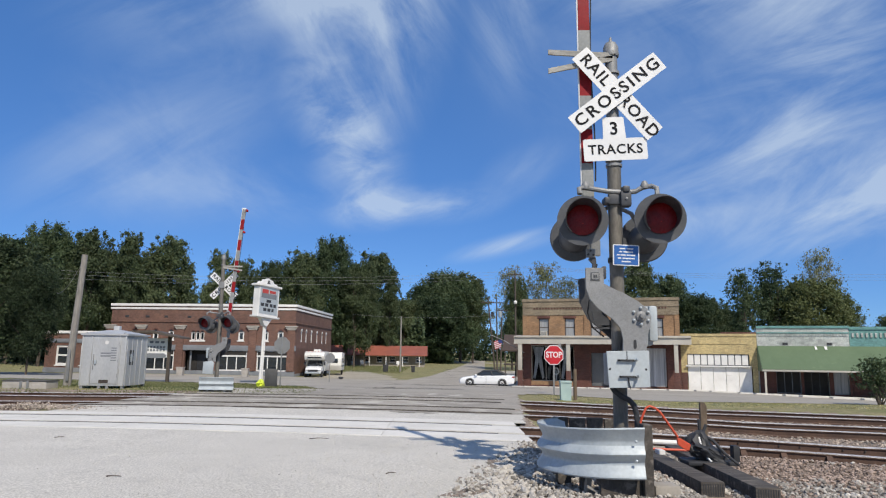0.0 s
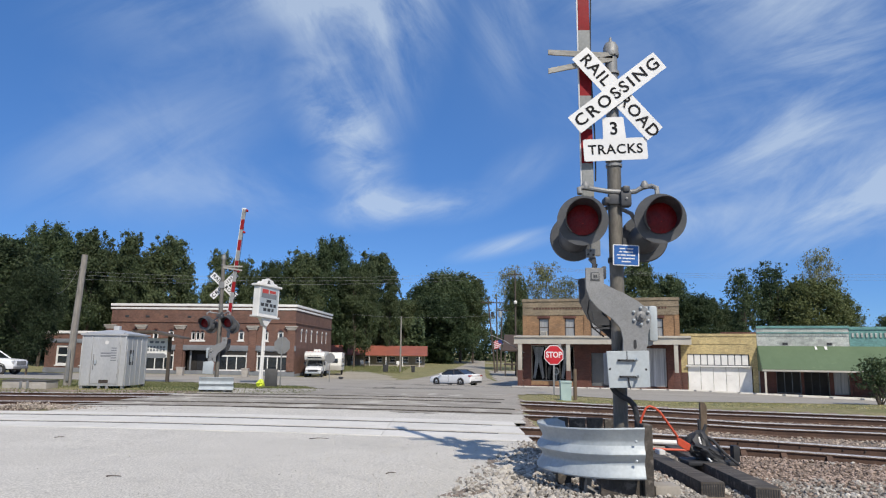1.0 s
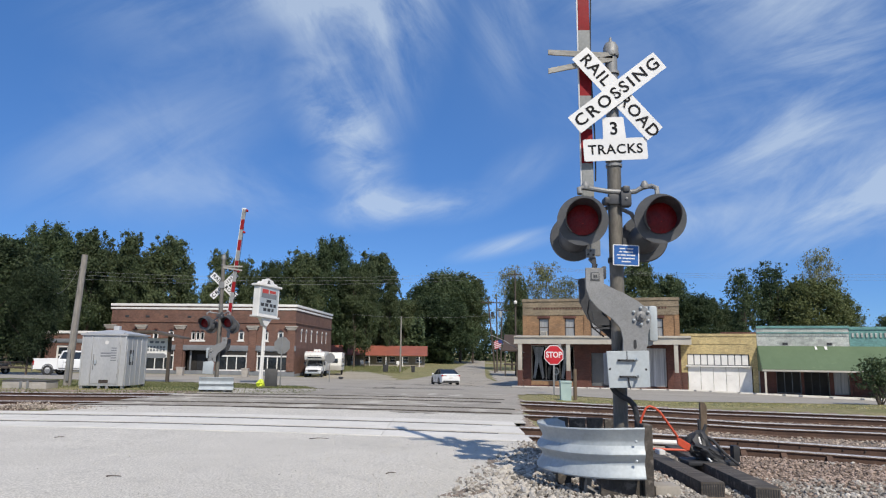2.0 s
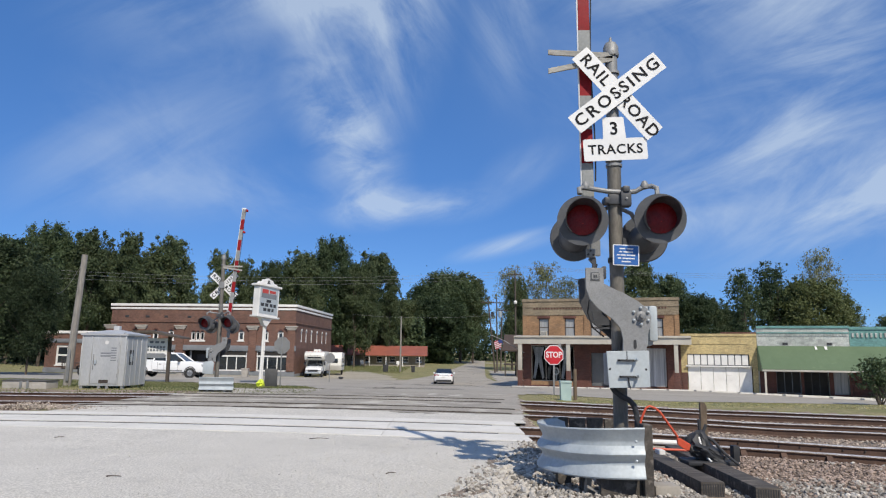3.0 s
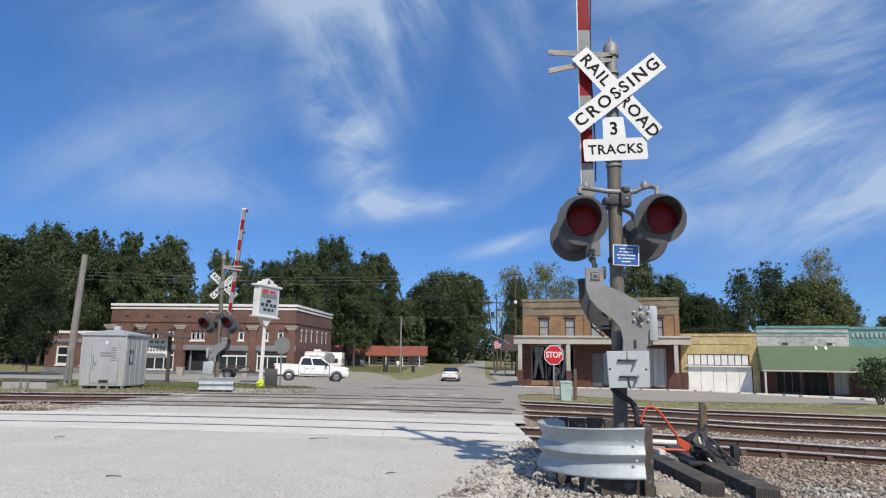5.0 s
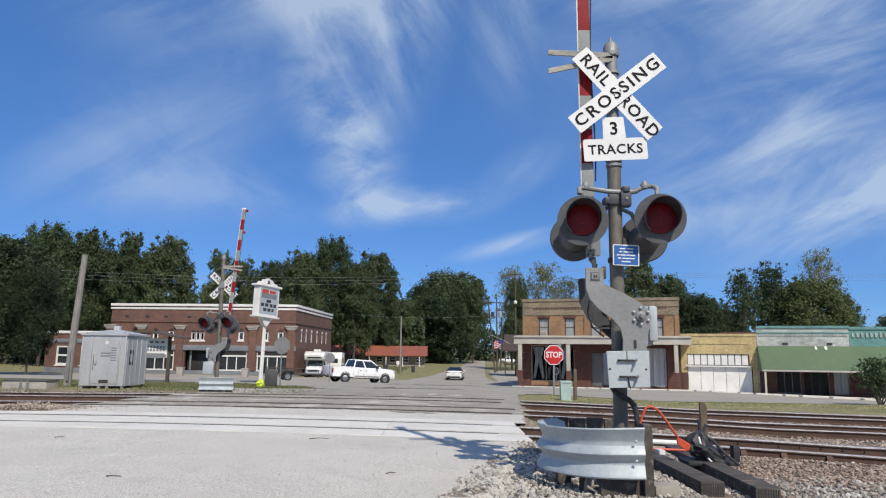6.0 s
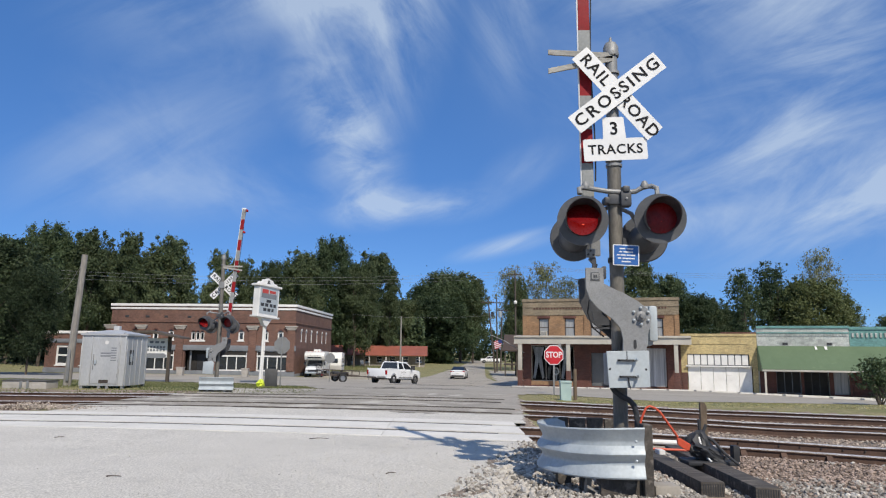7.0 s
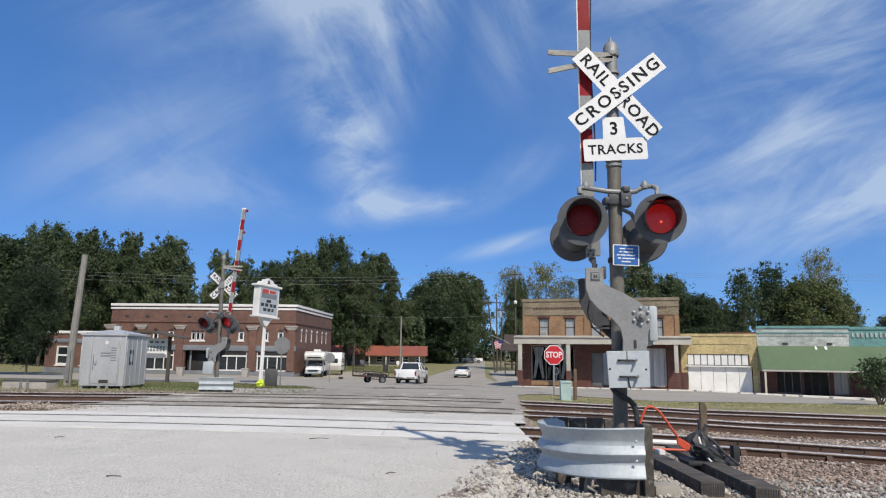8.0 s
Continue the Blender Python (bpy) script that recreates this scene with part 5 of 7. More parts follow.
def signal(m, s, z_cross, z_lamp, z_top, arm, label, tilt, plates, track_plate, names):
    """A mast with its crossbuck, flashing lights and raised gate. s: the side of the gate (-1: to the viewer's left)."""
    sig = thing("crossing_signal", m, label, "railway signal", "crossing signals")
    z_join = z_cross - .75
    mast = part("mast", tube(B(), [(0, 0, -.1), (0, 0, z_join)], .074, 20), "mast", sig, "grimy brown-grey steel mast")
    part("upper_mast", tube(B(), [(0, 0, z_join), (0, 0, z_top - .1)], .068, 20), "galv_dull" if plates else "mast", sig, "bare grey upper pipe" if plates else "grimy brown upper pipe")
    part("cap", lathe(B(), [(.085, -.13), (.085, -.02), (.06, .03), (.02, .05), (.012, .10), (.001, .11)], pose(0, 0, z_top - .08), 20), "galv_dull", sig)
    for z in (z_top - .2, z_top - .42, z_join, z_join - .06):
        part("clamp", lathe(B(), [(.07, 0), (.088, 0), (.088, .03), (.07, .03)], pose(0, 0, z), 20), "galv_dull", sig)
    # crossbuck
    for text, ang, dy in (("RAIL  ROAD", -44.0 + tilt, -.10 if plates else .10), ("CROSSING", 43.5 + tilt, -.122 if plates else .122)):
        pm = pose(.03, dy, z_cross, 0, -ang, 0)
        bl = part("crossbuck_blade", prism(B(), [(-.61, -.112), (.61, -.112), (.61, .112), (-.61, .112)], -.003, .003, bev=.001), "sign_white", sig, m=pm, smooth=False)
        if text == "CROSSING":
            lettering("lettering", text, .20, "sign_black", bl, pose(0, -.0055, 0, 90, 0, 0) @ Matrix.Diagonal((1.0, .92, 1, 1)), bold=.003, space=1.28)
        else:
            for word, cx in (("RAIL", -.35), ("ROAD", .35)):
                lettering("lettering", word, .20, "sign_black", bl, pose(cx, -.0055, 0, 90, 0, 0) @ Matrix.Diagonal((.93, .92, 1, 1)), bold=.003, space=1.12)
        for cx in (-.04, .04):
            part("bolt", lathe(B(), [(.012, 0), (.012, .006), (.001, .008)], pose(cx, -.003, 0, 90, 0, 0), 8), "galv_dull", bl)
    part("sign_bracket", box(B(), -.10, .10, -.09, -.06, z_cross - .12, z_cross + .12, .01), "galv_dull", sig)
    if track_plate:
        a = 3.2; zt = z_join + .135
        pl = part("tracks_plate", prism(B(), [(-.345, -.125), (-.33, -.14), (.33, -.14), (.345, -.125), (.345, .09), (.33, .105), (.125, .105), (.115, .33), (.10, .345), (-.10, .345), (-.115, .33), (-.125, .105), (-.33, .105), (-.345, .09)], -.003, .003), "sign_white", sig, "white track-count plate", m=pose(.0, -.085, zt, 0, -a, 0), smooth=False)
        lettering("lettering", "3", .20, "sign_black", pl, pose(0, -.0055, .21, 90, 0, 0), bold=.003)
        lettering("lettering", "TRACKS", .15, "sign_black", pl, pose(.0, -.0055, -.02, 90, 0, 0), bold=.002, space=1.1)
    # cross arm and lamps
    za = z_lamp + .31
    bm = tube(B(), [(-.42, -.20, za - .06), (-.42, -.18, za - .0), (-.36, -.12, za + .03), (-.1, -.09, za + .0), (.1, -.09, za - .01), (.20, -.10, za + .0), (.28, -.12, za + .045), (.36, -.14, za + .05), (.40, -.18, za + .02), (.40, -.20, za - .06)], .027, 10)
    part("cross_arm", bm, "galv_dull", sig)
    for x, z in ((-.34, za + .035), (.29, za + .05)):
        part("arm_fitting", lathe(B(), [(.04, -.025), (.045, 0), (.04, .025), (.02, .06)], pose(x, -.12, z), 12), "galv_dull", sig)
    jb = part("junction_box", box(box(B(), .03, .145, -.15, -.03, za - .17, za + .0, .02), .05, .125, -.17, -.06, za - .02, za + .05, .02), "visor", sig, "dark cast junction box")
    part("cover_screw", lathe(B(), [(.014, 0), (.014, .01), (.001, .014)], pose(.088, -.15, za - .09, 90, 0, 0), 8), "galv_dull", jb)
    part("arm_clamp", box(box(B(), -.13, -.06, -.10, .06, za - .13, za - .06, .015), -.09, .10, -.10, -.06, za - .14, za - .03, .01), "visor", sig)
    covers = []
    for nm, x, dz in ((names[0], -.41, -.05), (names[1], .395, -.02)):
        covers.append(lamp_head(sig, "flashing_light", x, -.28, z_lamp + dz, -8, 1))
    if plates:
        lk = part("arm_pivot", box(B(), -.345, -.25, -.12, -.09, 2.37, 2.46, .006), "galv_dull", sig, "bolted plate at the arm's foot")
        for x, z in ((-.325, 2.40), (-.27, 2.395), (-.30, 2.44)):
            part("bolt", lathe(B(), [(.012, 0), (.012, .01), (.001, .014)], pose(x, -.12, z, 90, 0, 0), 8), "black", lk)
        part("pivot_link", prism(B(), [(-.30, 2.39), (-.24, 2.37), (-.235, 2.22), (-.275, 2.22), (-.27, 2.31), (-.31, 2.35)], -.10, -.04), "visor", sig, smooth=False)
        part("limit_switch", box(B(), -.225, -.19, -.33, -.26, 2.12, 2.25, .008), "visor", sig)
        for z in (2.16, 2.10):
            part("spring_clip", box(B(), -.43, -.375, .125, .14, z - .006, z + .006, .002), "galv", sig)
    for x in (-.40, .38):
        lamp_head(sig, "flashing_light", x, .26, z_lamp - .14, 176, -4, vane=False)
    bm = tube(B(), [(-.40, .2, za - .45), (-.2, .1, za - .2), (0, .06, za - .12)], .024, 8)
    tube(bm, [(.38, .2, za - .45), (.2, .1, za - .2), (0, .06, za - .12)], .024, 8)
    part("rear_arm", bm, "galv_dull", sig)
    # gate arm, bracket and drive
    (ax, az), (bx, bz) = arm
    L = math.hypot(bx - ax, bz - az); ang = math.degrees(math.atan2(bx - ax, bz - az))
    gm = pose(ax, .0, az, 0, ang, 0)
    ga = part("gate_arm", box(B(), -.07, .07, -.012, .012, 0, L, .004), "sign_white", sig, "raised gate arm with red and grey stripes", m=gm)
    z = .40 if plates else .24; k = 0
    while z < L - .05:
        e = min(z + .385, L - .02)
        part("stripe", box(B(), -.056, .071, -.017, -.0125, z, e), "arm_red" if k % 2 == 0 else "arm_grey", ga, smooth=False)
        z, k = e, k + 1
    part("arm_link", box(B(), .02, .12, -.03, .03, -.62, -.1, .01), "galv_dull", ga)
    part("arm_adapter", box(B(), -.056, .071, -.02, .02, -.16, .40 if plates else .24, .005), "arm_grey", ga)
    part("cable", tube(B(), [(.085 + .012 * math.sin(q * 3), -.01, q) for q in np.linspace(.2, L - .1, 30)], .009, 6), "black", ga)
    for q in (L * .43, L * .78, L - .1):
        part("arm_light", lathe(B(), [(.001, -.05), (.045, -.04), (.05, .02), (.03, .05), (.001, .055)], pose(.12, -.03, q, 90, 0, 0), 14), "tail", ga)
        part("light_clip", box(B(), .06, .12, -.02, .02, q - .03, q + .05, .005), "black", ga)
    for z_a, z_b in (((z_top - .19, z_top - .22), (z_top - .41, z_top - .25)) if plates else ((z_top - .46, z_top - .46), (z_top - .60, z_top - .50))):
        xo = .71 * s
        part("arm_guide", prism(B(), [(0, z_b - .035), (xo, z_a - .028), (xo, z_a + .028), (0, z_b + .03)], -.075, -.05), "arm_guide", sig, "pale weathered arm guide board", smooth=False)
    outline = [(-.408, 2.228), (-.225, 2.23), (-.229, 2.064), (-.106, 2.008), (-.016, 1.97), (.118, 1.892), (.212, 1.819), (.243, 1.746), (.228, 1.634), (.197, 1.561), (.181, 1.38), (-.055, 1.38), (-.04, 1.519), (-.065, 1.63), (-.136, 1.714), (-.281, 1.808), (-.369, 1.908), (-.407, 2.022)]
    dz = z_lamp - 2.78
    ol = [((x if s < 0 else -x), z + dz) for x, z in outline]
    plate = part("gate_bracket", prism(B(), ol, -.36, -.335, bev=.006), "galv_dull", sig, "cast grey gate-arm bracket", smooth=False)
    mx0, mx1 = (-.36, -.265) if s < 0 else (.265, .36)
    mk = part("maker_panel", box(B(), mx0, mx1, -.368, -.360, 2.097 + dz, 2.187 + dz, .004), "galv_dull", plate)
    for k, (a, b, c, d) in enumerate(((.008, .087, .078, .084), (.008, .087, .006, .012), (.006, .012, .012, .078), (.083, .089, .012, .078), (.028, .046, .03, .06), (.05, .068, .03, .06))):
        part("raised_mark", box(B(), mx0 + a, mx0 + b, -.3705, -.3682, 2.097 + dz + c, 2.097 + dz + d), "visor", mk, smooth=False)
    far_ol = [(-.383, 2.171), (-.241, 2.197), (-.269, 2.043), (-.211, 1.91), (-.069, 1.76), (-.012, 1.622), (-.015, 1.501), (-.109, 1.59), (-.288, 1.739), (-.375, 1.92)]
    # the far plate's shade is in its near-black colour
    part("far_bracket", prism(B(), [((x if s < 0 else -x), z + dz) for x, z in far_ol], .14, .165, bev=.006), "visor", sig, "far plate of the gate bracket, coloured dark for shade", smooth=False)
    part("brace", prism(B(), [((x if s < 0 else -x), z + dz) for x, z in ((-.27, 1.83), (-.23, 1.83), (-.06, 1.71), (-.06, 1.66), (-.27, 1.63), (-.06, 1.63), (-.06, 1.67), (-.24, 1.67))], .02, .04), "visor", sig, smooth=False)
    hx, hz = (.136 if s < 0 else -.136), 1.745 + dz
    part("hub", lathe(B(), [(.05, 0), (.05, .012), (.036, .018), (.022, .02), (.022, .07), (.001, .072)], pose(hx, -.36, hz, 90, 0, 0), 18), "galv_dull", sig)
    for k in range(6):
        a = radians(60 * k + 30)
        part("bolt", lathe(B(), [(.017, 0), (.017, .016), (.009, .024), (.001, .027)], pose(hx + .082 * math.cos(a), -.36, hz + .082 * math.sin(a), 90, 0, 0), 6), "galv", sig)
    part("slot", prism(B(), [(hx - .066 * -s + .015 * math.cos(q), hz - .278 + (.03 if math.sin(q) > 0 else -.03) + .015 * math.sin(q)) for q in np.linspace(0, 2 * math.pi, 16)[:-1]], -.364, -.361), "black", sig)
    part("drive_case", box(box(B(), min(.06 * -s, .19 * -s), max(.06 * -s, .19 * -s), -.30, .12, 1.40 + dz, 1.80 + dz, .04), .19 * -s - .05, .19 * -s + .12, -.22, .05, 1.45 + dz, 1.86 + dz, .05), "panel_grey", sig, "pale gate drive housing")
    part("case_side", box(B(), (.25 if s < 0 else -.34), (.34 if s < 0 else -.25), -.26, .02, 1.50 + dz, 1.86 + dz, .03), "panel_grey", sig, "pale side of the gate drive")
    if plates:
        cov = part("cover_plate", prism(B(), [(-.225, 1.394), (.194, 1.405), (.198, 1.049), (-.206, 1.038)], -.40, -.385, bev=.004), "panel_grey", sig, "pale blue-grey steel cover plate", smooth=False)
        for z, xo in ((1.308, 0), (1.150, .013)):
            part("lock_bar", box(B(), -.121 + xo, .068 + xo, -.43, -.415, z - .009, z + .009, .003), "black", cov)
            part("lock_stud", tube(B(), [(.055 + xo, -.40, z + .004), (.055 + xo, -.50, z + .01)], .011, 10), "galv", cov)
            part("stud_nut", lathe(B(), [(.02, 0), (.02, .014), (.001, .016)], pose(.055 + xo, -.43, z + .006, 90, 0, 0), 6), "galv", cov)
            part("lock_stud", tube(B(), [(-.11 + xo, -.40, z), (-.11 + xo, -.43, z)], .01, 8), "black", cov)
        part("slot", box(B(), -.028, -.021, -.4035, -.4005, 1.315, 1.398), "black", cov)
        part("hasp", tube(B(), [(-.02, -.41, 1.145), (-.015, -.415, 1.09), (.0, -.41, 1.03)], .006, 6), "black", cov)
        for x in (-.195, .160):
            part("rivet", lathe(B(), [(.012, 0), (.001, .008)], pose(x, -.40, 1.222, 90, 0, 0), 8), "black", cov)
        part("side_case", box(B(), -.19, .18, -.385, -.1, 1.06, 1.38, .01), "galv_dull", sig)
        bs = part("notice_plate", prism(B(), [(-.13, -.11), (.13, -.11), (.14, -.10), (.14, .10), (.13, .11), (-.13, .11), (-.14, .10), (-.14, -.10)], -.003, .003), "sign_white", sig, "blue emergency notice plate with white lines", m=pose(.061, -.16, 2.39, 0, 1.5, 4), smooth=False)
        part("blue_face", box(B(), -.128, .128, -.0055, -.0035, -.10, .10), "sign_blue", bs, smooth=False)
        for k, words in enumerate((((-.07, -.01), (.005, .075)), ((-.075, -.045), (-.03, .07)), ((-.10, -.07), (-.06, -.005), (.005, .035), (.045, .095)), ((-.09, -.055), (-.04, .09)), ((-.05, .045),))):
            for a, b in words:
                part("text_bar", box(B(), a, b, -.0075, -.0058, .068 - k * .034 - .0065, .068 - k * .034 + .0065), "sign_white", bs, smooth=False)
        part("clamp", lathe(B(), [(.074, 0), (.09, 0), (.09, .05), (.074, .05)], pose(0, 0, 2.33), 16), "black", sig)
        part("conduit", tube(B(), [(-.148, -.2, 1.07), (-.104, -.2, 1.0), (-.037, -.2, .948), (.036, -.2, .916), (.085, -.2, .861), (.11, -.2, .767), (.112, -.2, .657), (.112, -.18, .30)], .028, 10), "black", sig)
        part("wire", tube(B(), [(-.23, -.1, 2.3), (-.31, -.15, 2.05), (-.32, .0, 1.8), (-.25, .1, 1.65), (-.13, .1, 1.55)], .008, 6), "black", sig)
    part("foundation", box(B(), -.22, .22, -.22, .22, -.12, .10, .02), "tie", sig)
    return sig, covers


NEAR, near_covers = signal(pose(1.85, 7.2, 0), -1, 4.19, 2.78, 4.86, ((-.295, 3.02), (-.315, 6.55)), "raised railway crossing signal with crossbuck, red lights and gate", -4.7, True, True, ("a", "b"))
FAR, far_covers = signal(pose(-7.97, 24.6, 0), 1, 3.76, 2.43, 4.90, ((.30, 2.5), (.64, 6.62)), "crossing signal across the tracks with its gate raised", 2.0, False, False, ("a", "b"))
fb = part("cover_plate", prism(B(), [(-.36, 1.02), (-.37, .62), (-.02, .60), (.02, .98), (-.08, 1.06)], -.42, -.36, bev=.01), "panel_grey", FAR, "pale steel gate cover")

guard = thing("guard_barrier", None, "bent galvanised corrugated guard rail round the signal base", "guard rail")
w_beam("beam", [(1.94, 6.70), (1.70, 6.735), (1.48, 6.82), (1.29, 6.98), (1.155, 7.22), (1.095, 7.50), (1.13, 7.76), (1.26, 7.92), (1.42, 7.97)], .20, .68, guard, drop=.045)
for x, y, w_, h in ((1.985, 6.72, .045, .70), (1.285, 7.32, .07, .50), (1.44, 7.02, .035, .40)):
    part("post", box(B(), x - w_, x + w_, y, y + .16, -.2, h, .01), "tie", guard, "dark creosoted timber post", smooth=False)
for k, (x, h) in enumerate(((1.36, .655), (1.56, .645), (1.76, .65), (1.96, .64))):
    part("back_board", box(B(), x - .09, x + .095, 8.0, 8.05, -.1, h, .008), "tie", guard, smooth=False)
for x, z, ma in ((1.895, .645, "black"), (1.85, .55, "galv"), (1.895, .45, "black"), (1.85, .37, "galv"), (1.895, .255, "black")):
    yb = 6.70 + (1.94 - x) * .14 - (.052 if ma == "galv" else .012)
    part("bolt", lathe(B(), [(.014, 0), (.014, .010), (.001, .016)], pose(x, yb, z, 90, 0, 0), 8), ma, guard)
part("base_board", box(B(), 1.54, 1.94, 6.80, 6.86, -.05, .27, .01), "tie", guard)
part("broken_stake", box(B(), -.03, .03, -.02, .02, -.1, .27, .006, m=pose(1.43, 6.95, 0, 0, 9, 10)), "pole_wood", guard)
part("broken_stake", box(B(), -.012, .012, -.01, .01, -.28, .12, .004, m=pose(1.52, 6.86, .05, 0, -62, 10)), "pole_wood", guard)

fg = thing("guard_barrier", pose(-7.83, 24.2, 0), "short straight galvanised guard rail before the signal", "guard rail")
w_beam("beam", [(.6, 0), (.2, 0), (-.2, 0), (-.6, 0)], .06, .50, fg)
for x in (-.5, .42):
    part("post", box(B(), x - .09, x + .09, .02, .2, -.2, .5, .01), "tie", fg)

# ---- the switch beside the near track ----
for x0, y0, x1, y1, lab in ((2.87, 10.6, 2.845, 7.40, "long creosoted switch tie with a grooved end"), (3.44, 10.4, 3.29, 7.12, "long dark switch tie under the lever")):
    t_ = math.degrees(math.atan2(y1 - y0, x1 - x0)); ln = math.hypot(x1 - x0, y1 - y0)
    tie = thing("switch_tie", pose((x0 + x1) / 2, (y0 + y1) / 2, -.125, 0, 0, t_), lab, "railway tie", "switch ties")
    part("timber", box(B(), -ln / 2, ln / 2, -.125, .125, 0, .19, .012), "tie", tie)
    for k in range(9):
        part("groove", box(B(), ln / 2 - .001, ln / 2 + .004, -.105 + k * .025, -.093 + k * .025, .02, .17), "black", tie)
    for k in range(4):
        part("split", box(B(), -ln / 2 + .4 + k * .6, -ln / 2 + .8 + k * .6, -.06 + .04 * (k % 3), -.055 + .04 * (k % 3), .185, .1915), "black", tie)
sw = thing("switch_stand", pose(3.36, 8.9, .06, 0, 0, 0), "black hand-thrown switch stand with a tarpaulin over it", "switch stand")
bm = B()
bmesh.ops.create_icosphere(bm, subdivisions=4, radius=1)
for v in bm.verts:
    q = v.co.copy()
    peak = .13 * max(0, 1 - ((q.x + .35) ** 2 + q.y ** 2) * 2.2)
    fold = 1 + .30 * noise.noise(q * 2.1) + .16 * noise.noise(q * 5.3) + .05 * noise.noise(q * 12)
    v.co = Vector((q.x * .25 * fold, q.y * .2 * fold, max(-.02, .10 + q.z * .12 * fold + (peak if q.z > 0 else 0) - .10 * q.x)))
part("cover", bm, "black", sw, "crumpled dark cover")
part("base_plate", box(B(), -.3, .32, -.2, .2, -.03, .02, .01), "black", sw)
part("throw_lever", tube(B(), [(-.02, -.05, .30), (.05, -.10, .26), (.15, -.2, .12), (.27, -.32, .0)], .022, 8, .016), "black", sw)
part("throw_lever", tube(B(), [(-.02, .02, .20), (-.01, .05, .36), (.03, .06, .44)], .02, 8), "black", sw)
part("target_rod", tube(B(), [(-.12, -.08, .30), (-.10, -.14, .12), (-.02, -.2, .02)], .013, 8), "trim_white", sw, "pale bent rod")
part("lug", box(B(), .30, .38, -.1, .02, 0, .2, .01), "black", sw)
ol_ = thing("lever_bar", pose(0, 8.8, 0), "bright orange bent steel lever with a flat paddle", "lever")
part("bar", tube(B(), [(2.47, 0, .40), (2.53, 0, .60), (2.585, 0, .715), (2.63, 0, .735), (2.70, 0, .71), (2.76, 0, .66), (2.85, 0, .53), (2.97, 0, .36)], .0145, 10), "orange", ol_)
part("paddle", prism(B(), [(2.955, .355), (3.0, .345), (3.125, .275), (3.10, .20), (3.06, .205), (2.965, .27)], -.02, .02, bev=.005), "orange", ol_, smooth=False)
rods = thing("switch_rods", pose(0, 9.9, 0), "white and orange throw rods lying beside the rail", "rod")
part("pipe", tube(B(), [(2.45, 0, .19), (3.35, 0, .16)], .035, 10), "trim_white", rods)
part("rod", tube(B(), [(2.5, -.25, .12), (3.45, -.25, .09)], .016, 8), "orange", rods)
part("strap", box(B(), 2.92, 3.0, -.5, -.3, -.02, .12, .01), "trim_white", rods)
jb_ = thing("joint_bar", None, "white painted joint bar bolted to the near rail", "joint bar")
bm = B()
for k in range(8):
    a, b = 3.25 + k * .11, 3.36 + k * .11
    ya, yb = rail_y(a, 12.31) - .045, rail_y(b, 12.31) - .045
    za, zb = level(a, ya), level(b, yb)
    vs = [bm.verts.new(p) for p in ((a, ya, za - .14), (b, yb, zb - .14), (b, yb, zb - .045), (a, ya, za - .045), (a, ya + .03, za - .14), (b, yb + .03, zb - .14), (b, yb + .03, zb - .045), (a, ya + .03, za - .045))]
    for q in ((0, 1, 2, 3), (3, 2, 6, 7), (0, 4, 5, 1)):
        bm.faces.new([vs[i] for i in q])
bmesh.ops.remove_doubles(bm, verts=bm.verts, dist=.001)
part("bar", bm, "trim_cream", jb_)
for k in range(4):
    x = 3.36 + k * .22; y = rail_y(x, 12.31) - .046
    part("bolt", lathe(B(), [(.018, 0), (.018, .014), (.001, .02)], pose(x, y, level(x, y) - .09, 90, 0, 0), 8), "rail", jb_)
rb_ = thing("rail_bolts", None, "dark bolt heads along the web of a rail", "bolts", kind="stuff")
bm = B()
for k in range(22):
    x = 4.3 + k * .31; y = rail_y(x, 13.745) - .016
    lathe(bm, [(.016, 0), (.016, .014), (.01, .022), (.001, .024)], pose(x, y, level(x, y) - .06, 90, 0, rail_turn(x)), 6)
part("bolt_heads", bm, "black", rb_)
tp = thing("marker_post", pose(3.84, 10.25, -.1), "brown weathered wooden marker post", "post")
part("post", prism(B(), [(-.045, 0), (.045, 0), (.05, .74), (.02, .80), (-.045, .80)], -.03, .03, bev=.004), "wood_post", tp, smooth=False)
part("dark_side", prism(B(), [(-.075, 0), (-.048, 0), (-.048, .55), (-.075, .56)], -.03, .03), "black", tp, smooth=False)
br_ = thing("rail_brace", None, "rusty rail brace leaning on the rail foot", "rail brace", "rail braces")
part("brace", prism(B(), [(-.05, -.02), (.05, -.02), (.02, .14), (-.06, .14)], -.02, .02, pose(0, 0, 0, -35, 0, 0)), "rail", br_, smooth=False)
first = True
for x in (3.95, 4.75, 5.3, 5.9):
    y = rail_y(x, 12.31) - .10
    m_ = pose(x, y, level(x, y) - .15, 0, 0, rail_turn(x))
    if first:
        br_.matrix_basis = m_; first = False
    else:
        copy_thing(br_, m_)
for x0, y0, w_, h_, lab in ((2.18, 6.95, .26, .2, "buff sandstone block beside the signal base"),):
    blk = thing("stone_block", pose(x0, y0, -.08, 0, 0, 8), lab, "block")
    bm = box(B(), -w_ / 2, w_ / 2, -.12, .12, 0, h_, .025)
    part("block", bm, "house_wall", blk)


# ---- loose stone ----
def stone_mesh(seed):
    rg = random.Random(seed); bm = B()
    bmesh.ops.create_icosphere(bm, subdivisions=1, radius=1)
    sc = Vector((rg.uniform(.8, 1.2), rg.uniform(.6, 1.0), rg.uniform(.45, .8)))
    for v in bm.verts:
        v.co = Vector((v.co.x * sc.x, v.co.y * sc.y, v.co.z * sc.z)) * rg.uniform(.58, 1.22)
    return bm


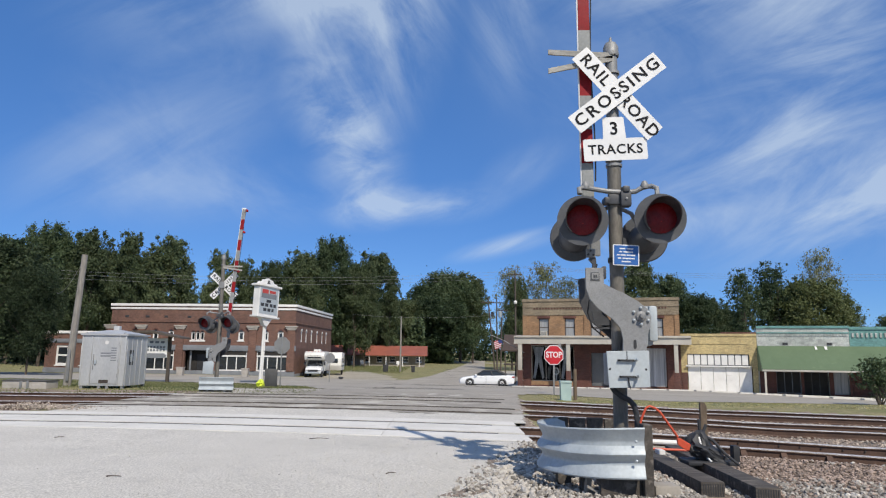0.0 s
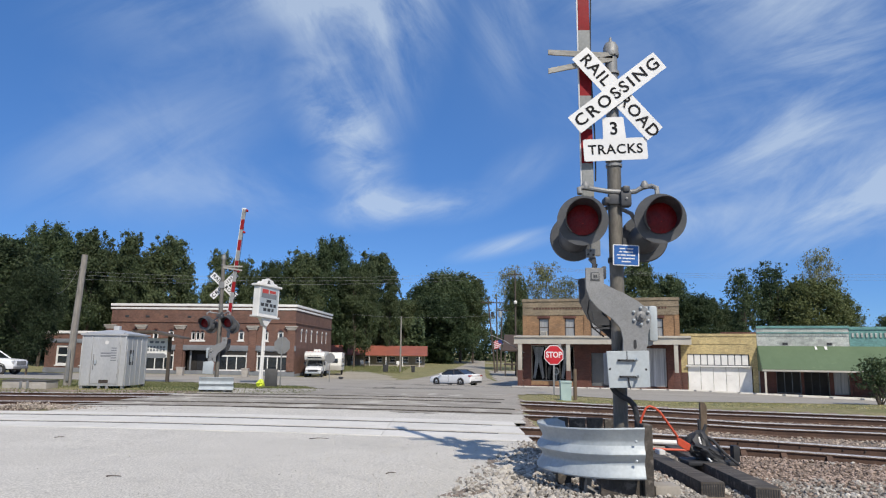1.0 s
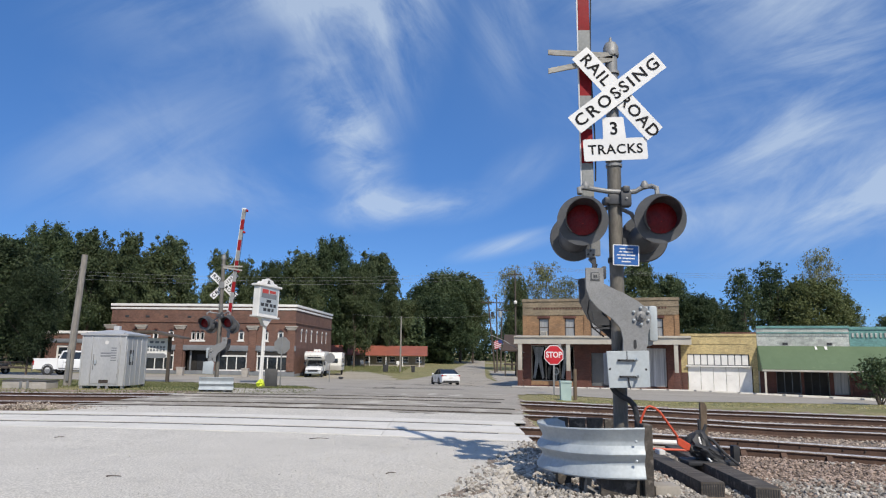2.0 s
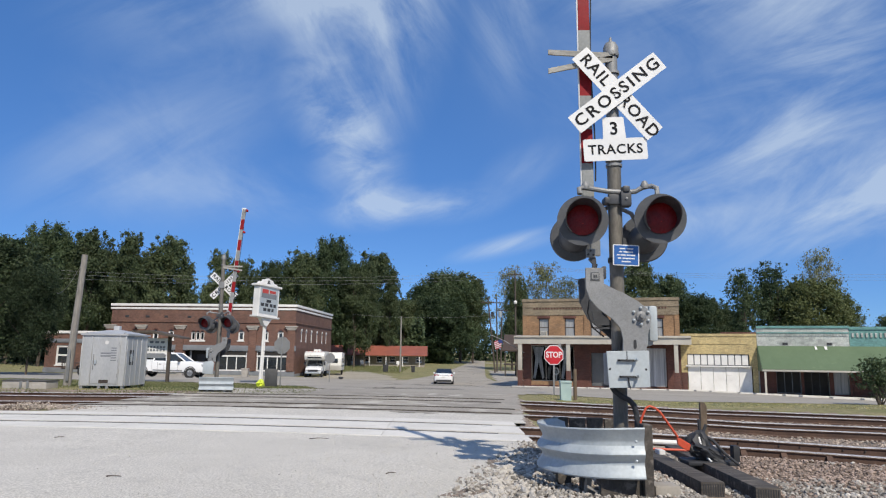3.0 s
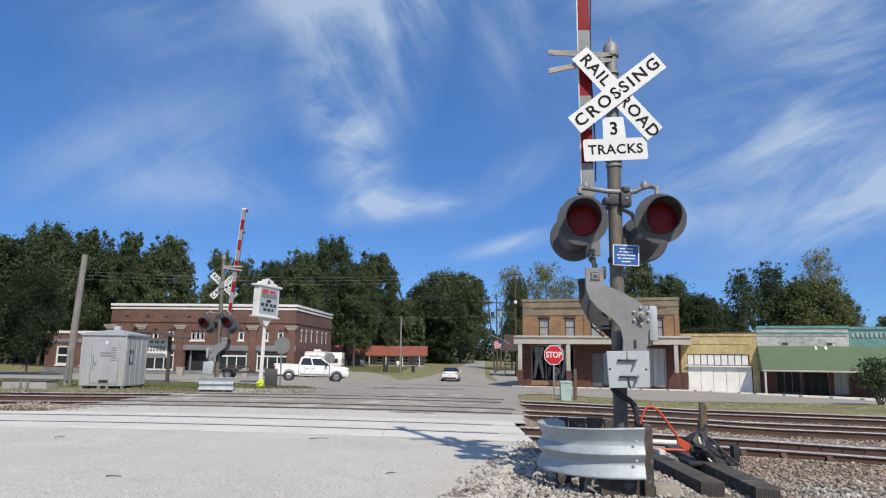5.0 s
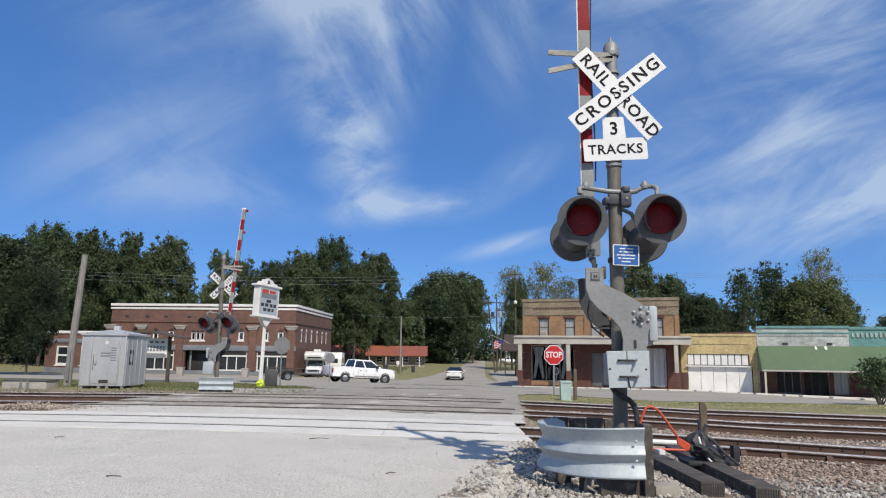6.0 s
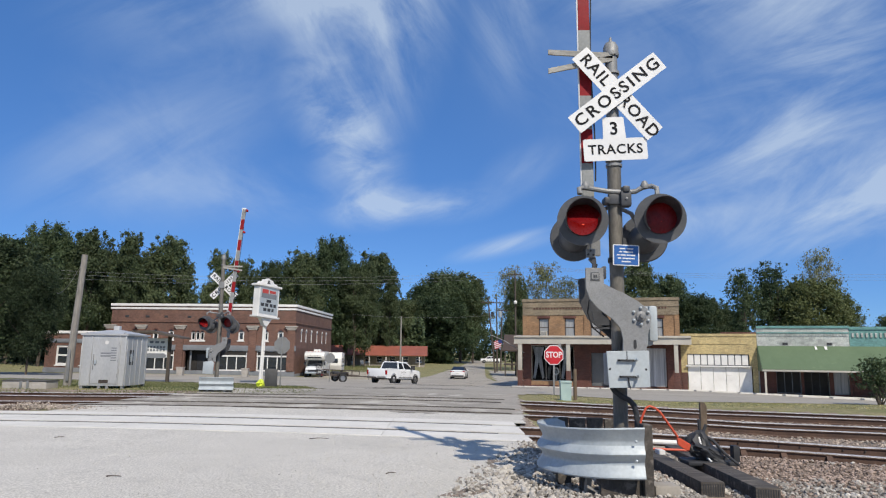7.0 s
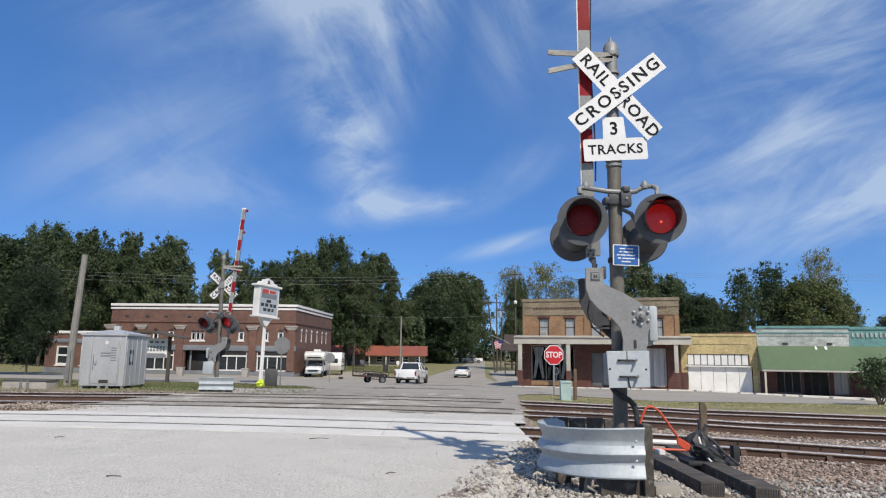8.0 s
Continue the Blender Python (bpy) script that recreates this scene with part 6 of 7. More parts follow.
def stone_bank(name, spots, material, label, seed):
    """Joined loose stones: spots of (x, y, z, size)."""
    rg = np.random.RandomState(seed)
    shapes = []
    for k in range(8):
        bm = stone_mesh(seed * 10 + k); bm.verts.ensure_lookup_table()
        shapes.append((np.array([v.co[:] for v in bm.verts]), np.array([[v.index for v in f.verts] for f in bm.faces]))); bm.free()
    vs, fs, off = [], [], 0
    for x, y, z, s in spots:
        v, f = shapes[rg.randint(8)]
        a, b = rg.uniform(0, 6.28), rg.uniform(-.6, .6)
        ra = np.array([[math.cos(a), -math.sin(a), 0], [math.sin(a), math.cos(a), 0], [0, 0, 1]])
        rb = np.array([[1, 0, 0], [0, math.cos(b), -math.sin(b)], [0, math.sin(b), math.cos(b)]])
        vs.append((v * s) @ (ra @ rb).T + np.array((x, y, z))); fs.append(f + off); off += len(v)
    me = bpy.data.meshes.new(name)
    me.from_pydata(np.concatenate(vs).tolist(), [], np.concatenate(fs).tolist())
    me.materials.append(M[material])
    return tagged(new(name, me), label, "ballast", kind="stuff")


rs = random.Random(11)
ground_z = lambda x, y: level(x, y) - sunk(x, y)
spots_w, spots_p, spots_far = [], [], []
for _ in range(44000):
    y = rs.uniform(5.4, 11.6); x = rs.uniform(-.1, 9.0)
    e = road_edge(y)
    if x < e - .25 + .35 * rs.random() or y > rail_y(x, 12.2):
        continue
    if x < e + .5 and rs.random() < .45:
        continue
    s = rs.uniform(.011, .030) * (1.45 if rs.random() < .10 else 1)
    if any(abs(x - c) < .17 and y > 7.05 for c in (2.86, 3.36)):
        continue
    pink = noise.noise((x * .6, y * .6, 2)) + (.32 if x > 3.3 else -.45)
    (spots_p if pink > rs.uniform(-.4, .4) else spots_w).append((x, y, ground_z(x, y) + s * .55 + .015, s))
for _ in range(30000):
    x = rs.uniform(1.5, 18); y = rs.uniform(8, 23)
    v = y - rail_y(x, 0)
    if v < 12.3 or v > 22.6 or x < crossing_right(y) + .1:
        continue
    if noise.noise((x * .8, y * 1.5, 5)) < rs.uniform(-.6, .2) and not (13.9 < v < 16.4):
        continue
    s = rs.uniform(.014, .032)
    spots_far.append((x, y, ground_z(x, y) + s * .5 + .012, s))
stone_bank("loose_stone", spots_w, "stone_white", "pale crushed limestone round the signal base", 3)
stone_bank("loose_stone", spots_p, "stone", "pinkish grey track ballast", 4)
stone_bank("loose_stone", spots_far, "stone_mixed", "mixed ballast between the rails", 5)
heap = []
for _ in range(1500):
    x, y = rs.gauss(-9.9, .75), rs.gauss(16.7, .3)
    s = rs.uniform(.010, .030)
    heap.append((x, y, level(x, y) + .02 + max(0, .13 - abs(x + 9.9) * .08) * rs.random(), s))
stone_bank("rubble", heap, "stone_mixed", "heap of pale rubble beside the rails", 6)
crumbs = []
for _ in range(5200):
    y = rs.uniform(5.5, 16); x = road_edge(y) - abs(rs.gauss(0, 1.3 if rs.random() < .8 else 4))
    if y < rail_y(x, 11.3):
        s = rs.uniform(.004, .011)
        crumbs.append((x, y, level(x, y) + .025, s))
stone_bank("grit", crumbs, "gravel_road", "loose grit scattered on the road", 7)
pile = thing("stone_pile", None, "large broken stones at the road's edge", "stones")
SHAPES = [mesh_of("stone", stone_mesh(50 + k), "stone_white", smooth=False) for k in range(6)]
for _ in range(240):
    y = rs.uniform(6.2, 9.0); x = lerp_table(y, (6.2, 6.8, 8, 9), (.35, .35, .62, .85)) + abs(rs.gauss(0, .28)) + rs.uniform(0, .15)
    if x > 1.7:
        continue
    s = rs.uniform(.03, .068)
    so = new("stone", SHAPES[rs.randrange(6)]); so.parent = pile
    so.matrix_basis = Matrix.LocRotScale((x, y, level(x, y) + s * .5), Euler((rs.uniform(-.5, .5), rs.uniform(-.5, .5), rs.uniform(0, 6))), (s, s, s))


# ---- grass ----
def grass(name, n, place, h, seed, label, material="grass"):
    rg = np.random.RandomState(seed); q = []
    while len(q) < n:
        p = place(rg)
        if p:
            q.append((p[0], p[1], level(*p) + .0))
    p = np.array(q); a = rg.uniform(0, 6.28, n); hh = h * rg.uniform(.4, 1.3, n); w = rg.uniform(.012, .03, n)
    d = np.stack([np.cos(a), np.sin(a), 0 * a], 1)
    lean = np.stack([rg.normal(0, .35, n), rg.normal(0, .35, n), np.ones(n)], 1) * hh[:, None]
    tri = np.stack([p - d * w[:, None], p + d * w[:, None], p + lean], 1).reshape(-1, 3)
    me = bpy.data.meshes.new(name)
    me.from_pydata(tri.tolist(), [], np.arange(n * 3).reshape(-1, 3).tolist())
    me.materials.append(M[material])
    return tagged(new(name, me), label, "grass", kind="stuff")


def strip_right(rg):
    x = rg.uniform(3.4, 22); y = rg.uniform(21, 26.4)
    return (x, y) if 22.8 < y - rail_y(x, 0) and y < 26.2 and not street_keep(x, y) and noise.noise((x * .5, y * .9, 1)) > rg.uniform(-.8, .3) else None


def strip_left(rg):
    x = rg.uniform(-34, -4.5); y = rg.uniform(23.4, 43)
    return (x, y) if not street_keep(x, y) and noise.noise((x * .5, y * .5, 1)) > rg.uniform(-.9, .1) else None


grass("grass", 9000, strip_right, .026, 1, "short dry grass between the far track and the street")
grass("grass", 26000, strip_left, .06, 2, "short green grass beside the signal", "grass_lawn")
grass("grass", 20000, lambda rg: (rg.uniform(-34, -6), rg.uniform(100, 140)), .25, 3, "rough lawn before the red-roofed house", "grass_lawn")


# ---- vehicles (forward is +x) ----
def wheel(parent, x, y, r, w, rim="rim"):
    """A wheel on its axle: tyre, rim and hub, turning about its own y."""
    ax = pose(0, 0, 0, 90, 0, 0)
    bm = lathe(B(), [(r * .62, -w * .5), (r * .9, -w * .5), (r, -w * .34), (r, w * .34), (r * .9, w * .5), (r * .62, w * .5), (r * .62, -w * .5)], ax, 28)
    tyre = part("wheel", bm, "tyre", parent, m=pose(x, y, r))
    s = -1 if y < 0 else 1
    bm = B()
    lathe(bm, [(r * .62, -w * .4), (r * .58, -w * .4), (r * .56, w * .2), (0.001, w * .2)], pose(0, 0, 0, -90 * s, 0, 0), 20)
    hub = part("rim", bm, rim, tyre)
    bm = lathe(B(), [(r * .60, w * .36), (r * .50, w * .36), (r * .50, w * .22)], pose(0, 0, 0, -90 * s, 0, 0), 20)
    for k in range(6):
        box(bm, -r * .06, r * .06, -0.01, .01, r * .05, r * .54, m=pose(0, 0, 0, 0, k * 60, 0) @ pose(0, s * w * .3, 0))
    lathe(bm, [(r * .14, w * .40), (0.001, w * .40)], pose(0, 0, 0, -90 * s, 0, 0), 12)
    part("spokes", bm, rim, hub)
    return tyre


def loft(bm, secs):
    """A shell through cross sections, each a list of points of one length."""
    rings = [[bm.verts.new(p) for p in s] for s in secs]
    n = len(rings[0])
    for a, b in zip(rings, rings[1:]):
        for k in range(n):
            bm.faces.new((a[k], a[(k + 1) % n], b[(k + 1) % n], b[k]))
    bm.faces.new(rings[0][::-1]); bm.faces.new(rings[-1])
    return bm


def body_section(x, zb, zt, w, tuck=.06, crown=.03):
    """One rounded cross section of a car body."""
    h = w / 2; zm = zb + (zt - zb) * .45
    half = [(h - tuck, zb), (h - .01, zb + .08), (h, zm), (h - .02, zt - .07), (h - .07, zt - .01), (h * .5, zt + crown)]
    return [(x, -y, z) for y, z in half] + [(x, y, z) for y, z in half[::-1]]


def cabin(parent, prof, w0, w1, glass_name, paint, roof_mat, label=""):
    """Greenhouse: prof is (x, z) pairs: cowl, windscreen top, roof rear, rear deck; glass all round with pillars and a roof."""
    (xa, za), (xb, zb), (xc, zc), (xd, zd) = prof
    h0, h1 = w0 / 2, w1 / 2
    bm = loft(B(), [[(xa, -h0, za), (xa, h0, za), (xd, h0, zd), (xd, -h0, zd)], [(xb, -h1, zb), (xb, h1, zb), (xc, h1, zc), (xc, -h1, zc)]])
    part("windows", bm, "glass", parent, "dark tinted glass", smooth=False)
    bm = loft(B(), [[(xb + .03, -h1 - .01, zb - .02), (xb + .03, h1 + .01, zb - .02), (xc - .03, h1 + .01, zc - .02), (xc - .03, -h1 - .01, zc - .02)],
                    [(xb - .04, -h1 + .05, zb + .045), (xb - .04, h1 - .05, zb + .045), (xc + .05, h1 - .05, zc + .045), (xc + .05, -h1 + .05, zc + .045)]])
    part("roof", bm, roof_mat, parent, label)
    for s in (-1, 1):
        for (xl, zl, hl), (xu, zu, hu) in (((xa, za, h0), (xb, zb, h1)), ((xd, zd, h0), (xc, zc, h1)), ((xa * .42 + xd * .58, (za + zd) / 2, h0), (xb * .45 + xc * .55, (zb + zc) / 2, h1))):
            part("pillar", tube(B(), [(xl, s * hl, zl), (xu, s * hu, zu)], .055, 8), paint, parent)
        part("roof_rail", tube(B(), [(xb, s * h1, zb - .03), (xc, s * h1, zc - .03)], .06, 8), roof_mat, parent)


def sedan():
    car = thing("sedan", Matrix(), "white saloon car with a black roof turning into the side road", "car")
    secs = [body_section(x, zb, zt, w) for x, zb, zt, w in (
        (2.40, .34, .56, 1.35), (2.30, .24, .68, 1.62), (2.0, .20, .78, 1.76), (1.5, .20, .86, 1.83), (.9, .20, .93, 1.84), (0, .20, .95, 1.84), (-.9, .20, .97, 1.84),
        (-1.5, .20, 1.0, 1.83), (-2.1, .24, 1.0, 1.78), (-2.38, .32, .98, 1.66), (-2.44, .42, .90, 1.5))]
    part("body", loft(B(), secs), "paint_white", car)
    cabin(car, ((1.05, .92), (.25, 1.38), (-.85, 1.38), (-1.75, 1.0)), 1.62, 1.24, "glass", "black", "black", "gloss black roof")
    for x in (1.42, -1.40):
        for s in (-1, 1):
            # black ring in place of the shaded gap round the wheel
            part("wheel_arch", lathe(B(), [(.385, 0), (.39, .05), (.345, .05), (.345, 0)], pose(x, s * .872, .335, -90 * s, 0, 0), 24), "black", car)
    wheels = [wheel(car, x, s * .835, .335, .22, "rim_dark") for x in (1.42, -1.40) for s in (-1, 1)]
    for s in (-1, 1):
        part("tail_light", box(B(), -2.44, -2.22, s * .40, s * .86, .80, .93, .02), "tail", car)
        part("headlight", box(B(), 2.08, 2.34, s * .45, s * .80, .58, .70, .02), "headlamp", car)
        part("mirror", box(B(), .78, .95, s * .90, s * 1.06, .92, 1.05, .03), "paint_white", car)
        part("door_seam", box(B(), -.02, -.005, s * .915, s * .925, .3, .93), "black", car)
        for x in (.35, -.75):
            part("door_handle", box(B(), x, x + .18, s * .915, s * .935, .78, .81, .005), "paint_white", car)
        part("sill", box(B(), -1.0, 1.0, s * .86, s * .90, .17, .24, .01), "black", car)
    part("rear_bumper", box(B(), -2.47, -2.36, -.72, .72, .28, .44, .03), "black", car)
    part("number_plate", box(B(), -2.465, -2.445, -.17, .17, .62, .76, .005), "trim_white", car)
    part("boot_trim", box(B(), -2.45, -2.43, -.40, .40, .84, .88, .005), "chrome", car)
    return car, wheels


def pickup(label, kind="tow"):
    tr = thing("pickup_truck", Matrix(), label, "pickup truck")
    secs = [body_section(x, zb, zt, w, .05, .02) for x, zb, zt, w in (
        (3.0, .58, 1.02, 1.60), (2.93, .47, 1.13, 1.86), (2.65, .46, 1.20, 1.96), (2.0, .46, 1.25, 1.99), (1.45, .44, 1.28, 2.0), (.6, .43, 1.29, 2.0), (-.5, .43, 1.29, 2.0), (-1.05, .43, 1.29, 2.0))]
    part("body", loft(B(), secs), "paint_white", tr)
    cabin(tr, ((1.52, 1.26), (.62, 1.88), (-.80, 1.90), (-1.0, 1.28)), 1.84, 1.50, "glass", "paint_white", "paint_white")
    bed = wall_rects(B(), -2.95, -1.08, .48, 1.28, -1.0, -.90, [])
    box(bed, -2.95, -1.08, .90, 1.0, .48, 1.28, .02); box(bed, -2.95, -1.08, -.90, .90, .55, .66); box(bed, -1.16, -1.08, -.9, .9, .66, 1.28)
    box(bed, -2.97, -1.08, -1.02, -.88, 1.25, 1.32, .02); box(bed, -2.97, -1.08, .88, 1.02, 1.25, 1.32, .02)
    part("cargo_bed", bed, "paint_white", tr)
    part("tailgate", box(B(), -3.0, -2.93, -.88, .88, .62, 1.30, .02), "paint_white", tr)
    for s in (-1, 1):
        for x in (1.95, -1.80):
            # the wheel well's dark gap, put on as a black ring
            part("wheel_arch", lathe(B(), [(.45, 0), (.47, .042), (.405, .042), (.405, 0)], pose(x, s * .962, .43, -90 * s, 0, 0), 24), "black", tr)
        part("tail_light", box(B(), -3.01, -2.9, s * .86, s * 1.01, .78, 1.16, .015), "tail", tr)
        part("headlight", box(B(), 2.72, 2.97, s * .62, s * .94, .86, 1.10, .02), "headlamp", tr)
        part("mirror", box(B(), 1.02, 1.18, s * 1.0, s * 1.24, 1.24, 1.50, .03), "black", tr)
        part("side_trim", box(B(), -.95, 1.35, s * .995, s * 1.012, .52, .60, .005), "galv_dull", tr)
        for x in (.95, -.12, -.62):
            part("door_seam", box(B(), x, x + .012, s * .997, s * 1.004, .55, 1.17), "black", tr)
        for x in (.02, -.5):
            part("door_handle", box(B(), x, x + .16, s * .998, s * 1.02, 1.0, 1.05, .005), "black", tr)
    part("rear_bumper", box(B(), -3.14, -2.98, -.92, .92, .48, .64, .03), "galv_dull", tr)
    part("front_bumper", box(B(), 2.9, 3.06, -.90, .90, .46, .66, .04), "galv_dull", tr)
    part("grille", box(B(), 2.93, 3.02, -.58, .58, .72, 1.08, .02), "galv_dull", tr)
    part("number_plate", box(B(), -3.155, -3.142, -.16, .16, .52, .64, .004), "trim_white", tr)
    part("chassis", box(B(), -2.9, 2.7, -.55, .55, .36, .48, .02), "black", tr)
    wheels = [wheel(tr, x, s * .905, .40, .27) for x in (1.95, -1.80) for s in (-1, 1)]
    return tr, wheels


def trailer():
    """A single-axle utility trailer; its origin lies under the axle, the coupler 3.3 m ahead."""
    t = thing("utility_trailer", Matrix(), "rusty steel utility trailer with a mesh tail ramp", "trailer")
    bm = B()
    for s in (-1, 1):
        box(bm, -1.7, 1.5, s * .95 - .04, s * .95 + .04, .50, .60)
        tube(bm, [(1.5, s * .9, .55), (2.4, s * .05, .52), (3.1, s * .03, .50)], .04, 8)
    for x in (-1.7, -.6, .5, 1.46):
        box(bm, x, x + .07, -.92, .92, .50, .58)
    part("frame", bm, "rusty", t)
    for k in range(9):
        part("deck_board", box(B(), -1.7, 1.5, -.93 + k * .207, -.93 + k * .207 + .19, .602, .635, .004), "trailer_deck", t)
    for s in (-1, 1):
        bm = tube(B(), [(-1.7, s * .95, .98), (1.5, s * .95, .98)], .028, 8)
        part("side_rail", bm, "rusty", t)
        for x in (-1.66, -.85, -.05, .75, 1.46):
            part("upright", tube(B(), [(x, s * .95, .6), (x, s * .95, .98)], .025, 8), "rusty", t)
        part("fender", prism(B(), [(-.48, .50), (-.44, .72), (-.25, .86), (.25, .86), (.44, .72), (.48, .50), (.43, .50), (.40, .70), (.22, .81), (-.22, .81), (-.40, .70), (-.43, .50)], s * 1.0, s * 1.24), "rusty", t)
        part("tail_light", box(B(), -1.76, -1.70, s * .80, s * .92, .50, .60, .01), "tail", t)
    part("front_rail", tube(B(), [(1.5, -.95, .98), (1.5, .95, .98)], .028, 8), "rusty", t)
    bm = B()
    for k in range(9):
        tube(bm, [(-1.74, -.88 + k * .22, .6), (-1.84, -.88 + k * .22, 1.45)], .014, 6)
    for z in (.6, .88, 1.16, 1.45):
        tube(bm, [(-1.74 - (z - .6) * .104, -.9, z), (-1.74 - (z - .6) * .104, .9, z)], .022, 6)
    part("tail_ramp", bm, "rusty", t, "upright mesh loading ramp")
    part("coupler", box(B(), 2.95, 3.32, -.07, .07, .46, .56, .02), "rusty", t)
    part("jack", tube(B(), [(2.7, .14, .25), (2.7, .14, .95)], .035, 8), "galv_dull", t)
    part("mower_load", box(B(), -.6, .7, -.5, .4, .64, .86, .08), "black", t, "dark tarp-covered load")
    part("axle", tube(B(), [(0, -1.05, .36), (0, 1.05, .36)], .04, 8), "black", t)
    return t, [wheel(t, 0, s * 1.11, .34, .2) for s in (-1, 1)]


def motorhome(m):
    rv = thing("motorhome", m, "cream and white motorhome with a cab overhang parked beside the hall", "motorhome")
    prof = [(-2.9, .75), (-2.9, 2.98), (-2.7, 3.08), (1.6, 3.08), (2.35, 2.9), (2.5, 2.5), (2.3, 2.1), (1.4, 2.0), (1.2, .75)]
    part("shell", prism(B(), prof, -1.2, 1.2, bev=.05), "paint_rv", rv)
    secs = [body_section(x, .5, zt, w) for x, zt, w in ((3.25, .95, 1.6), (3.1, 1.12, 1.9), (2.4, 1.25, 2.0), (2.0, 1.3, 2.0), (1.0, 1.3, 2.0))]
    part("bonnet", loft(B(), secs), "paint_white", rv)
    part("windscreen", loft(B(), [[(2.05, -.9, 1.28), (2.05, .9, 1.28), (1.1, .9, 1.28), (1.1, -.9, 1.28)], [(1.62, -.85, 2.0), (1.62, .85, 2.0), (1.1, .85, 2.0), (1.1, -.85, 2.0)]]), "glass", rv)
    part("overhang_window", box(B(), 2.36, 2.47, -.85, .85, 2.25, 2.62, .03), "glass", rv)
    part("grille", box(B(), 3.2, 3.3, -.6, .6, .66, .92, .02), "black", rv)
    part("bumper", box(B(), 3.2, 3.38, -.95, .95, .45, .62, .03), "galv", rv)
    for s in (-1, 1):
        part("headlight", box(B(), 3.12, 3.28, s * .62, s * .9, .72, .92, .02), "headlamp", rv)
        part("stripe", box(B(), -2.88, 1.9, s * 1.2, s * 1.212, 1.95, 2.12), "stripe", rv)
        part("side_window", box(B(), -1.4, -.3, s * 1.19, s * 1.215, 1.6, 2.2, .02), "glass", rv)
        part("side_window", box(B(), -2.6, -1.9, s * 1.19, s * 1.215, 1.7, 2.2, .02), "glass", rv)
        part("mirror", box(B(), 1.75, 1.85, s * 1.08, s * 1.3, 1.4, 1.8, .02), "black", rv)
        for x in (2.55, -1.6):
            wheel(rv, x, s * .95, .38, .25)
    for k in range(5):
        part("marker_light", box(B(), 1.7, 1.78, -.8 + k * .4 - .05, -.8 + k * .4 + .05, 3.07, 3.12, .01), "orange", rv)
    part("air_conditioner", box(B(), -.9, .1, -.4, .4, 3.06, 3.34, .06), "trim_white", rv)
    part("roof_vent", box(B(), -2.3, -1.7, -.3, .3, 3.06, 3.22, .04), "trim_white", rv)
    return rv


# ---- beside the tracks ----
case = thing("relay_cabinet", pose(-12.47, 26.4, -.05, 0, 0, 0), "large silver ribbed signal relay cabinet on short legs", "cabinet")
part("shell", box(B(), -.825, .825, -.91, .91, .14, 2.0, .015), "cabinet_grey", case, smooth=False)
bm = B()
lo = [bm.verts.new((x, y, 1.98)) for x, y in ((-.88, -.97), (.88, -.97), (.88, .97), (-.88, .97))]
md = [bm.verts.new((x, y, 2.04)) for x, y in ((-.88, -.97), (.88, -.97), (.88, .97), (-.88, .97))]
hi_ = [bm.verts.new((x, y, 2.20)) for x, y in ((-.2, -.2), (.2, -.2), (.2, .2), (-.2, .2))]
bm.faces.new(lo[::-1]); bm.faces.new(hi_)
for a, b in ((lo, md), (md, hi_)):
    for k in range(4):
        bm.faces.new((a[k], a[(k + 1) % 4], b[(k + 1) % 4], b[k]))
part("roof", bm, "cabinet_grey", case, smooth=False)
part("vent_cap", box(B(), -.1, .12, -.1, .1, 2.18, 2.36, .02), "cabinet_grey", case)
part("door", box(B(), -.42, .55, -.935, -.91, .22, 1.9, .008), "cabinet_grey", case, smooth=False)
part("handle", box(B(), -.30, -.22, -.98, -.935, .92, 1.08, .01), "galv", case)
for x in (-.8, -.45, .58, .8):
    part("rib", box(B(), x - .02, x + .02, -.945, -.91, .14, 1.98, .006), "cabinet_grey", case)
for y in (-.85, -.45, -.05, .35, .8):
    part("rib", box(B(), .825, .845, y - .02, y + .02, .14, 1.98, .006), "cabinet_grey", case)
part("notice", box(B(), .825, .833, -.62, -.30, .90, 1.45, .004), "black", case, "small dark notice plate", smooth=False)
part("notice_face", box(B(), .833, .836, -.56, -.36, 1.02, 1.32), "panel_grey", case, smooth=False)
for k in range(6):
    part("text_bar", box(B(), .28, .48, -.940, -.936, 1.50 - k * .09, 1.535 - k * .09), "stone_grey", case, smooth=False)
for k in range(2):
    part("text_bar", box(B(), -.1, .28, -.938, -.934, 1.30 - k * .1, 1.35 - k * .1), "stone_grey", case, smooth=False)
part("emblem", lathe(B(), [(.07, 0), (.07, .004), (.001, .004)], pose(.1, -.935, 1.72, 90, 0, 0), 16), "trim_white", case)
for x in (-.75, -.1, .2, .75):
    for y in (-.85, .85):
        part("leg", box(B(), x - .05, x + .05, y - .05, y + .05, -.2, .15, .005), "galv_dull", case)
for x in (-1.0,):
    part("meter_box", box(B(), -.96, -.825, -.7, -.45, .6, 1.2, .01), "panel_grey", case)
for z in (.45, 1.0, 1.6):
    part("hinge", tube(B(), [(.555, -.938, z), (.555, -.938, z + .12)], .012, 8), "galv_dull", case)
part("lock_bar", box(B(), -.36, -.335, -.952, -.935, .72, 1.28, .004), "galv_dull", case)
for x in (-.70, .70):
    part("lifting_eye", lathe(B(), [(.05, 0), (.05, .03), (.02, .05), (.001, .055)], pose(x, -.85, 2.03), 10), "galv_dull", case)
part("sill_stain", box(B(), -.1, .25, -.9365, -.935, .24, .36), "rusty", case, "rusty scrape along the door's foot", smooth=False)
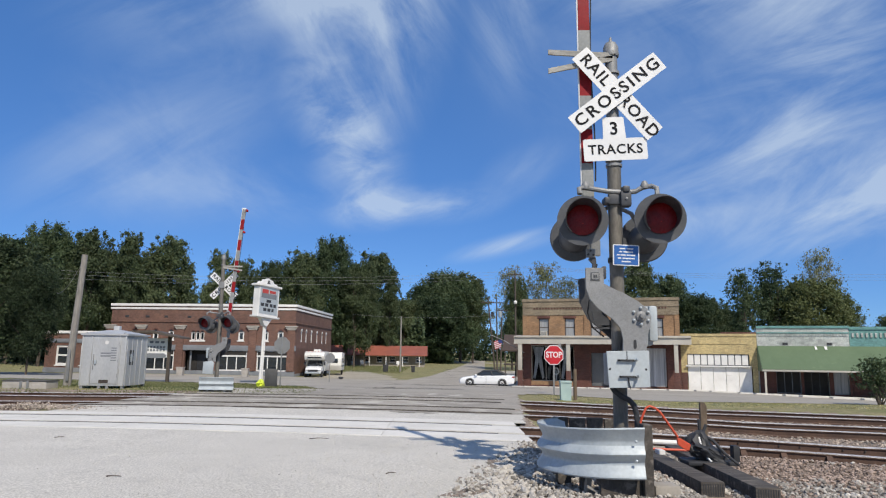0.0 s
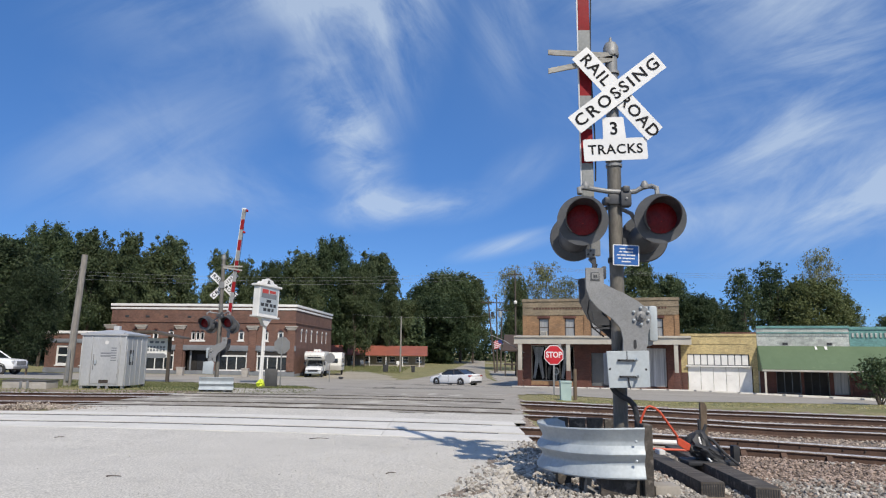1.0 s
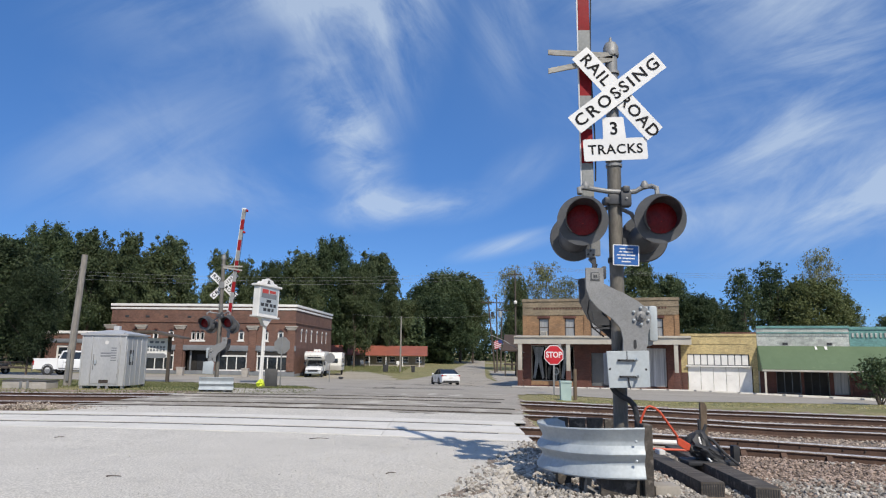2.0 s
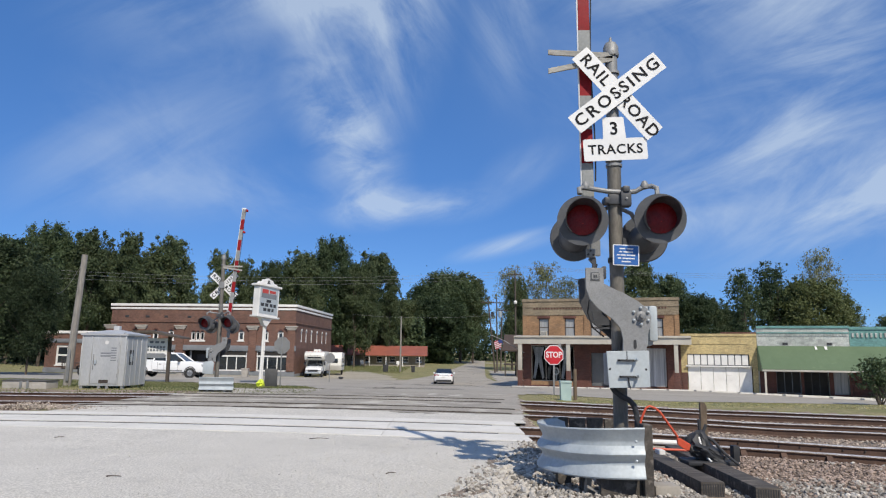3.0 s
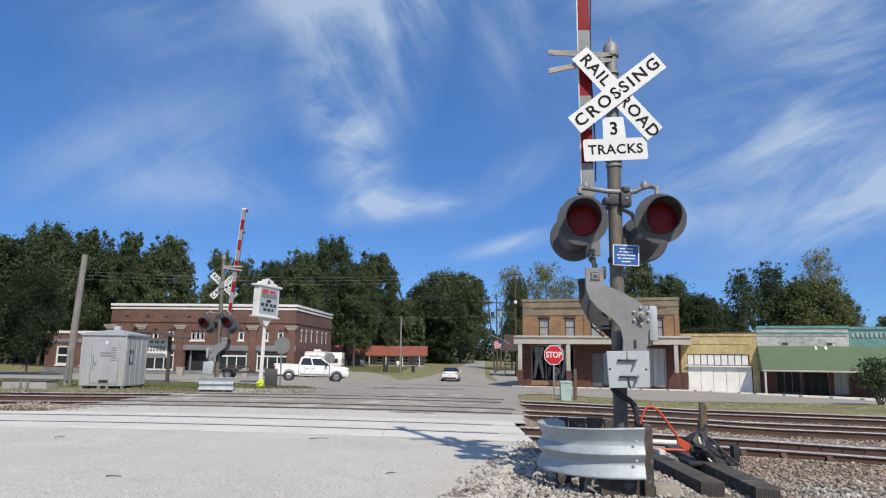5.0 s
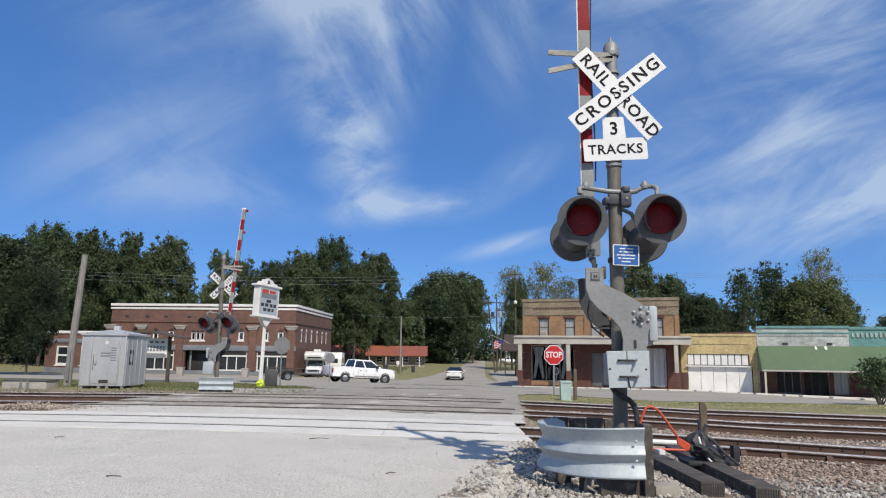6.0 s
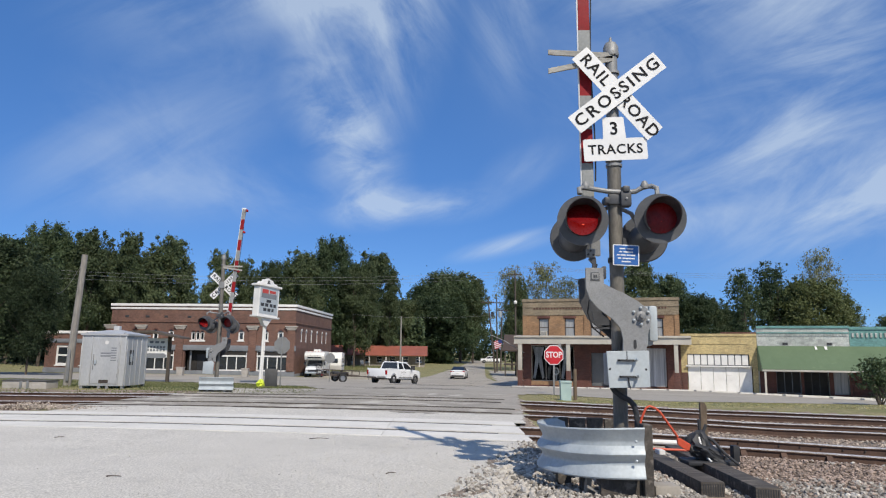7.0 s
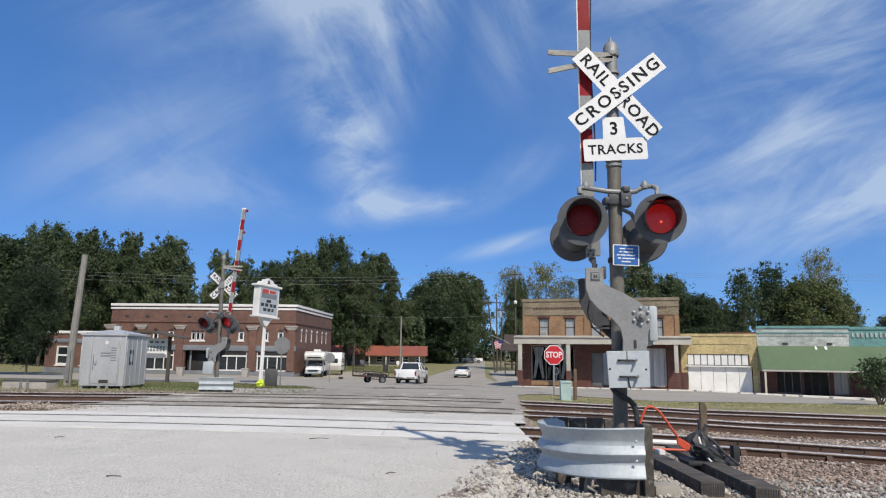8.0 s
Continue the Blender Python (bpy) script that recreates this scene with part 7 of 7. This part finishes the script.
part("conduit", tube(B(), [(-.88, -.6, 1.2), (-.88, -.6, 1.9), (-.85, -.7, 1.95)], .025, 8), "galv_dull", case)
tank = thing("low_box", pose(-15.0, 25.4, -.05, 0, 0, -4), "low pale concrete equipment box with a dark lid", "box")
part("box", box(B(), -.83, .83, -.35, .35, -.1, .30, .015), "capital", tank)
part("lid", box(B(), -.86, .86, -.38, .38, .30, .335, .01), "roof_dark", tank)
for x in (-.12, .14):
    part("hasp", box(B(), x - .05, x + .05, -.38, -.35, .05, .32, .01), "galv_dull", tank)
stub = thing("utility_pole", pose(-14.55, 27, -.1), "leaning grey weathered timber pole", "pole", "utility poles")
part("pole", tube(B(), [(0, 0, -.3), (.12, 0, 2.6), (.25, 0, 5.25)], .15, 14, .11), "pole_wood", stub)
part("riser", box(B(), .04, .14, -.2, -.14, .3, 1.5, .01), "galv_dull", stub)
kiosk = thing("notice_kiosk", pose(-17.2, 41.8, level(-17.2, 41.8)), "roofed timber notice stand with pale lettered boards", "kiosk")
for x in (-1.0, .7):
    part("post", box(B(), x - .09, x + .09, -.09, .09, -.2, 2.75, .01), "dark_pole", kiosk)
bm = prism(B(), [(-1.7, 2.98), (-.2, 3.06), (1.65, 2.66), (1.65, 2.58), (-.2, 2.92), (-1.7, 2.86)], -.9, .9)
part("roof", bm, "dark_pole", kiosk, smooth=False)
bd = part("board", box(B(), -.95, .62, -.14, -.09, 1.45, 2.6, .01), "trim_white", kiosk, smooth=False)
part("arrow_board", prism(B(), [(-.95, 1.42), (.45, 1.42), (.62, 1.56), (.45, 1.70), (-.95, 1.70)], -.19, -.145), "stone_grey", kiosk, smooth=False)
for k, (z, n_) in enumerate(((2.38, 4), (2.08, 7), (1.9, 7))):
    for j in range(n_):
        a = -.8 + j * (1.35 / n_)
        part("text_bar", box(B(), a, a + .9 / n_, -.146, -.141, z - .08, z + .06), "stone_grey", kiosk, smooth=False)
church = thing("post_sign", pose(-11.25, 43, level(-11.25, 43), 0, 2.5, 65), "white two-sided message sign with a scrolled top on a tall post", "sign")
part("post", tube(B(), [(0, 0, -.2), (0, 0, 3.9)], .075, 12), "trim_white", church)
part("post", tube(B(), [(.18, 0, -.2), (.16, 0, 3.9)], .045, 8), "trim_white", church)
part("cabinet", box(B(), -.98, .98, -.22, .22, 4.15, 6.05, .03), "trim_white", church, smooth=False)
part("bracket", prism(B(), [(-.6, 4.15), (.6, 4.15), (.12, 3.55), (-.12, 3.55)], -.15, .15), "trim_white", church, smooth=False)
part("shelf", box(B(), -1.08, 1.08, -.30, .30, 4.06, 4.16, .02), "trim_white", church)
part("cornice", box(B(), -1.12, 1.12, -.32, .32, 6.0, 6.14, .03), "trim_white", church)
bm = prism(B(), [(-.95, 6.14), (.95, 6.14), (.80, 6.28), (.52, 6.30), (.42, 6.46), (.16, 6.50), (0, 6.58), (-.16, 6.50), (-.42, 6.46), (-.52, 6.30), (-.80, 6.28)], -.10, .10)
part("crest", bm, "trim_white", church, smooth=False)
part("emblem", prism(B(), [(-.15, 6.22), (.15, 6.22), (.03, 6.44), (-.03, 6.44)], -.115, -.10), "black", church)
part("face", box(B(), -.86, .86, -.232, -.221, 4.28, 5.92), "panel_grey", church, "pale message panel")
for z, x0, x1, h, ma in ((5.70, -.7, -.1, .13, "letter_red"), (5.70, .0, .6, .09, "letter_red"), (5.42, -.75, .7, .15, "stone_grey"), (5.10, -.25, .2, .09, "black"), (4.85, -.75, -.45, .10, "black"), (4.85, -.35, -.05, .10, "black"), (4.85, .1, .35, .10, "black"), (4.85, .45, .7, .10, "black"), (4.56, -.5, -.2, .10, "black"), (4.56, -.1, .2, .10, "black"), (4.56, .3, .5, .10, "black")):
    part("text_bar", box(B(), x0, x1, -.238, -.233, z - h, z + h), ma, church, smooth=False)


def octagon(r):
    return [(r * math.cos(radians(22.5 + 45 * k)), r * math.sin(radians(22.5 + 45 * k))) for k in range(8)]


def stop_sign(x, y, zc, yaw, label, r=.40, lean=0, post="galv_dull"):
    z = level(x, y)
    st = thing("stop_sign", pose(x, y, z, 0, lean, yaw), label, "road sign", "stop signs")
    h = zc - z
    part("post", box(B(), -.03, .03, -.0, .04, -.2, h + r, .006), post, st)
    pl = part("plate", prism(B(), octagon(r), -.012, -.006), "galv_dull", st, "bare metal back", m=pose(0, 0, h), smooth=False)
    part("rim", prism(B(), octagon(r), -.0155, -.0125), "sign_white", pl, smooth=False)
    part("face", prism(B(), octagon(r * .93), -.0185, -.016), "sign_red", pl, smooth=False)
    lettering("lettering", "STOP", r * .66, "sign_white", pl, pose(0, -.0205, 0, 90, 0, 0) @ Matrix.Diagonal((.98, 1.2, 1, 1)), bold=.006)
    return st


st1 = stop_sign(4.17, 25.7, 1.41, 3, "red octagonal stop sign beside the far track", r=.385)
part("back_plate", prism(B(), [(-.05, .20), (.28, .46), (.33, .12), (.10, -.1)], .05, .056), "galv_dull", st1, "tilted bare plate behind", m=pose(0, 0, 1.41 - level(4.17, 25.7)), smooth=False)
stop_sign(-7.65, 33, 1.73, 172, "stop sign seen from its bare metal back", r=.42)
stop_sign(-8.4, 52, 1.05, 176, "small stop sign seen from its back by the lot", r=.40)
ab = thing("sandwich_board", pose(-8.25, 33.6, level(-8.25, 33.6), 0, 0, 14), "dark folding pavement board", "board")
part("panel", box(B(), -.3, .3, -.16, -.12, 0, .85, .01, m=pose(0, 0, 0, -9, 0, 0)), "black", ab)
part("panel", box(B(), -.3, .3, .12, .16, 0, .85, .01, m=pose(0, 0, 0, 9, 0, 0)), "black", ab)
bag = thing("plastic_bag", pose(-8.5, 32.6, level(-8.5, 32.6)), "crumpled bright yellow-green plastic sack on the grass", "bag")
bm = lathe(B(), [(.18, 0), (.22, .06), (.2, .18), (.12, .3), (.05, .36), (.001, .37)], Matrix(), 12)
for v in bm.verts:
    v.co += Vector((noise.noise(v.co * 7), noise.noise(v.co * 7 + Vector((5, 1, 2))), 0)) * .1
part("sack", bm, "hivis", bag, smooth=False)
ub = thing("utility_box", pose(4.0, 22.4, level(4.0, 22.4) - .05), "pale teal plastic cable pedestal beside the track", "utility box")
part("body", prism(B(), [(-.16, 0), (.16, 0), (.18, .60), (-.18, .60)], -.12, .12, bev=.01), "teal_box", ub, smooth=False)
part("cap", box(B(), -.19, .19, -.14, .14, .60, .67, .015), "teal_box", ub)
wp = thing("wooden_post", pose(4.35, 22.6, level(4.35, 22.6)), "short weathered round wooden post", "post")
part("post", tube(B(), [(0, 0, -.2), (0, 0, 1.0)], .06, 12), "wood_post", wp)

# ---- poles and wires along the streets ----
for x, y, h, lx, lab, arms in ((-6.45, 108, 8.6, 0, "slim grey pole on the lawn", 0), (9.0, 116, 12.6, -1.25, "leaning dark power pole", 1), (9.8, 122, 13.0, -.1, "dark power pole with a transformer", 2), (10.9, 128, 12.0, .3, "dark power pole beside the lane", 1), (11.3, 105, 16.2, -.1, "tall dark power pole with a white lamp", 1)):
    up_ = thing("utility_pole", pose(x, y, level(x, y)), lab, "pole", "utility poles")
    part("pole", tube(B(), [(0, 0, -.3), (lx * .5, 0, h * .5), (lx, 0, h)], .16, 10, .10), "pole_wood" if arms == 0 else "dark_pole", up_)
    if arms:
        part("cross_arm", box(B(), lx - 1.1, lx + 1.1, -.06, .06, h - .9, h - .75, .01), "dark_pole", up_)
        for k in (-1, -.5, .5, 1):
            part("insulator", lathe(B(), [(.04, 0), (.06, .08), (.03, .16), (.001, .17)], pose(lx + k, 0, h - .75), 8), "galv_dull", up_)
    if arms == 2:
        part("transformer", lathe(B(), [(.001, 0), (.3, 0), (.32, .1), (.32, .9), (.2, 1.0), (.001, 1.02)], pose(lx + 1.5 - .9, -.3, h - 3.4), 14), "galv", up_)
        part("transformer", lathe(B(), [(.001, 0), (.28, 0), (.28, .8), (.001, .85)], pose(lx - .75, -.3, h - 3.3), 12), "black", up_)
    if h > 16:
        part("lamp", lathe(B(), [(.001, -.2), (.25, -.15), (.3, .1), (.1, .3), (.001, .32)], pose(lx, -.4, 11.0), 12), "trim_white", up_)


def wire(x0, y0, z0, x1, y1, z1, sag, label):
    pts = []
    for k in range(25):
        t = k / 24
        pts.append((x0 + (x1 - x0) * t, y0 + (y1 - y0) * t, z0 + (z1 - z0) * t - sag * 4 * t * (1 - t)))
    ob = part("overhead_wire", tube(B(), pts, .011, 5), "wire")
    return tagged(ob, label, "cable", "overhead wires")


for dz in (0, -.45, -.95):
    wire(-75, 72, 12.3 + dz, 11.3, 105, 14.5 + dz, 2.2, "slack overhead wire over the street")
    wire(11.3, 105, 15.3 + dz * .3, 75, 70, 11.5 + dz, 1.2, "slack overhead wire over the shops")
wire(-14.0, 108, 7.6, 9.0, 116, 8.3, .5, "service wire to the house")
wire(-14.3, 27, 5.0, -34, 60, 6.4, .5, "service wire from the leaning pole")

# ---- small things along the street ----
flag = thing("flag", pose(4.95, 61.2, 2.75), "red, white and blue striped flag hanging from a staff", "flag")
FL = pose(0, 0, 0, 0, -18, 0)
for k in range(9):
    part("stripe", box(B(), -.36 - .012 * k, .40 - .04 * k, -.008, .008, -.078 * (k + 1), -.078 * k, m=pose(0, .03 * math.sin(k), 0) @ FL), "flag_red" if k % 2 == 0 else "flag_white", flag, smooth=False)
part("canton", box(B(), .03, .39, -.012, .012, -.36, .0, m=FL), "flag_blue", flag, smooth=False)
staff = thing("flag_staff", pose(0, 61.2, 0), "slanting grey flag staff on the store's corner post", "flag staff")
part("staff", tube(B(), [(7.2, -.9, 1.7), (5.5, -.1, 2.75), (4.4, 0, 3.2)], .03, 8), "galv_dull", staff)
for x, y, w, h, ma, lab in ((-8.4, 104, .8, 1.1, "black", "dark wheeled rubbish bin by the lane"), (-4.4, 107, .6, .9, "black", "small dark rubbish bin on the lawn"), (-10.6, 73.2, .5, .25, "black", "dark rubber wheel stop on the lot"), (-27.3, 72.5, .7, .8, "capital", "stone planter before the hall"), (-20.6, 72.8, .7, .8, "capital", "stone planter before the hall")):
    b_ = thing("planter" if ma == "capital" else "bin" if h > .5 else "wheel_stop", pose(x, y, level(x, y)), lab, "planter" if ma == "capital" else "bin")
    part("body", prism(B(), [(-w * .4, 0), (w * .4, 0), (w * .5, h), (-w * .5, h)], -w * .45, w * .45, bev=.03), ma, b_)
    if h > .5:
        part("lid" if ma == "black" else "rim", box(B(), -w * .55, w * .55, -w * .5, w * .5, h, h + .08, .02), ma, b_)
shrub = thing("shrub", pose(16.0, 25.4, level(16, 25.4)), "small dark ragged shrub at the street's edge", "shrub")
me_, cen_, rad_ = crown_mesh("crown", 31, 1.75, 1.9, .35, 2600, .055, "leaf_dark")
new("crown", me_).parent = shrub
bm = B()
for c in cen_[:7]:
    tube(bm, [(0, 0, -.1), (c[0] * .4, c[1] * .4, c[2] * .5), tuple(c)], .035, 6, .01)
part("stems", bm, "bark", shrub)

for x, y, ln, turn in ((-3.45, 7.5, .16, 5), (-5.9, 10.9, .14, 40), (-5.6, 8.4, .12, -10), (-1.9, 11.0, .30, 12), (-.55, 7.9, .12, 30)):
    tw = thing("twig", pose(x, y, level(x, y) + .032, 0, 0, turn), "dry dark twig lying on the gravel road", "twig", "twigs on the road")
    part("stick", tube(B(), [(-ln / 2, 0, 0), (0, .01, .008), (ln / 2, -.004, 0)], .007, 6, .004), "bark", tw)

motorhome(pose(-14.35, 79.5, level(-14.35, 79.5), 0, 0, -87) @ Matrix.Diagonal((.92, .92, .92, 1)))
camper = thing("camper_trailer", pose(-13.7, 88.0, level(-13.7, 88.0), 0, 0, -86), "white camping trailer parked behind the motorhome", "camper")
part("shell", prism(B(), [(-2.6, .6), (-2.7, 1.6), (-2.3, 2.75), (2.2, 2.8), (2.7, 2.1), (2.8, 1.2), (2.5, .6)], -1.15, 1.15, bev=.06), "paint_rv", camper)
for s in (-1, 1):
    for x in (-1.6, .6):
        part("side_window", box(B(), x, x + 1.0, s * 1.14, s * 1.165, 1.5, 2.1, .02), "glass", camper)
    part("stripe", box(B(), -2.5, 2.5, s * 1.15, s * 1.16, 1.05, 1.2), "stripe", camper)
    wheel(camper, -.2, s * 1.0, .34, .2)
part("front_window", box(B(), 2.62, 2.78, -.7, .7, 1.5, 2.05, .02), "glass", camper)

saloon, saloon_wheels = sedan()
truck, truck_wheels = pickup("white extended-cab pickup truck towing a trailer")
far_truck, far_wheels = pickup("distant white pickup truck on the cross street")
cart, cart_wheels = trailer()


# ---- what moves ----
def smooth_path(keys, ts):
    """keys of (t, x, y, heading) through a monotone-time cubic."""
    k = np.array(keys, float); out = []
    d = np.zeros_like(k[:, 1:])
    for i in range(len(k)):
        a, b = max(i - 1, 0), min(i + 1, len(k) - 1)
        d[i] = (k[b, 1:] - k[a, 1:]) / (k[b, 0] - k[a, 0])
    for t in ts:
        i = min(max(int(np.searchsorted(k[:, 0], t, "right")) - 1, 0), len(k) - 2)
        h = k[i + 1, 0] - k[i, 0]; u = (t - k[i, 0]) / h
        p = (2 * u**3 - 3 * u**2 + 1) * k[i, 1:] + (u**3 - 2 * u**2 + u) * h * d[i] + (-2 * u**3 + 3 * u**2) * k[i + 1, 1:] + (u**3 - u**2) * h * d[i + 1]
        out.append(p)
    return np.array(out)


def stand(x, y, yaw, base):
    """A pose on the road, pitched with its slope."""
    c, s = math.cos(radians(yaw)), math.sin(radians(yaw))
    f, r = level(x + c * base, y + s * base), level(x - c * base, y - s * base)
    return pose(x, y, (f + r) / 2 + .055, 0, -math.degrees(math.atan2(f - r, 2 * base)), yaw)


def roll_wheels(wheels, xy, ts, r):
    gone = np.concatenate([[0], np.cumsum(np.hypot(*np.diff(xy, axis=0).T))])
    for w in wheels:
        at = w.matrix_basis.translation.copy()
        walk(w, [(t, pose(*at, 0, math.degrees(g / r) % 360, 0)) for t, g in zip(ts, gone)])


def motions():
    ts = [k / 15 for k in range(121)]
    car = smooth_path([(0, 4.05, 61.0, 168), (.3, 2.85, 61.1, 161), (.6, 2.05, 61.3, 152), (1.0, 1.22, 61.8, 138), (1.3, .83, 62.3, 127), (1.5, .67, 62.8, 119), (1.7, .47, 63.4, 111),
                       (2.2, .28, 64.9, 98), (2.8, .22, 66.9, 90), (3.5, .40, 69.5, 87), (4.5, .79, 73.5, 86), (6.0, 1.58, 80, 85), (7.0, 2.16, 84.7, 84), (8.0, 2.72, 89.5, 84)], ts)
    walk(saloon, [(t, stand(*p, 1.4)) for t, p in zip(ts, car)])
    roll_wheels(saloon_wheels, car[:, :2], ts, .335)
    tow = smooth_path([(0, -44.2, 55.2, 0), (1.0, -36.5, 55.2, 0), (1.5, -32.8, 55.2, 0), (2.2, -27.5, 55.2, 0), (2.8, -23.0, 55.2, 0), (3.5, -18.4, 55.2, 1), (4.0, -15.3, 55.3, 3), (4.5, -12.8, 55.6, 6), (4.7, -11.8, 55.8, 9),
                       (5.8, -7.7, 58.9, 28), (6.0, -7.05, 59.5, 33), (6.5, -5.5, 61.0, 47), (7.0, -4.2, 62.5, 62), (7.5, -3.4, 63.9, 72), (8.0, -2.75, 65.4, 80)], ts)
    walk(truck, [(t, stand(*p, 1.9)) for t, p in zip(ts, tow)])
    roll_wheels(truck_wheels, tow[:, :2], ts, .40)
    # the trailer is drawn after the hitch
    rows, ax, ay = [], tow[0][0] - 3.1 - 3.3, tow[0][1]
    for t, (x, y, a) in zip(ts, tow):
        hx, hy = x - 3.1 * math.cos(radians(a)), y - 3.1 * math.sin(radians(a))
        d = math.hypot(hx - ax, hy - ay)
        ux, uy = (hx - ax) / d, (hy - ay) / d
        ax, ay = hx - 3.3 * ux, hy - 3.3 * uy
        rows.append((ax, ay, math.degrees(math.atan2(uy, ux))))
    walk(cart, [(t, stand(*p, 1.2)) for t, p in zip(ts, rows)])
    roll_wheels(cart_wheels, np.array(rows)[:, :2], ts, .34)
    far = [(8.7 + 5.25 * (8 - t), 196.5, 180) for t in ts]
    walk(far_truck, [(t, stand(*p, 1.9)) for t, p in zip(ts, far)])
    roll_wheels(far_wheels, np.array(far)[:, :2], ts, .40)
    # the red lights flash in turn near the end, as added covers swing aside
    for right, left in ((near_covers[1], near_covers[0]), (far_covers[1], far_covers[0])):
        for v, turns in ((right, ((6.3, 0), (6.37, 84), (6.83, 84), (6.9, 0), (7.53, 0), (7.62, 84), (8.0, 84))), (left, ((6.95, 0), (7.05, 84), (7.48, 84), (7.58, 0), (8.0, 0)))):
            at = v.matrix_basis.translation.copy()
            walk(v, [(t, pose(*at, -a, 0, 0)) for t, a in ((0, 0), *turns)])
    walk(flag, [(t, pose(4.95, 61.2, 2.75, 0, 4 * math.sin(t * 1.3), 14 * math.sin(t * 1.9) + 6 * math.sin(t * 4.1))) for t in np.linspace(0, 8, 33)])


motions()
